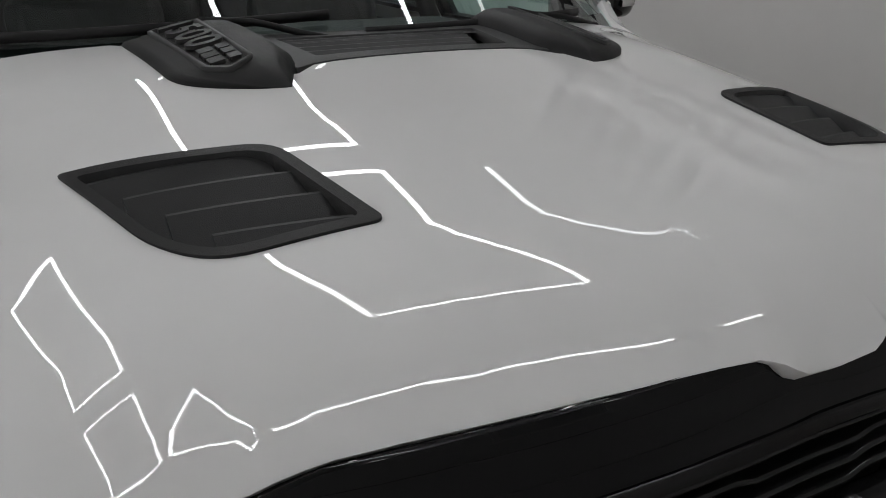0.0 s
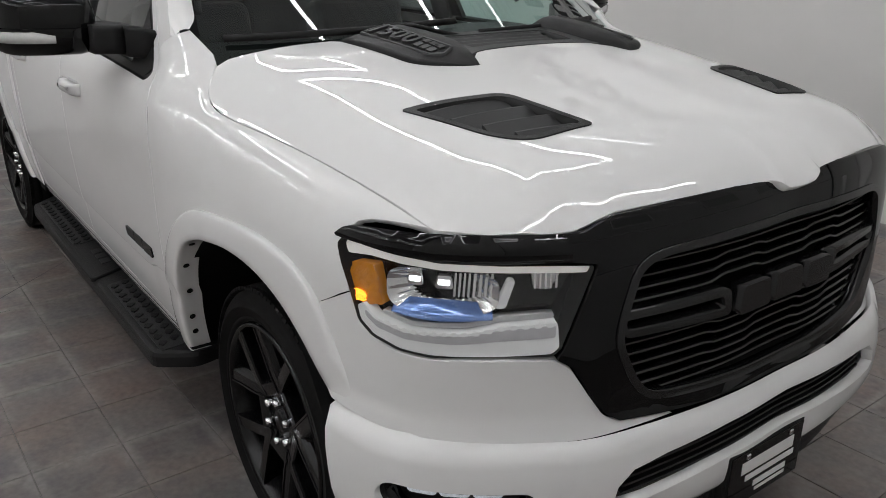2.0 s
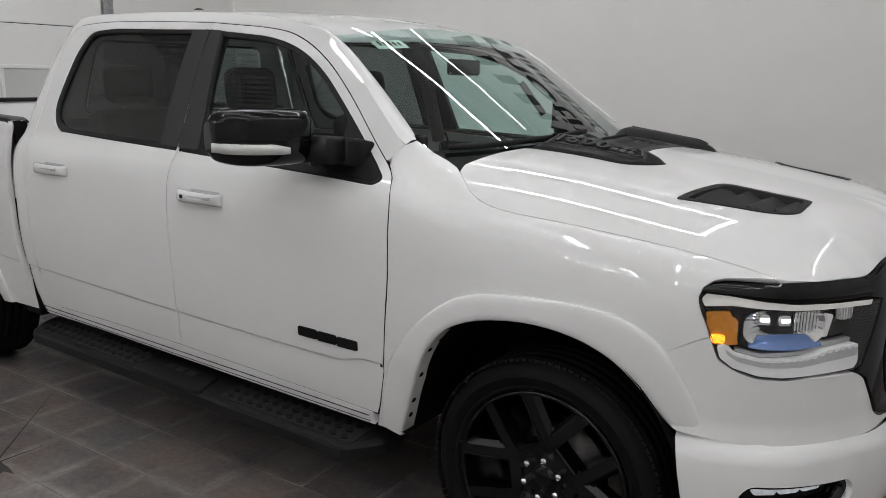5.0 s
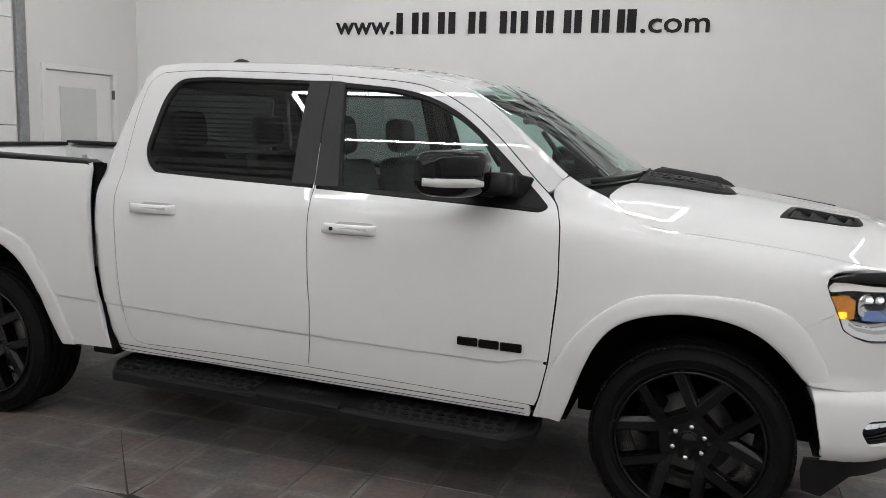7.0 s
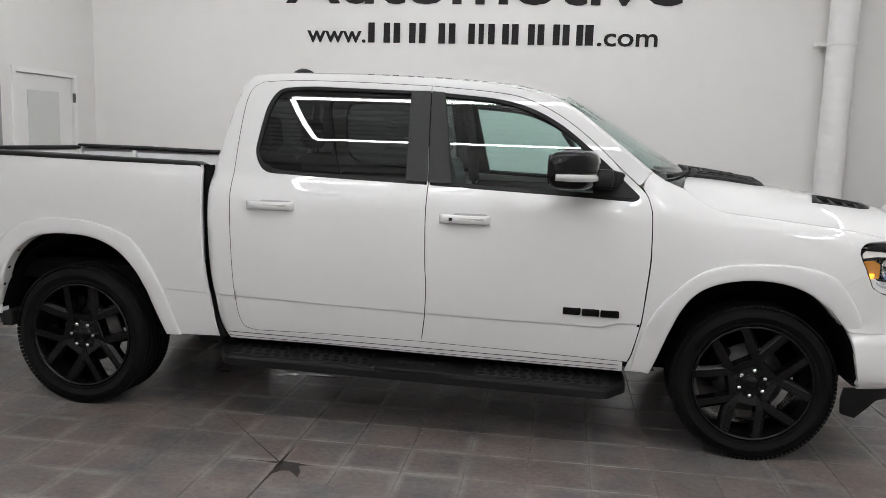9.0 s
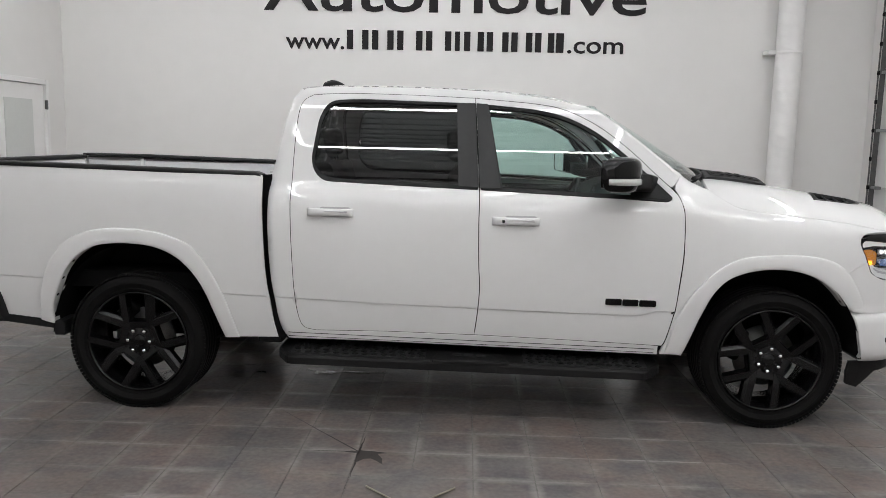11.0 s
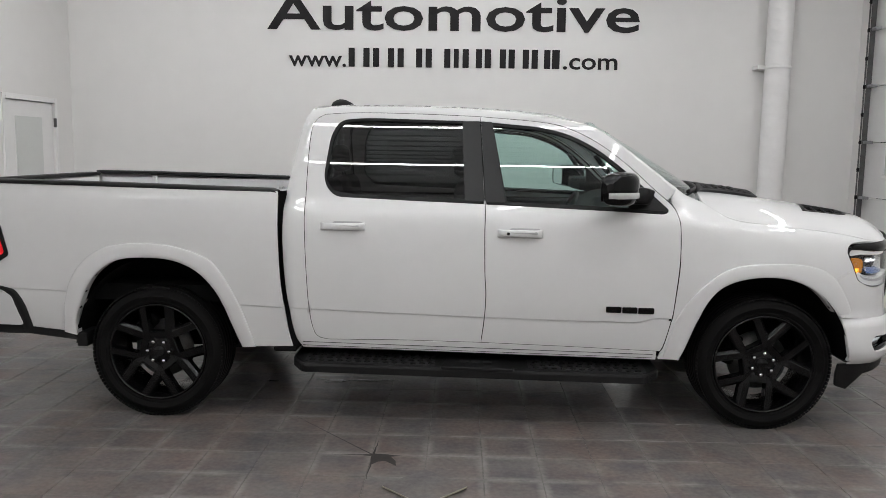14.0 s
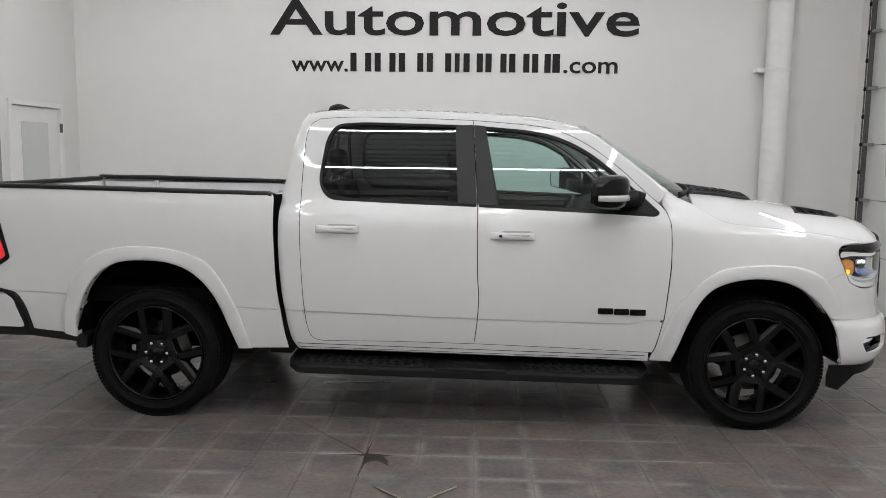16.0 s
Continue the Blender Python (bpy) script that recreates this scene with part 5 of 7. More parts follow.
# top of the surround, running back under the hood's lip
rows = [[], [], [], []]
for u, zs in SUR[:10]:
    for s, uu in ((-1, u),):
        x, y = nose_raw(uu, interp(zs, NOSE_Z, NOSE_O) + 0.006)
        z = zs
        xl, zl = interp(abs(y), LIP_Y, LIP_X), interp(abs(y), LIP_Y, LIP_Z)
        rows[0].append((x, y, z - 0.002))
        rows[1].append((x * 0.75 + xl * 0.25 - 0.002, y, z * 0.8 + zl * 0.2 + 0.002))
        rows[2].append((min(xl - 0.004, x - 0.01), y, zl - 0.010))
        rows[3].append((min(xl - 0.05, x - 0.04), y, zl - 0.016))
for m in (False, True):
    part("surround_top", loft("surround_top", [[tucked(p) for p in r] for r in rows], mirror=not m), BLACK_GLOSS, grille)

# headlamps
LAMP_O = [(-0.704, 0.900), (-0.640, 1.080), (-0.832, 1.086), (-0.975, 1.089), (-1.085, 1.096), (-1.185, 1.105), (-1.270, 1.108), (-1.294, 1.088), (-1.279, 1.05), (-1.248, 1.0), (-1.212, 0.930), (-1.165, 0.904), (-1.085, 0.887), (-0.995, 0.882), (-0.722, 0.885)]
BROW = [(-0.688, 1.092), (-0.704, 1.147), (-0.79, 1.148), (-0.87, 1.148), (-0.974, 1.148), (-1.08, 1.146), (-1.18, 1.144), (-1.224, 1.141), (-1.260, 1.132), (-1.286, 1.115), (-1.280, 1.110), (-1.185, 1.109), (-1.085, 1.100), (-0.975, 1.093), (-0.832, 1.090)]
HL = rounded([(lw(u), z, 0.008) for u, z in LAMP_O], 0.008, 2)
BR = rounded([(lw(u), z, 0.006) for u, z in BROW], 0.006, 2)


def lamp_part(name, outline, d, material, parent, m, label="", **k):
    o = rounded([(lw(u), z, 0.006) for u, z in outline], 0.006, 2)
    return part(name, panel(name, o, nose_off(d), mirror=m, **k), material, parent, label)


def facets(name, u0, u1, z0, z1, d, nu, nz, rough, material, parent, m, label, lean=0.0):
    """A sheet of small flat facets, each turned a little differently, with rounded ends."""
    rng = random.Random(11)
    rows = []
    for k in range(nz + 1):
        t = k / nz
        row = []
        for i in range(nu + 1):
            a = i / nu
            squeeze = 1 - abs(2 * a - 1) ** 5 * 0.35
            z = (z0 + z1) / 2 + (t - 0.5) * (z1 - z0) * squeeze
            row.append(nose_off(d - lean * t + rng.uniform(-rough, rough))(lw(u0 + (u1 - u0) * a), z))
        rows.append(row)
    return part(name, loft(name, rows, mirror=m, smooth=False), material, parent, label)


def headlamp(m):
    hl = part("headlamp", panel("headlamp", grown(HL, 0.004), nose_off(-0.075), step=0.06, thick=0.0, rim=False, mirror=m), DARK, truck, "lit headlamp with clear lens and black housing")
    wall = [[nose_off(d)(u, z) for u, z in HL + HL[:1]] for d in (-0.076, 0.0)]
    part("housing", loft("housing", wall, mirror=m), BLACK_PLASTIC, hl)
    lens = part("lens", panel("lens", grown(HL, -0.002), nose_off(0.003), step=0.03, rim=False, mirror=m), LENS, hl, "clear plastic lens")
    lens.visible_shadow = False
    lamp_part("bezel", [(-0.715, 0.975), (-0.668, 1.066), (-0.9, 1.070), (-1.1, 1.076), (-1.22, 1.072), (-1.205, 1.0), (-1.175, 0.945), (-1.07, 0.945), (-0.91, 0.955), (-0.83, 0.970)], -0.055, BLACK_GLOSS, hl, m, step=0.05, thick=0.01)
    lamp_part("light_strip", [(-0.650, 1.060), (-0.642, 1.076), (-0.832, 1.082), (-0.975, 1.085), (-1.085, 1.092), (-1.185, 1.101), (-1.266, 1.102), (-1.284, 1.086), (-1.272, 1.066), (-1.185, 1.076), (-1.085, 1.072), (-0.975, 1.068), (-0.80, 1.064)], -0.018, LED_WHITE, hl, m, "glowing white light strip", step=0.04, thick=0.02)
    facets("amber_prisms", -1.262, -1.158, 0.966, 1.048, -0.016, 10, 8, 0.0012, AMBER, hl, m, "amber prism pattern")
    lamp_part("amber_reflector", [(-1.268, 1.046), (-1.184, 1.055), (-1.150, 0.968), (-1.228, 0.962)], -0.024, AMBER, hl, m, "lit amber side marker", step=0.03, thick=0.03)
    facets("amber_bulb", -1.244, -1.198, 0.970, 0.996, -0.012, 6, 4, 0.005, AMBER_GLOW, hl, m, "glowing amber bulb")
    lamp_part("divider", [(-0.845, 0.985), (-0.822, 0.985), (-0.802, 1.045), (-0.818, 1.047)], -0.026, GUIDE, hl, m, step=0.03, thick=0.02)
    for k in range(8):
        a = -0.945 + k * 0.0125
        lamp_part("rib", [(a, 1.006), (a + 0.004, 1.058), (a + 0.010, 1.058), (a + 0.006, 1.006)], -0.034, REFLECTOR, hl, m, step=0.03, thick=0.004)
    lamp_part("light_guide", [(-0.706, 0.902), (-0.712, 0.958), (-0.83, 0.952), (-0.91, 0.936), (-1.07, 0.932), (-1.16, 0.946), (-1.20, 0.972), (-1.222, 0.962), (-1.210, 0.932), (-1.164, 0.9065), (-1.085, 0.8895), (-0.995, 0.8845), (-0.722, 0.8875)], -0.006, GUIDE, hl, m, "frosted white lower light guide", step=0.03, thick=0.03)
    lamp_part("guide_band", [(-0.716, 0.926), (-0.716, 0.953), (-0.83, 0.947), (-0.91, 0.932), (-1.07, 0.928), (-1.16, 0.941), (-1.195, 0.958), (-1.188, 0.944), (-1.15, 0.926), (-1.07, 0.914), (-0.93, 0.913), (-0.84, 0.922)], -0.003, GUIDE_GREY, hl, m, step=0.03, thick=0.004)
    lamp_part("guide_rib", [(-0.715, 0.958), (-0.715, 0.970), (-0.83, 0.966), (-0.91, 0.950), (-1.07, 0.945), (-1.155, 0.957), (-1.16, 0.948), (-1.07, 0.934), (-0.91, 0.939), (-0.83, 0.954)], -0.03, ALU, hl, m, step=0.03, thick=0.02)
    # one wide fluted reflector bowl, its projector, and the blue coated shelf below
    u0, u1, z0, z1 = -1.138, -0.836, 0.966, 1.068
    rows = []
    for t in np.linspace(0, 1, 9):
        ring = []
        for a in np.linspace(0, 2 * math.pi, 96, endpoint=False):
            k = 1 - 0.80 * t
            uu = (u0 + u1) / 2 + 0.02 * t + (u1 - u0) / 2 * k * math.copysign(abs(math.cos(a)) ** 0.6, math.cos(a))
            zz = (z0 + z1) / 2 + 0.010 * t + (z1 - z0) / 2 * k * math.copysign(abs(math.sin(a)) ** 0.6, math.sin(a))
            flute = 0.0022 * math.cos(a * 24) * math.sin(t * math.pi)
            ring.append(nose_off(-0.024 - 0.046 * math.sin(t * math.pi / 2) + flute)(lw(uu), zz))
        rows.append(ring)
    rows.append([tuple(sum(p[k] for p in rows[-1]) / 96 for k in range(3))] * 96)
    part("reflector", loft("reflector", rows, closed=True, mirror=m), REFLECTOR, hl, "fluted chrome reflector bowl")
    for a, b, zl, zh, d in ((-1.085, -1.035, 1.022, 1.050, -0.040), (-1.000, -0.945, 1.018, 1.046, -0.044)):
        a, b = lw(a), lw(b)
        q = rounded([(a, zl), (b, zl), (b - 0.006, zh), (a + 0.006, zh)], 0.008, 3)
        part("projector", panel("projector", q, nose_off(d), step=0.012, thick=0.02, mirror=m), CHROME, hl)
        c = ((a + b) / 2, (zl + zh) / 2)
        q = rounded([(c[0] - 0.014, c[1] - 0.005), (c[0] + 0.014, c[1] - 0.005), (c[0] + 0.014, c[1] + 0.005), (c[0] - 0.014, c[1] + 0.005)], 0.003, 2)
        part("bulb", panel("bulb", q, nose_off(d + 0.003), step=0.02, thick=0.003, mirror=m), BULB, hl, "glowing white headlamp bulb")
    rows = []
    for t in np.linspace(0, 1, 8):
        row = []
        for q in np.linspace(0, 1, 25):
            u = -1.118 + q * 0.268
            h = 0.022 + 0.014 * math.sin(q * math.pi) ** 0.7
            row.append(nose_off(-0.016 - 0.030 * t ** 1.5)(lw(u), 0.958 + 0.006 * (1 - math.sin(q * math.pi)) + h * t))
        rows.append(row)
    part("blue_shelf", loft("blue_shelf", rows, mirror=m), BLUE, hl, "blue coated projector shelf")
    for k in range(16):
        a = -1.130 + k * 0.0262
        zc = interp(a, [-1.15, -1.07, -0.91, -0.83, -0.70], [0.947, 0.934, 0.938, 0.952, 0.956])
        lamp_part("guide_cell", [(a, zc - 0.005), (a + 0.017, zc - 0.005), (a + 0.017, zc + 0.005), (a, zc + 0.005)], -0.0015, GUIDE, hl, m, step=0.03, thick=0.003)
    sm = lamp_part("side_reflector", [(-0.765, 1.060), (-0.700, 1.060), (-0.725, 1.018), (-0.760, 1.022)], -0.040, ALU, hl, m, step=0.02, thick=0.01)
    for k in range(5):
        a = -0.760 + k * 0.0115
        lamp_part("rib", [(a, 1.022), (a, 1.058), (a + 0.004, 1.058), (a + 0.004, 1.022)], -0.034, CHROME, sm, m, step=0.02, thick=0.006)
    part("headlamp_brow", panel("headlamp_brow", BR, lambda u, z: nose_off(0.016 * math.sin(min(max((z - 1.088) / 0.06, 0), 1) * math.pi))(u, z), step=0.02, thick=0.05, mirror=m), BLACK_GLOSS, truck, "gloss black strip over the headlamp")


AMBER_GLOW = mat("amber_glow", (1.0, 0.42, 0.03), 0.3, emit=1.6)
GUIDE_GREY = mat("grey_light_guide", (0.48, 0.48, 0.50), 0.15, emit=0.05, coat=0.6, var=0.15, scale=40)
GUIDE = mat("frosted_light_guide", (0.74, 0.75, 0.75), 0.18, emit=0.13, coat=1.0, var=0.05, scale=30)
BULB = mat("lamp_bulb", (0.95, 0.98, 1.0), 0.2, emit=5.0)
REFLECTOR = mat("chrome_reflector", (0.80, 0.81, 0.80), 0.10, metal=1.0, var=0.1, scale=45)
BLUE = mat("blue_lamp_coating", (0.11, 0.20, 0.46), 0.16, metal=0.6, emit=0.09, coat=1.0, var=0.25, scale=14)
headlamp(False)
headlamp(True)

# bumper
FOG_WHITE = mat("fog_lamp_lens", (0.8, 0.85, 0.9), 0.15, metal=0.3, emit=0.30, coat=1.0, var=0.5, scale=50)
SEAM_U = [-1.250, u_at(0.413), u_at(0.38), u_at(0.38), u_at(0.452)]
FASC = [(-0.40, 0.690), (-0.56, 0.709), (-0.598, 0.731), (-0.637, 0.787), (-0.681, 0.854), (-0.716, 0.874), (-0.85, 0.8775), (-0.995, 0.876), (-1.087, 0.881), (-1.154, 0.898), (-1.216, 0.926), (-1.246, 0.984), (SEAM_U[0], 0.985), (SEAM_U[1], 0.925), (SEAM_U[2], 0.88), (SEAM_U[3], 0.80), (SEAM_U[4], 0.715), (-1.25, 0.706), (-1.0, 0.690), (-0.7, 0.684)]
both("bumper_fascia", list(reversed(rounded([(lw(u) if k < 13 else u, z, 0.012) for k, (u, z) in enumerate(FASC)], 0.012, 3))), nose, PAINT, truck, step=0.03, thick=0.03)
SLOT = mirrored([(0.0, 0.642), (-0.25, 0.636), (-0.45, 0.624), (-0.54, 0.610), (-0.580, 0.578), (-0.590, 0.540), (-0.56, 0.528), (-0.50, 0.526), (-0.25, 0.545), (0.0, 0.552)])
FOG = rounded([(-1.090, 0.560), (-1.060, 0.598), (-0.765, 0.592), (-0.742, 0.555), (-0.775, 0.505), (-1.055, 0.500)], 0.02, 4)


CORNER_U = u_at(0.464)


def bumper(u, z):
    t = min(max((z - 0.42) / 0.29, 0), 1)
    d = 0.027 + 0.008 * math.sin(t * math.pi)
    d -= 0.030 * max(0.0, (0.48 - z) / 0.06) ** 2
    d -= 0.014 * min(max((abs(u) - 1.0) / 0.25, 0.0), 1.0) ** 2
    d -= 0.020 * max(0.0, (z - 0.674) / 0.020) ** 2
    return nose_off(d)(u, z)


BUMP = mirrored([(0.0, 0.690), (-0.3, 0.691), (-0.5, 0.692), (-0.7, 0.692), (-1.0, 0.696), (-1.12, 0.704), (-1.20, 0.710), (CORNER_U, 0.712), (CORNER_U, 0.690), (CORNER_U + 0.015, 0.60), (CORNER_U + 0.035, 0.50), (CORNER_U + 0.050, 0.425), (-1.0, 0.420), (-0.55, 0.425), (-0.45, 0.44), (0.0, 0.44)])
fb = part("front_bumper", panel("front_bumper", list(reversed(BUMP)), bumper, holes=(SLOT, FOG, flip(FOG)), step=0.035, thick=0.03), PAINT, truck, "white painted front bumper with fog lamps")
# Dark sheet behind the slit, for the shade between fascia and bumper.
part("bumper_gap", panel("bumper_gap", [(-1.24, 0.66), (1.24, 0.66), (1.24, 0.745), (-1.24, 0.745)], nose_off(-0.032), step=0.06, rim=False), DARK, fb)
part("lower_grille", panel("lower_grille", grown(SLOT, 0.01), nose_off(-0.02), step=0.06, rim=False), DARK, fb)
for k in range(5):
    row = []
    for u in np.linspace(-0.55, 0.55, 25):
        z = 0.545 + 0.018 * k + 0.016 * (1 - (u / 0.57) ** 2) - 0.010
        row.append([(*nose_off(d)(u, z + e),) for d, e in ((0.008, -0.003), (0.008, 0.003), (-0.02, 0.003), (-0.02, -0.003))])
    part("grille_slat", loft("grille_slat", row, closed=True, caps=True, smooth=False), BLACK_PLASTIC, fb)
for m in (False, True):
    part("fog_pocket", panel("fog_pocket", grown(FOG, 0.012), nose_off(-0.035), step=0.06, rim=False, mirror=m), BLACK_PLASTIC, fb)
    ring = panel("fog_frame", grown(FOG, 0.002), nose_off(0.014), holes=(grown(FOG, -0.016),), step=0.03, thick=0.05, mirror=m)
    part("fog_frame", ring, BLACK_GLOSS, fb)
    for k in range(3):
        a = -1.035 + k * 0.075
        q = rounded([(a, 0.545), (a, 0.578), (a + 0.07, 0.578), (a + 0.07, 0.545)], 0.012, 3)
        part("fog_lamp", panel("fog_lamp", q, nose_off(-0.02), step=0.03, thick=0.02, mirror=m), FOG_WHITE, fb, "small clear fog lamp")
    dam = [(-0.15, 0.435), (-0.9, 0.425), (-1.255, 0.425), (-1.262, 0.36), (-1.245, 0.285), (-1.17, 0.262), (-1.08, 0.36), (-0.9, 0.375), (-0.15, 0.38)]
    part("air_dam", panel("air_dam", list(reversed(dam)), nose_off(0.0), step=0.05, thick=0.02, mirror=m), BLACK_PLASTIC, truck, "black plastic lower air dam")
part("lower_valance", panel("lower_valance", rounded([(-0.6, 0.30), (0.6, 0.30), (0.6, 0.445), (-0.6, 0.445)], 0.02), nose_off(-0.01), step=0.06, thick=0.02), BLACK_PLASTIC, truck)
plate = part("plate_holder", boxed(0.932, 0.967, -0.205, 0.125, 0.368, 0.540, 0.008), BLACK_PLASTIC, truck, "black plate holder with a dealer plate")
part("plate_mount", boxed(0.89, 0.937, -0.22, 0.14, 0.38, 0.52, 0.01), BLACK_PLASTIC, truck)
pl = part("dealer_plate", boxed(0.966, 0.970, -0.194, 0.114, 0.378, 0.530, 0.002), BLACK_GLOSS, plate)
for a, b, c, d in ((-0.15, 0.072, 0.468, 0.502), (-0.13, 0.080, 0.443, 0.459), (-0.09, 0.050, 0.414, 0.430), (-0.08, 0.050, 0.397, 0.406)):
    part("text_bar", boxed(0.9695, 0.9715, a, b, c, d, 0), TRIM_WHITE, pl, "pale plain lettering bar")
for y in (-0.13, 0.055):
    part("screw", boxed(0.968, 0.974, y - 0.008, y + 0.008, 0.510, 0.524, 0.003), CHROME, pl)


# ---- scoops, cowl and wipers ----
def scoop(m):
    hx, hh = [-0.315, -0.30, -0.26, -0.05, 0.09, 0.150, 0.185], [0.0, 0.024, 0.038, 0.037, 0.032, 0.020, 0.0]

    def outer(x):
        return interp(x, [-0.32, 0.03, 0.07, 0.11, 0.15, 0.175, 0.185], [-0.505, -0.505, -0.498, -0.475, -0.43, -0.385, -0.350])

    def inner(x):
        return interp(x, [-0.32, 0.03, 0.10, 0.15, 0.185], [-0.268, -0.272, -0.300, -0.322, -0.340])
    rows = []
    for x in (-0.315, -0.31, -0.30, -0.28, -0.26, -0.20, -0.15, -0.05, 0.0, 0.03, 0.05, 0.07, 0.09, 0.11, 0.13, 0.15, 0.162, 0.172, 0.180, 0.185):
        h, y0, y1 = interp(x, hx, hh), outer(x), inner(x)
        ring = []
        for f, q in ((0.0, -0.25), (0.008, 0.20), (0.025, 0.36), (0.07, 0.42), (0.12, 0.46), (0.17, 0.56), (0.56, 0.95), (0.60, 0.98), (0.66, 1.0), (0.78, 0.98), (0.84, 0.90), (0.94, 0.45), (1.0, -0.2)):
            y = y0 + (y1 - y0) * f
            ring.append((x, y, hood_z(x, y) + h * q if q > 0 else hood_z(x, y) - 0.012))
        rows.append(ring)
    # the sheet runs from the outer to the inner side, seen from above
    s = part("hood_scoop", loft("hood_scoop", [[tucked(p) for p in r] for r in rows], mirror=m), BLACK_PLASTIC, truck, "black hood scoop with raised lettering")

    def face(u, v, w):
        x = -0.245 + u
        y = -0.466 + v * 1.12
        q = interp((y - outer(x)) / (inner(x) - outer(x)), [0.07, 0.12, 0.17, 0.56, 0.66], [0.42, 0.46, 0.56, 0.95, 1.0])
        p = tucked((x, y, hood_z(x, y) + interp(x, hx, hh) * q + w))
        return twin(p) if m else p
    frame_o = rounded([(-0.022, 0.002), (0.335, 0.006), (0.368, 0.040), (0.345, 0.082), (-0.022, 0.090)], 0.012, 3)
    fo, fi = np.array(frame_o), grown(frame_o, -0.008)
    rows = [[face(*p, w) for p in np.vstack([a, a[:1]])] for a, w in ((fo, -0.004), (fo, 0.006), (fi, 0.006), (fi, -0.004))]
    part("badge_frame", loft("badge_frame", rows), GREY_PLASTIC, s)
    if m:
        return
    cu = bpy.data.curves.new("badge", "FONT")
    cu.body, cu.extrude, cu.offset = "1500", 0.05, 0.02
    cu.space_character = 1.12
    ob = bpy.data.objects.new("badge", cu)
    scene.collection.objects.link(ob)
    me = bpy.data.meshes.new_from_object(ob.evaluated_get(bpy.context.evaluated_depsgraph_get()))
    bpy.data.objects.remove(ob)
    co = np.array([v.co[:] for v in me.vertices])
    lo, hi = co.min(0), co.max(0)
    for v in me.vertices:
        u = 0.000 + (v.co.x - lo[0]) / (hi[0] - lo[0]) * 0.225
        w = 0.016 + (v.co.y - lo[1]) / (hi[1] - lo[1]) * 0.058
        v.co = face(u, w, 0.001 if v.co.z < 0 else 0.008)
    mid = sorted({round(p.center.x, 4) for p in me.polygons})
    cuts = [mid[0] - 1] + [(a + b) / 2 for a, b in zip(mid, mid[1:]) if b - a > 0.006] + [mid[-1] + 1]
    for lo_x, hi_x in zip(cuts, cuts[1:]):
        bm = bmesh.new()
        bm.from_mesh(me)
        bmesh.ops.delete(bm, geom=[f for f in bm.faces if not lo_x < f.calc_center_median().x < hi_x], context="FACES")
        part("badge_digit", bm, GREY_PLASTIC, s, "raised grey badge numeral")
    for a, b, c in ((0.238, 0.050, 0.068), (0.238, 0.020, 0.043)):
        for k in range(3):
            part("badge_bar", prism(rounded([(a + k * 0.032, b), (a + k * 0.032 + 0.027, b), (a + k * 0.032 + 0.027, c), (a + k * 0.032, c)], 0.003, 2), 0.006, face), GREY_PLASTIC, s)


scoop(False)
scoop(True)


def hood_insert():
    """The louvred panel between the scoops: a broad rim, a sunk tray and plates that climb towards the glass."""
    right = [(0.031, 0.0), (0.033, -0.10), (0.043, -0.20), (0.057, -0.25), (0.08, -0.29), (-0.26, -0.30), (-0.248, -0.15)]
    out = right + [(-0.246, 0.0)] + [(x, -y) for x, y in reversed(right[1:])]
    hole = rounded([(-0.012, 0.0), (-0.010, -0.12), (0.002, -0.222), (-0.195, -0.235), (-0.190, 0.0), (-0.195, 0.235), (0.002, 0.222), (-0.010, 0.12)], 0.012, 3)
    c = part("hood_insert", panel("hood_insert", out, hood, holes=(hole,), proud=0.002, step=0.03, thick=0.022), GREY_PLASTIC, truck, "dark grey louvred panel set between the scoops")
    part("tray", panel("tray", grown(hole, 0.006), lambda x, y: tucked((x, y, hood_z(x, y) - 0.030)), step=0.06, rim=False), DARK, c)
    for k in range(4):
        x0 = -0.182 + k * 0.043
        rows = []
        for y in np.linspace(-0.226, 0.200 - 0.012 * k, 15):
            za, zb = hood_z(x0, y), hood_z(x0 + 0.05, y)
            rows.append([tucked(p) for p in ((x0 - 0.003, y, za - 0.001), (x0 + 0.002, y, za - 0.001), (x0 + 0.050, y, zb - 0.020), (x0 + 0.050, y, zb - 0.027), (x0 - 0.003, y, za - 0.008))])
        part("louvre", loft("louvre", rows, closed=True, caps=True, smooth=False), GREY_PLASTIC, c)


hood_insert()


def cowl():
    def zc(y):
        return hood_z(-0.2, y)
    rows = [[(x, y, zc(y) + dz) for y in np.linspace(-0.27, 0.27, 15)] for x, dz in ((-0.47, 0.012), (-0.36, 0.012), (-0.27, 0.004), (-0.165, -0.006))]
    c = part("cowl_panel", loft("cowl_panel", [[tucked(p) for p in r] for r in rows]), BLACK_PLASTIC, truck, "black plastic cowl panel below the windscreen")
    for s in (False, True):
        rows = []
        for y in np.linspace(-0.86, -0.26, 14):
            xf = interp(y, [-0.86, -0.75, -0.62, -0.52, -0.45, -0.26], [-0.392, -0.380, -0.362, -0.337, -0.290, -0.22])
            xb = windshield(y, 1.40)[0]
            z = hood_z(xf, y)
            rows.append([tucked(p) for p in ((xf + 0.012, y, z - 0.014), (xf - 0.010, y, z - 0.032), (xf - 0.05, y, z - 0.06), (xb - 0.03, y, 1.335))])
        part("cowl_trim", loft("cowl_trim", rows, mirror=s), BLACK_PLASTIC, c)


cowl()


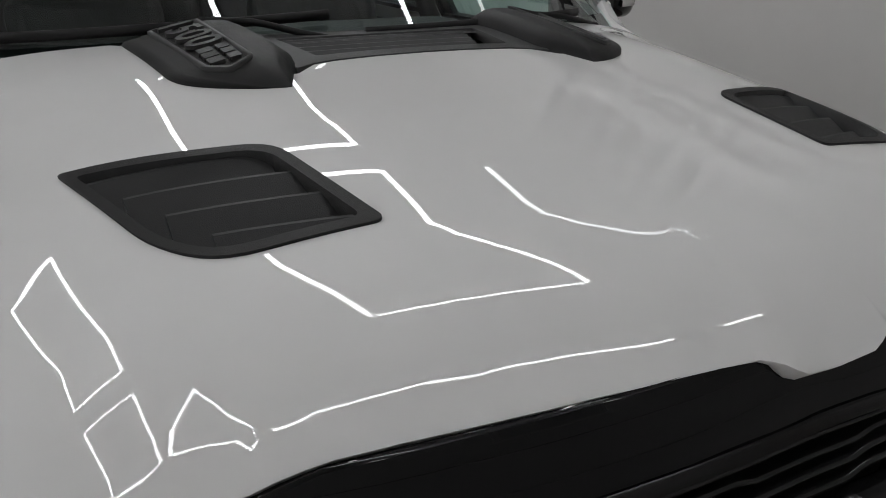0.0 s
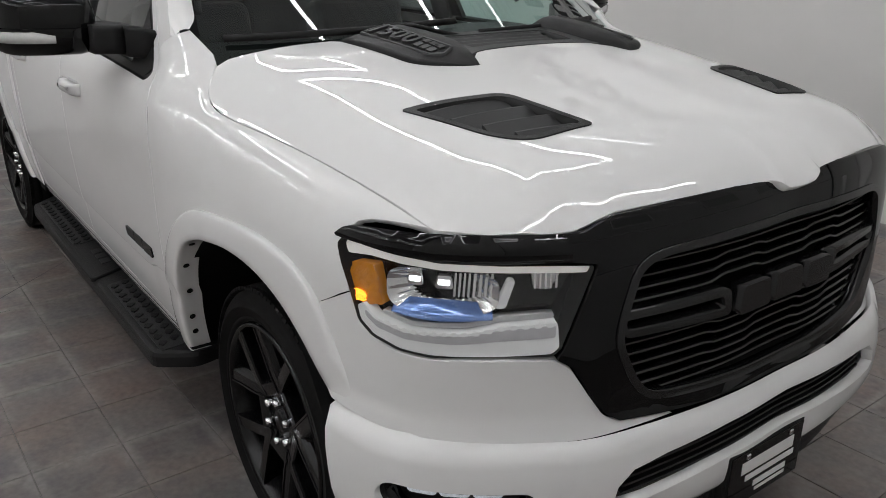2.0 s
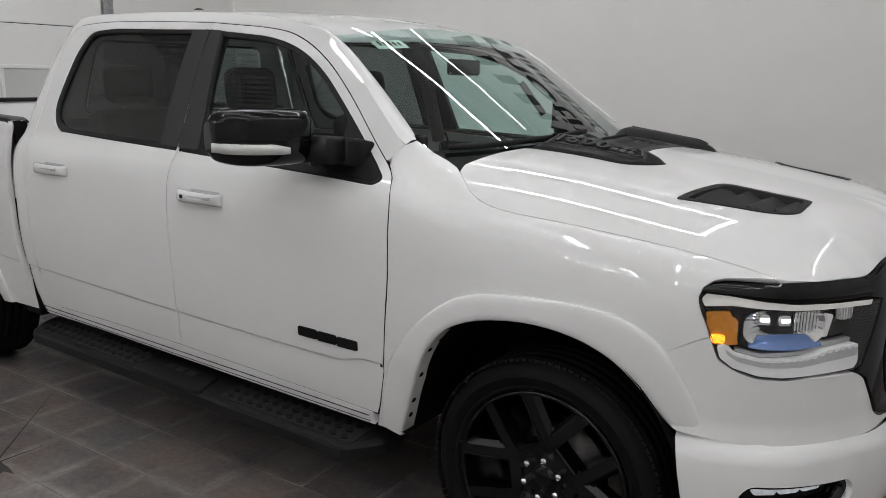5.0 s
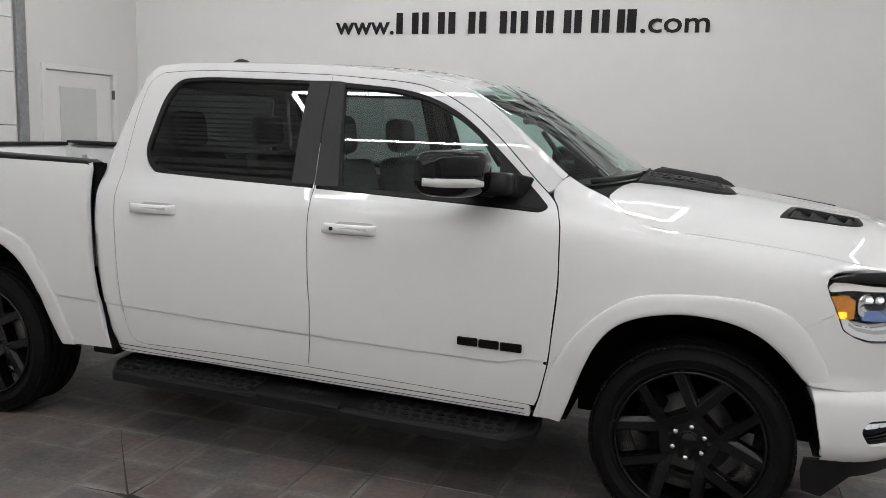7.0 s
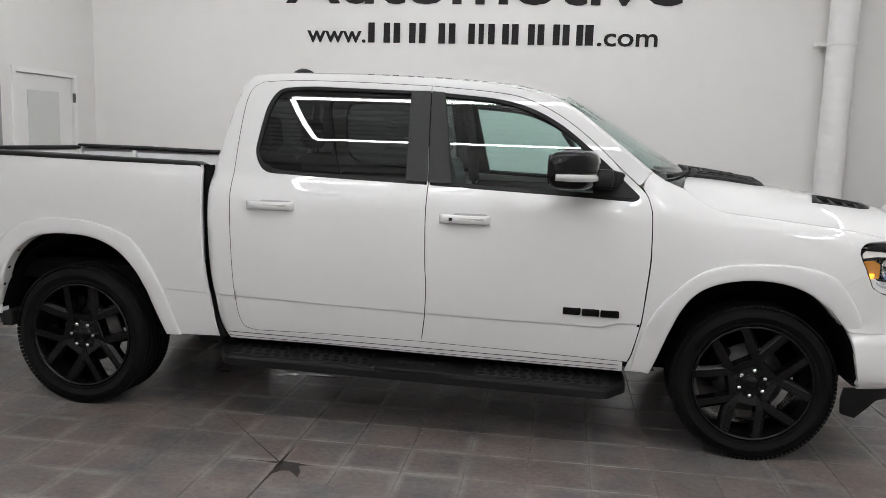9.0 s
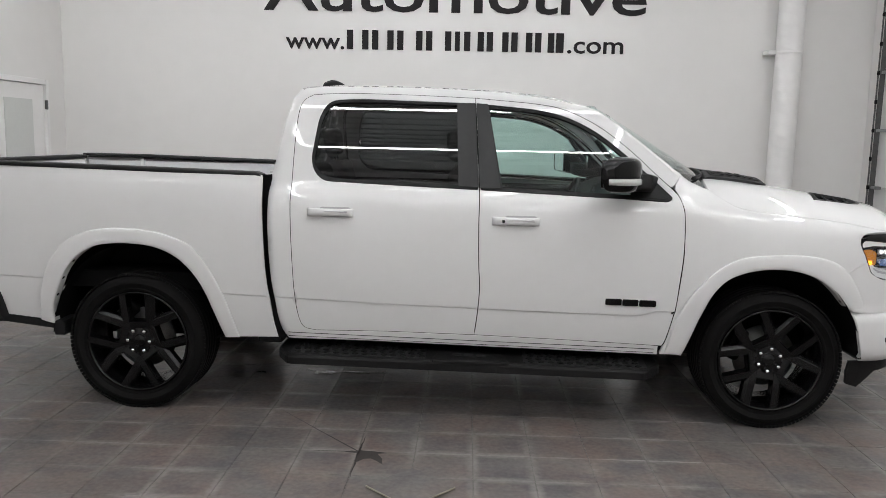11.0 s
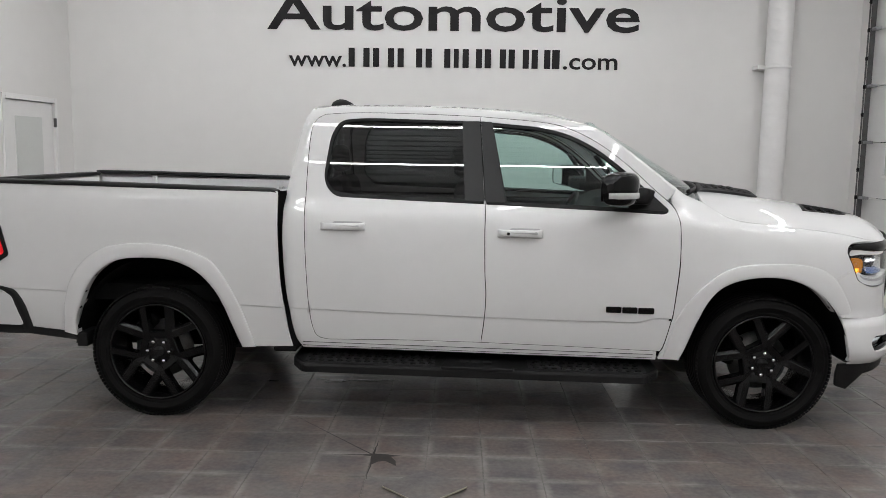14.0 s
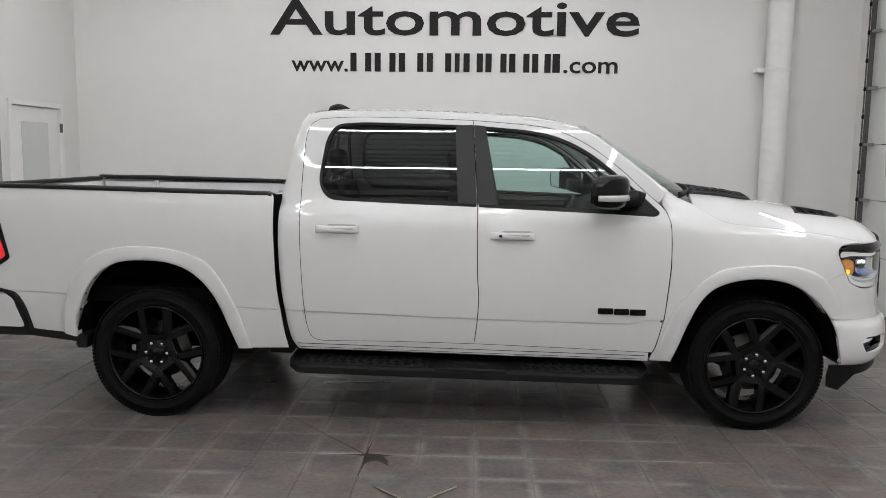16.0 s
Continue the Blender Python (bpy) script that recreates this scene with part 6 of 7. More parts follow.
def wiper(y0, y1, z0, z1, py):
    def on(y, z, d=0.018):
        x, yy, zz = windshield(y, z)
        return (x + d * 0.55, yy, zz + d * 0.85)
    blade = [on(y0 + (y1 - y0) * t, z0 + (z1 - z0) * t) for t in np.linspace(0, 1, 14)]
    w = part("wiper", sweep("wiper", blade, 0.0065, 6, flat=1.8), BLACK_PLASTIC, truck, "black windscreen wiper")
    ym, zm = y0 + (y1 - y0) * 0.62, z0 + (z1 - z0) * 0.62
    arm = [on(ym, zm, 0.03), on(ym * 0.7 + py * 0.3, zm * 0.8 + 1.40 * 0.2, 0.030), on(py * 0.6 + ym * 0.4, 1.40, 0.026), on(py, 1.386, 0.012)]
    part("arm", sweep("arm", spline(arm, 4), 0.0075, 6), BLACK_PLASTIC, w)
    q = boxed(-0.018, 0.018, -0.018, 0.018, -0.02, 0.012, 0.008)
    q.transform(Matrix.Translation(on(py, 1.384, 0.006)))
    part("pivot", q, BLACK_PLASTIC, w)


wiper(-0.80, -0.08, 1.408, 1.440, -0.02)
wiper(-0.02, 0.66, 1.404, 1.412, 0.70)


# ---- mirrors, handles, badges, steps, aerial ----
SILVER = mat("silver_lens", (0.50, 0.50, 0.49), 0.18, coat=1.0, var=0.1, scale=60)


def door_mirror(m, door):
    ys = [-1.056, -1.062, -1.075, -1.11, -1.20, -1.26, -1.29, -1.310, -1.325, -1.333, -1.337]

    def section(y, grow=0.0):
        """Front and rear limits and half height of the head at y; its outer end sweeps back."""
        xf = interp(-y, [1.056, 1.075, 1.11, 1.20, 1.27, 1.305, 1.335], [-0.875, -0.842, -0.832, -0.846, -0.880, -0.918, -0.990])
        h = interp(-y, [1.056, 1.062, 1.075, 1.11, 1.27, 1.305, 1.325, 1.335], [0.050, 0.072, 0.087, 0.093, 0.092, 0.087, 0.076, 0.052])
        return xf + grow, -1.020 - 0.21 * (-y - 1.07), h + grow

    def ring(y, n=28):
        xf, xr, h = section(y)
        cx, rx = (xf + xr) / 2, (xf - xr) / 2
        e = 0.52
        return [(cx + rx * math.copysign(abs(math.cos(a)) ** e, math.cos(a)), y, 1.450 + h * math.copysign(abs(math.sin(a)) ** (e if math.sin(a) > 0 else 0.72), math.sin(a))) for a in np.linspace(0, 2 * math.pi, n, endpoint=False)]
    mir = part("door_mirror", loft("door_mirror", [ring(y) for y in ys], closed=True, caps=True, mirror=m), BLACK_GLOSS, door, "gloss black door mirror with silver turn signal")
    for z0, z1, d, mt, name in ((1.398, 1.436, 0.004, SILVER, "turn_signal"), (1.440, 1.446, 0.0015, DARK, "cap_seam")):
        rows = []
        for y in np.linspace(-1.185 if name == "turn_signal" else -1.07, -1.328, 14):
            xf = section(y)[0]
            drop = 0.03 * max(0, (y + 1.24) / 0.045) if name == "turn_signal" else 0.0
            rows.append([(xf - 0.012, y, z1 - drop * 0.3), (xf + d, y, z1 - 0.004 - drop * 0.3), (xf + d, y, z0 + 0.004), (xf - 0.012, y, z0)])
        for x in (-0.990, -1.005, -1.022, -1.040):
            rows.append([(x, -1.322, z1), (x, -1.3365 - d * 0.5, z1 - 0.004), (x, -1.3365 - d * 0.5, z0 + 0.004), (x, -1.322, z0)])
        part(name, loft(name, rows, mirror=m), mt, mir, "clear silver turn signal" if name == "turn_signal" else "")
    shroud = []
    for x in (-0.990, -1.026):
        shroud.append([(x - 0.21 * (-yy - 1.07), yy, zz) for yy, zz in rounded([(-1.070, 1.374, 0.02), (-1.070, 1.526, 0.02), (-1.322, 1.522, 0.05), (-1.322, 1.380, 0.05)], 0.02, 4)])
    part("shroud", loft("shroud", shroud, closed=True, mirror=m), BLACK_GLOSS, mir)
    rows = [[(x - 0.21 * (-y - 1.07), y, z) for y, z in rounded([(-1.075, 1.377, 0.02), (-1.075, 1.523, 0.02), (-1.317, 1.519, 0.05), (-1.317, 1.383, 0.05)], 0.02, 4)] for x in (-1.019, -1.022)]
    part("mirror_glass", loft("mirror_glass", rows, closed=True, caps=True, mirror=m, smooth=False), CHROME, mir)

    def arm_ring(y, x0, x1, z0, z1):
        return [(x, y, z) for x, z in rounded([(x0, z0, 0.02), (x0, z1, 0.012), (x1, z1, 0.016), (x1, z0, 0.02)], 0.015, 3)]
    arm = [arm_ring(-1.09, -0.975, -0.772, 1.366, 1.452), arm_ring(-1.005, -0.965, -0.762, 1.362, 1.452)]
    part("arm", loft("arm", arm, closed=True, caps=True, mirror=m), BLACK_PLASTIC, mir)
    foot = [arm_ring(-1.003, -0.970, -0.752, 1.356, 1.450), arm_ring(-0.960, -0.955, -0.735, 1.350, 1.446), arm_ring(-0.925, -0.90, -0.700, 1.338, 1.436)]
    part("arm_foot", loft("arm_foot", foot, closed=True, caps=True, mirror=m), BLACK_PLASTIC, mir)
    base = rounded([(-0.845, 1.492, 0.006), (-0.640, 1.322, 0.03), (-0.668, 1.305, 0.02), (-0.848, 1.318, 0.006)], 0.02, 3)
    part("sail_panel", panel("sail_panel", base, cab_in, proud=0.010, thick=0.012, mirror=m), BLACK_PLASTIC, mir)


for k in (0, 1):
    door_mirror(bool(k), doors_f[k])


# Grey that puts the shade of the handle recesses into the colour.
SHADE = mat("handle_recess_shade", (0.42, 0.42, 0.42), 0.4, coat=0.8, var=0.02)


def door_handle(x0, x1, z0, z1, m, door, lock):
    """A pull handle over a flat grey sheet for the shade of its cup, with a lock button on the front door."""
    rows = []
    for t in np.linspace(0, 1, 17):
        x = x0 + (x1 - x0) * t
        mid = z1 + (z0 - z1) * t * 0 + ((z0 + z1) / 2 - z1)
        out = 0.030 * (1 - abs(2 * t - 1) ** 6) + 0.004
        if 0.30 < t < 0.86:
            out += 0.004
        hh = 0.0225 - (0.0015 if 0.28 < t < 0.90 else 0)
        zc = mid
        y = -cab_y(x, zc)
        ring = [(x, y + 0.004, zc - hh), (x, y - out * 0.7, zc - hh), (x, y - out, zc - hh * 0.6), (x, y - out, zc + hh * 0.6), (x, y - out * 0.7, zc + hh), (x, y + 0.004, zc + hh)]
        rows.append(ring)
    h = part("handle", loft("handle", rows, closed=True, caps=True, mirror=m), PAINT, door, "white painted pull handle")
    cup = rounded([(x0 + 0.07, z0 - 0.004), (x1 - 0.012, z0 - 0.004), (x1 - 0.012, z1 + 0.006), (x0 + 0.07, z1 + 0.006)], 0.018, 4)
    # Flat grey strip standing for the shaded hollow of the grip.
    grip = []
    for t in np.linspace(0, 1, 12):
        x = x0 + 0.095 + t * (x1 - x0 - 0.125)
        zc = (z0 + z1) / 2
        y = -cab_y(x, zc) - 0.0375
        e = 0.004 * math.sin(math.pi * t) ** 0.5
        grip.append([(x, y, zc - 0.001), (x, y - 0.0006, zc + 0.004), (x, y - 0.0006, zc + 0.004 + e), (x, y + 0.004, zc + 0.010 + e)])
    part("grip_recess", loft("grip_recess", grip, mirror=m), SHADE, h)
    part("cup", panel("cup", cup, cab, proud=0.0012, thick=0.0, rim=False, mirror=m), SHADE, h)
    if lock:
        q = boxed(-0.008, 0.008, -0.004, 0.004, -0.008, 0.008, 0.003)
        y = -cab_y(x0 + 0.06, (z0 + z1) / 2) - 0.034
        q.transform(Matrix.Translation((x0 + 0.062, -y if m else y, (z0 + z1) / 2)))
        part("lock_button", q, BLACK_GLOSS, h)


for k in (0, 1):
    door_handle(-2.661, -2.400, 1.174, 1.219, bool(k), doors_r[k], False)
    door_handle(-1.622, -1.360, 1.150, 1.197, bool(k), doors_f[k], True)
    for a, b in ((-0.975, -0.885), (-0.880, -0.792), (-0.787, -0.694)):
        dz = -0.02 * (a + 0.975)
        q = rounded([(a, 0.716 + dz), (b, 0.716 + dz), (b, 0.752 + dz), (a, 0.752 + dz)], 0.006, 2)
        part("door_badge", panel("door_badge", q, cab, proud=0.006, thick=0.008, step=0.03, mirror=bool(k)), BLACK_GLOSS, doors_f[k], "plain black badge block")


def running_board(m):
    sgn = 1 if m else -1
    top = rounded([(-2.85, -0.94), (-2.77, -1.06), (-0.735, -1.06), (-0.63, -0.94), (-0.64, -0.76), (-2.84, -0.76)], 0.03, 3)

    def lay(u, v, w):
        z = 0.322 + w + (v + 1.06) * 0.09 - (u + 2.79) * 0.012
        return (u, v if not m else -v, z)
    b = part("running_board", prism(top, 0.056, lay, 0.018), BLACK_PLASTIC, truck, "black ribbed running board step")
    for p0, p1 in ((-2.76, -1.98), (-1.42, -0.72)):
        q = rounded([(p0, -1.03), (p1, -1.03), (p1, -0.84), (p0, -0.84)], 0.02, 3)
        part("tread_mat", prism(q, 0.004, lambda u, v, w: lay(u, v, w + 0.055), 0), GREY_PLASTIC, b)
        n = int((p1 - p0) / 0.055)
        for i in range(n):
            for j in range(4):
                u0, v0 = p0 + 0.012 + i * 0.055 + (0.0 if j % 2 else 0.012), -1.026 + j * 0.046
                q = rounded([(u0, v0 + 0.012), (u0 + 0.02, v0), (u0 + 0.042, v0 + 0.012), (u0 + 0.02, v0 + 0.036)], 0.004, 1)
                part("tread_lug", prism(q, 0.006, lambda u, v, w: lay(u, v, w + 0.058)), BLACK_PLASTIC, b)
    pad = rounded([(-1.95, -1.068), (-1.50, -1.068), (-1.55, -0.90), (-1.90, -0.90)], 0.03, 4)
    part("step_pad", prism(pad, 0.016, lambda u, v, w: lay(u, v, w + 0.050), 0.006), BLACK_PLASTIC, b)
    for k in range(3):
        q = rounded([(-1.83 + k * 0.07, -0.99), (-1.775 + k * 0.07, -0.99), (-1.775 + k * 0.07, -0.95), (-1.83 + k * 0.07, -0.95)], 0.004, 1)
        part("pad_block", prism(q, 0.003, lambda u, v, w: lay(u, v, w + 0.066)), GREY_PLASTIC, b)
    for x in (-2.5, -1.7, -0.9):
        part("step_bracket", boxed(x - 0.03, x + 0.03, min(sgn * 0.5, sgn * 0.85), max(sgn * 0.5, sgn * 0.85), 0.31, 0.40, 0.01), DARK, truck)


running_board(False)
running_board(True)


def sill(m):
    """Two fine dark strips along the sill under the doors, standing for the shade in its grooves."""
    for z, h in ((0.488, 0.0025), (0.466, 0.002)):
        rows = []
        for x in np.linspace(-2.78, -0.68, 20):
            zz = z - 0.0145 * (x + 2.8)
            rows.append([(x, -cab_y(x, zz + e) - d, zz + e) for e, d in ((h, -0.002), (h * 0.6, 0.0012), (-h * 0.6, 0.0012), (-h, -0.002))])
        part("sill_groove", loft("sill_groove", rows, mirror=m), DARK, truck)


sill(False)
sill(True)


# Dark filler standing for the shade in the gap between cab and bed.
def gap_strip(m):
    rows = []
    for x, z in spline([(-2.912, 1.395), (-2.912, 1.13), (-2.900, 0.86), (-2.878, 0.69), (-2.857, 0.55), (-2.825, 0.452)], 5):
        rows.append([(x - 0.030, -0.925, z), (x - 0.014, -0.972, z), (x + 0.018, -0.974, z), (x + 0.030, -0.925, z)])
    part("bed_gap_seal", loft("bed_gap_seal", rows, mirror=m), DARK, truck)
    part("bed_gap_seal", boxed(-2.96, -2.82, 0.55 if m else -0.975, 0.975 if m else -0.55, 0.42, 0.452, 0.01), DARK, truck)


gap_strip(False)
gap_strip(True)


def aerial():
    rows = []
    for t in np.linspace(0, 1, 9):
        x = -2.79 + 0.195 * t
        h = 0.072 * (1 - max(0, (t - 0.35) / 0.65) ** 1.7) * min(1, t / 0.06 + 0.45)
        w = 0.030 * math.sin(math.pi * min(max(t, 0.08), 0.96)) ** 0.5
        z = roof(x, 0.0)[2] - 0.004
        rows.append([(x, -w, z), (x, -w * 0.55, z + h * 0.7), (x, -w * 0.15, z + h), (x, w * 0.15, z + h), (x, w * 0.55, z + h * 0.7), (x, w, z)])
    part("aerial", loft("aerial", rows, caps=True, closed=True), BLACK_PLASTIC, truck, "black shark-fin roof aerial")


aerial()


def arch_holes():
    """Dark round plugs in the white flange that is turned in at each wheel arch."""
    disc = lathe("plug", [(0.0, 0.0035), (0.0075, 0.0035), (0.0095, 0.002), (0.0095, -0.002)], 14)
    disc.materials.append(DARK)
    for arch, f, cx in ((F_ARCH, fender_y, -0.03), (R_ARCH, bed_y, -3.67)):
        pts = np.array(arch)
        for z in (0.50, 0.565, 0.665, 0.77, 0.87):
            for side in (-1, 1):
                cand = pts[(pts[:, 0] - cx) * side > 0.15]
                k = int(np.argmin(np.abs(cand[:, 1] - z)))
                x, zz = cand[k]
                if abs(zz - z) > 0.06:
                    continue
                inward = Vector((cx - x, 0, 0.405 - zz)).normalized()
                for m in (-1, 1):
                    q = inward.to_track_quat("Y", "Z").to_matrix().to_4x4()
                    ob = part("plug", disc, DARK, truck)
                    ob.matrix_basis = Matrix.Translation(tucked((x, m * (f(x, zz) - 0.012), zz))) @ q


arch_holes()


# ---- cab interior ----
def seat(x, y, w):
    s = new("seat")
    s.parent = truck
    s.location = (x, y, 0)
    tagged(s, "dark leather front or rear seat")
    part("cushion", boxed(-0.25, 0.27, -w / 2, w / 2, 0.72, 0.90, 0.06, 4), CLOTH, s)
    b = boxed(-0.08, 0.08, -w / 2, w / 2, 0.0, 0.62, 0.06, 4)
    b.transform(Matrix.Translation((-0.24, 0, 0.84)) @ Matrix.Rotation(-0.22, 4, "Y"))
    part("backrest", b, CLOTH, s)
    h = boxed(-0.055, 0.055, -0.135, 0.135, 0.0, 0.20, 0.05, 4)
    h.transform(Matrix.Translation((-0.385, 0, 1.475)) @ Matrix.Rotation(-0.12, 4, "Y"))
    part("headrest", h, CLOTH, s)
    for d in (-0.05, 0.05):
        part("headrest_post", sweep("headrest_post", [(-0.37, d, 1.42), (-0.382, d, 1.50)], 0.006), CHROME, s)


for y in (-0.42, 0.42):
    seat(-1.45, y, 0.52)
    seat(-2.38, y, 0.50)
part("centre_console", boxed(-1.75, -0.95, -0.13, 0.13, 0.5, 0.98, 0.04), INNER, truck)
dash = [[(x, y, z) for y in np.linspace(-0.88, 0.88, 9)] for x, z in ((-0.93, 0.70), (-0.98, 1.10), (-0.96, 1.24), (-0.88, 1.285), (-0.60, 1.345), (-0.40, 1.375))]
part("dashboard", loft("dashboard", [[(x - 0.20 * (y / 0.9) ** 2 * (0.3 if k < 4 else 1), y, z) for x, y, z in r] for k, r in enumerate(dash)]), INNER, truck)
part("screen", boxed(-1.0, -0.975, -0.13, 0.13, 0.98, 1.24, 0.01), BLACK_GLOSS, truck)
wheel_ring = [(-1.06 + 0.185 * math.sin(a) * 0.42, 0.42 + 0.185 * math.cos(a), 1.18 + 0.185 * math.sin(a) * 0.9) for a in np.linspace(0, 2 * math.pi, 33)]
sw = part("steering_wheel", sweep("steering_wheel", wheel_ring, 0.016, 8), CLOTH, truck, "dark leather steering wheel")
part("hub", boxed(-1.075, -1.03, 0.34, 0.50, 1.13, 1.23, 0.02), INNER, sw)
part("column", sweep("column", [(-1.04, 0.42, 1.17), (-0.85, 0.42, 1.10)], 0.035), INNER, sw)
for s in (-1, 1):
    part("door_lining", boxed(-2.70, -1.75, min(s * 0.86, s * 0.90), max(s * 0.86, s * 0.90), 0.52, 1.30, 0.03), INNER, truck)
    part("door_lining", boxed(-1.66, -0.66, min(s * 0.86, s * 0.90), max(s * 0.86, s * 0.90), 0.52, 1.28, 0.03), INNER, truck)
    part("pillar_lining", sweep("pillar_lining", [(-1.68, s * 0.90, 1.28), (-1.70, s * 0.80, 1.60), (-1.73, s * 0.685, 1.83)], 0.04), INNER, truck)
    gr = [(-0.90, s * 0.72, 1.47), (-0.96, s * 0.70, 1.55), (-1.02, s * 0.685, 1.63)]
    part("grab_handle", sweep("grab_handle", gr, 0.016), INNER, truck)
part("headliner", loft("headliner", [[(x, y, roof(x, y)[2] - 0.04) for y in np.linspace(-0.66, 0.66, 9)] for x in (-1.08, -1.4, -1.9, -2.4, -2.78)][::-1]), mat("grey_headliner", (0.18, 0.18, 0.18), 0.9, var=0.1), truck)
part("cab_rear_lining", boxed(-2.81, -2.78, -0.85, 0.85, 0.5, 1.40), INNER, truck)
part("rear_view_mirror", boxed(-0.955, -0.925, -0.12, 0.12, 1.66, 1.73, 0.012), BLACK_GLOSS, truck)
st = [(-0.62, 1.755), (-0.46, 1.765), (-0.46, 1.795), (-0.62, 1.785)]
sticker = part("windscreen_sticker", panel("windscreen_sticker", rounded(st, 0.002, 1), windshield, proud=-0.003, step=0.05, rim=False), mat("pale_paper", (0.62, 0.72, 0.62), 0.7, var=0.05), truck, "pale green paper stock label")
for k in range(5):
    a = -0.60 + k * 0.024
    part("ink_bar", panel("ink_bar", [(a, 1.765 + k * 0.001), (a + 0.012, 1.765 + k * 0.001), (a + 0.012, 1.782), (a, 1.782)], windshield, proud=0.0015, step=0.05, rim=False), SIGN, sticker)


# ---- marks on the floor ----
CRACK = mat("floor_crack", (0.026, 0.021, 0.019), 0.8, var=0.3, scale=20)
PALE_EDGE = mat("bare_tile_edge", (0.34, 0.31, 0.25), 0.8, var=0.15, scale=20, bump=0.2)


def floor_cracks():
    """A star-shaped break with long cracks running from it."""
    rng = random.Random(5)
    bm = bmesh.new()
    cx, cy = -2.280, -1.525
    for ang, length, wide in ((133, 0.82, 0.0065), (90, 0.22, 0.010), (180, 0.25, 0.009), (270, 0.32, 0.010), (0, 0.155, 0.012), (-46, 0.205, 0.012)):
        a = math.radians(ang)
        left, right = [], []
        for k in range(7):
            t = k / 6
            w = wide * 0.62 * (1 - t) + 0.0008
            j = rng.uniform(-0.003, 0.003) * (k > 0)
            x, y = cx + math.cos(a) * length * t - math.sin(a) * j, cy + math.sin(a) * length * t + math.cos(a) * j
            left.append(bm.verts.new((x - math.sin(a) * w, y + math.cos(a) * w, 0.0016)))
            right.append(bm.verts.new((x + math.sin(a) * w, y - math.cos(a) * w, 0.0016)))
        for k in range(6):
            bm.faces.new((right[k], right[k + 1], left[k + 1], left[k]))
    # where the glaze has broken out between the arms
    for patch in (((-0.010, 0.028), (0.03, 0.020), (0.075, 0.018), (0.150, 0.001), (0.095, -0.014), (0.125, -0.070), (0.135, -0.142), (0.075, -0.075), (0.035, -0.085), (-0.002, -0.135), (-0.012, -0.03)), ((-0.085, 0.003), (-0.04, 0.016), (-0.011, 0.012), (-0.013, -0.014), (-0.05, -0.008))):
        bm.faces.new([bm.verts.new((cx + u, cy + v, 0.0012)) for u, v in reversed(patch)])
    ob = part("floor_crack", bm, CRACK, None)
    tagged(ob, "dark star-shaped crack in the floor tiles", "floor crack", kind="structure")


floor_cracks()


def loose_tile():
    t = thing("loose_tile", "grey floor tile lying loose and skewed with bare pale edges", "tile", at=pose(-1.980, -1.932, 0.0060, 0, 0, 47.5))
    part("face", boxed(-0.146, 0.146, -0.146, 0.146, 0.0072, 0.0095, 0.001, 1), TILE, t)
    part("edge", boxed(-0.1485, 0.1485, -0.1485, 0.1485, 0.0, 0.0072, 0.001, 1), PALE_EDGE, t, "bare pale ceramic edge")


loose_tile()


def puddle(x, y, rx, ry, seed):
    rng = random.Random(seed)
    bm = bmesh.new()
    ring = []
    for k in range(28):
        a = k * 2 * math.pi / 28
        q = 1 + rng.uniform(-0.28, 0.28)
        ring.append(bm.verts.new((x + rx * q * math.cos(a), y + ry * q * math.sin(a), 0.0018)))
    c = bm.verts.new((x, y, 0.0034))
    for k in range(28):
        bm.faces.new((ring[k], ring[(k + 1) % 28], c))
    ob = part("puddle", bm, WET, None)
    tagged(ob, "small glossy patch of spilled water on the floor tiles", "puddle", "water spots")


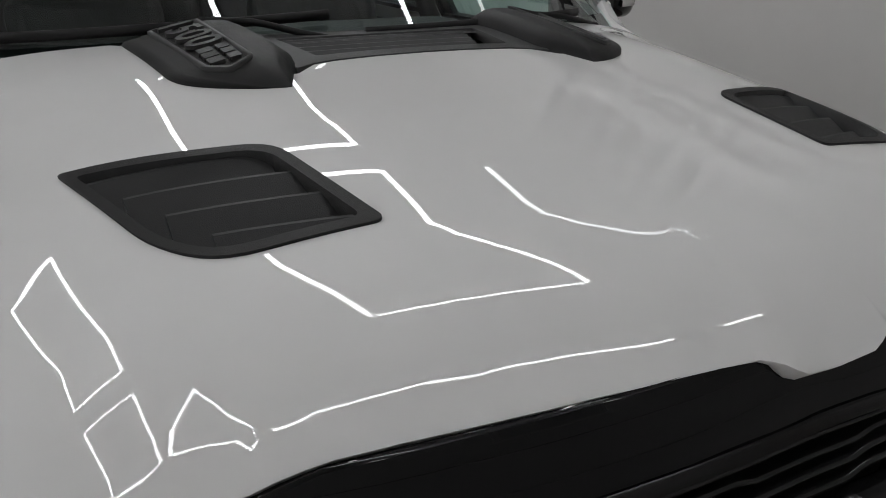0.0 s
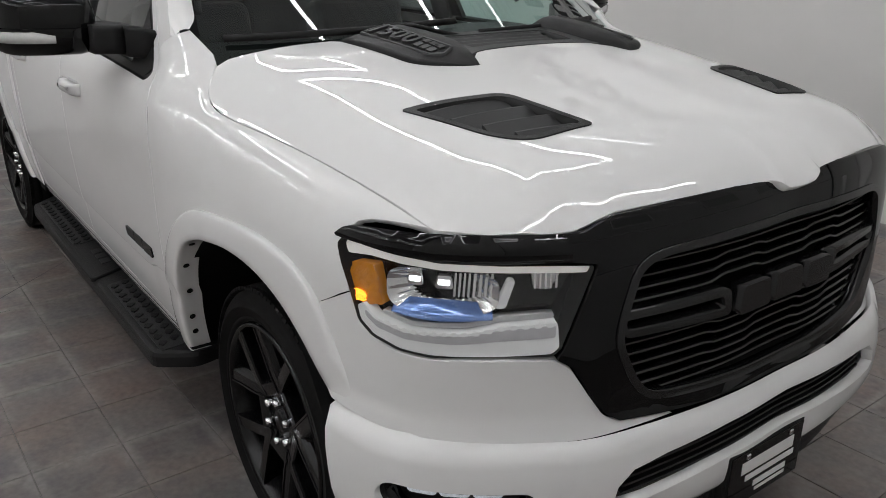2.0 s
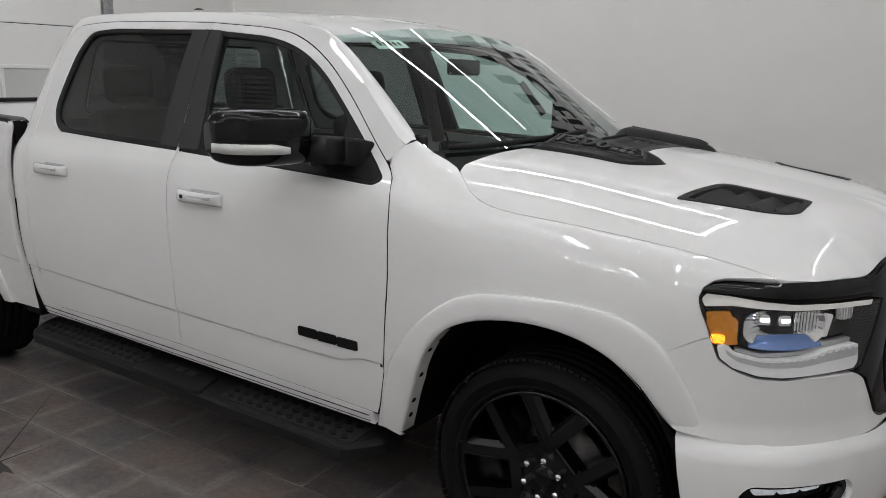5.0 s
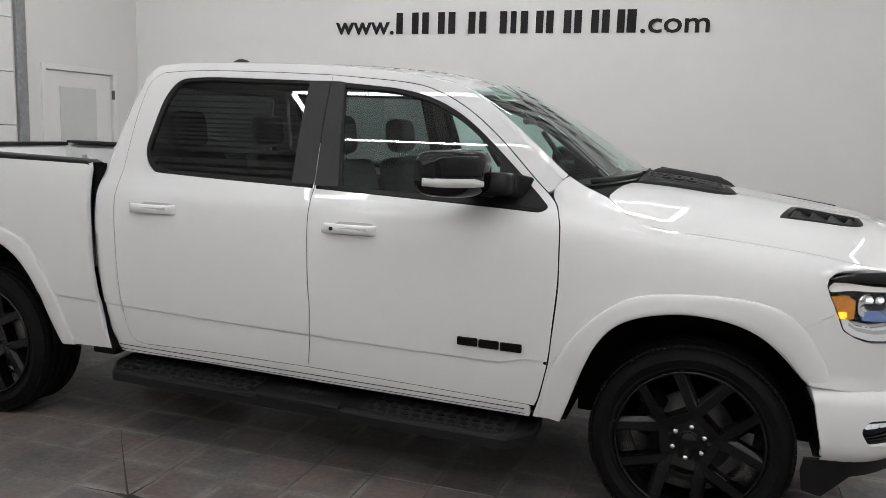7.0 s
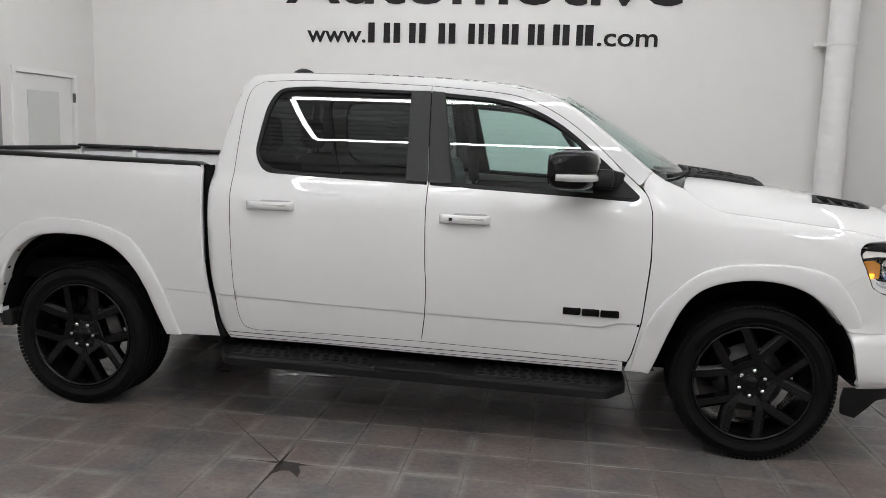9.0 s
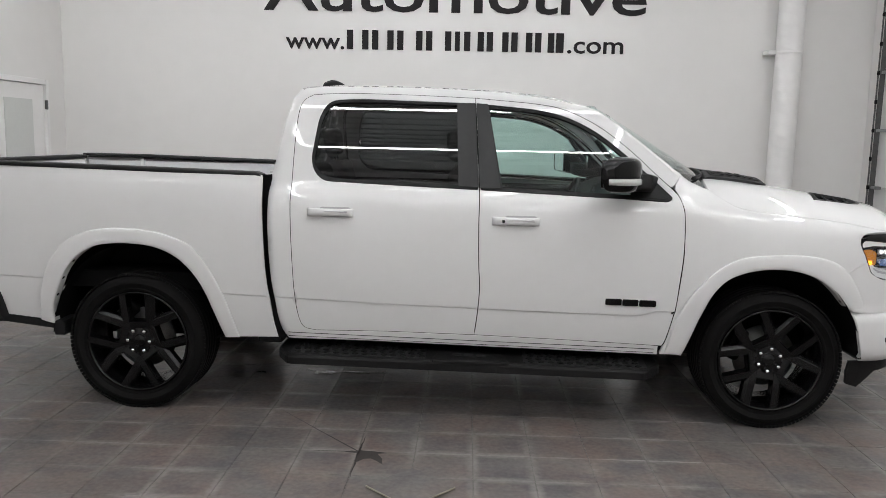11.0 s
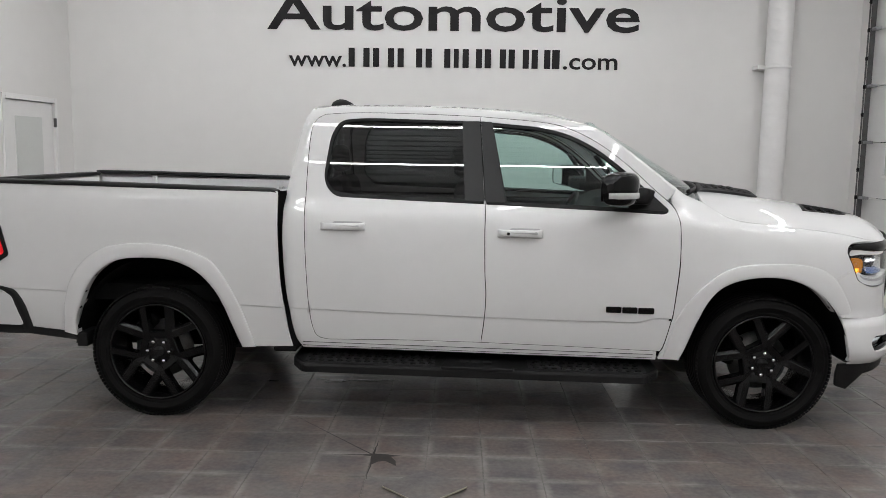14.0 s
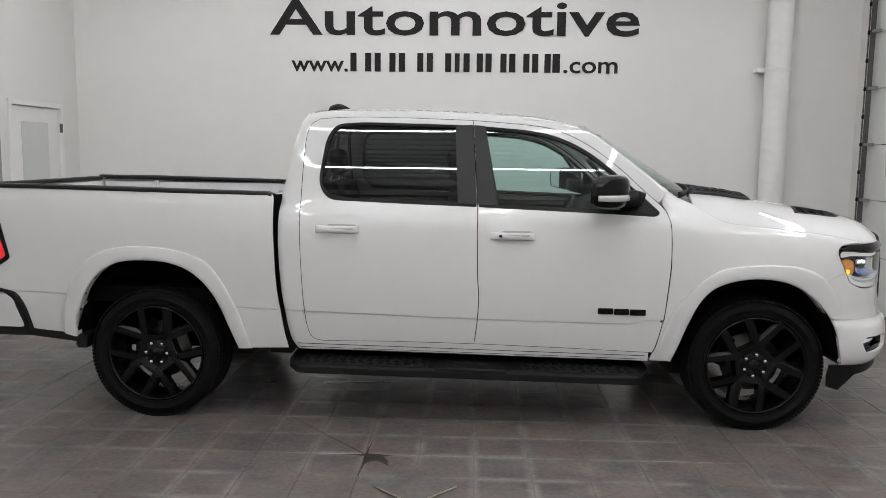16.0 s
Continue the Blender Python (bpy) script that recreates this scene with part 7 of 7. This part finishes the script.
WET = mat("spilled_water", (0.11, 0.10, 0.095), 0.04, var=0.2, scale=12, bump=0.5, bscale=40, spec=0.8)
for x, y, rx, ry, seed in ((-2.717, -0.17, 0.085, 0.05, 1), (-2.52, -0.14, 0.11, 0.025, 2), (-2.34, -0.12, 0.07, 0.016, 3), (-3.154, -0.20, 0.045, 0.02, 4), (-2.83, -0.12, 0.04, 0.014, 6)):
    puddle(x, y, rx, ry, seed)


# ---- floor tiles ----
def tiles():
    p, g = 0.2985, 0.003
    ang = math.radians(0.8)
    ca, sa = math.cos(ang), math.sin(ang)
    ox, oy = -1.992, -1.505
    me = bpy.data.meshes.new("tile")
    bm = boxed(g / 2, p - g / 2, g / 2, p - g / 2, -0.008, 0.0, 0.0015, 1)
    bm.to_mesh(me)
    bm.free()
    me.materials.append(TILE)
    near, far = [], []
    for i in range(-20, 20):
        for j in range(-30, 20):
            cx, cy = ox + p * i * ca - p * j * sa, oy + p * i * sa + p * j * ca
            if not (LEFT_X - 0.1 < cx < RIGHT_X - 0.2 and BACK_Y < cy < WALL_Y - 0.28):
                continue
            (near if -4.6 < cx < 0.9 and -2.5 < cy < -0.45 else far).append((cx, cy))
    near.sort(key=lambda c: c[1])
    far += near[300:]
    for x, y in near[:300]:
        ob = new("tile", me)
        ob.parent = FLOOR
        ob.matrix_basis = pose(x, y, random.uniform(-0.0006, 0.0006), 0, 0, 0.8)
    verts, faces = [], []
    for x, y in far:
        k = len(verts)
        z = random.uniform(-0.0006, 0.0006)
        for u, v, w in ((g, g, z), (p - g, g, z), (p - g, p - g, z), (g, p - g, z)):
            verts.append((x + u * ca - v * sa, y + u * sa + v * ca, w))
        for u, v in ((g / 2, g / 2), (p - g / 2, g / 2), (p - g / 2, p - g / 2), (g / 2, p - g / 2)):
            verts.append((x + u * ca - v * sa, y + u * sa + v * ca, -0.004))
        faces.append((k, k + 1, k + 2, k + 3))
        for q in range(4):
            r = (q + 1) % 4
            faces.append((k + q, k + 4 + q, k + 4 + r, k + r))
    ob = part("floor_tiles", mesh_of("floor_tiles", verts, faces, smooth=False), TILE, FLOOR)
    tagged(ob, kind="stuff")


tiles()
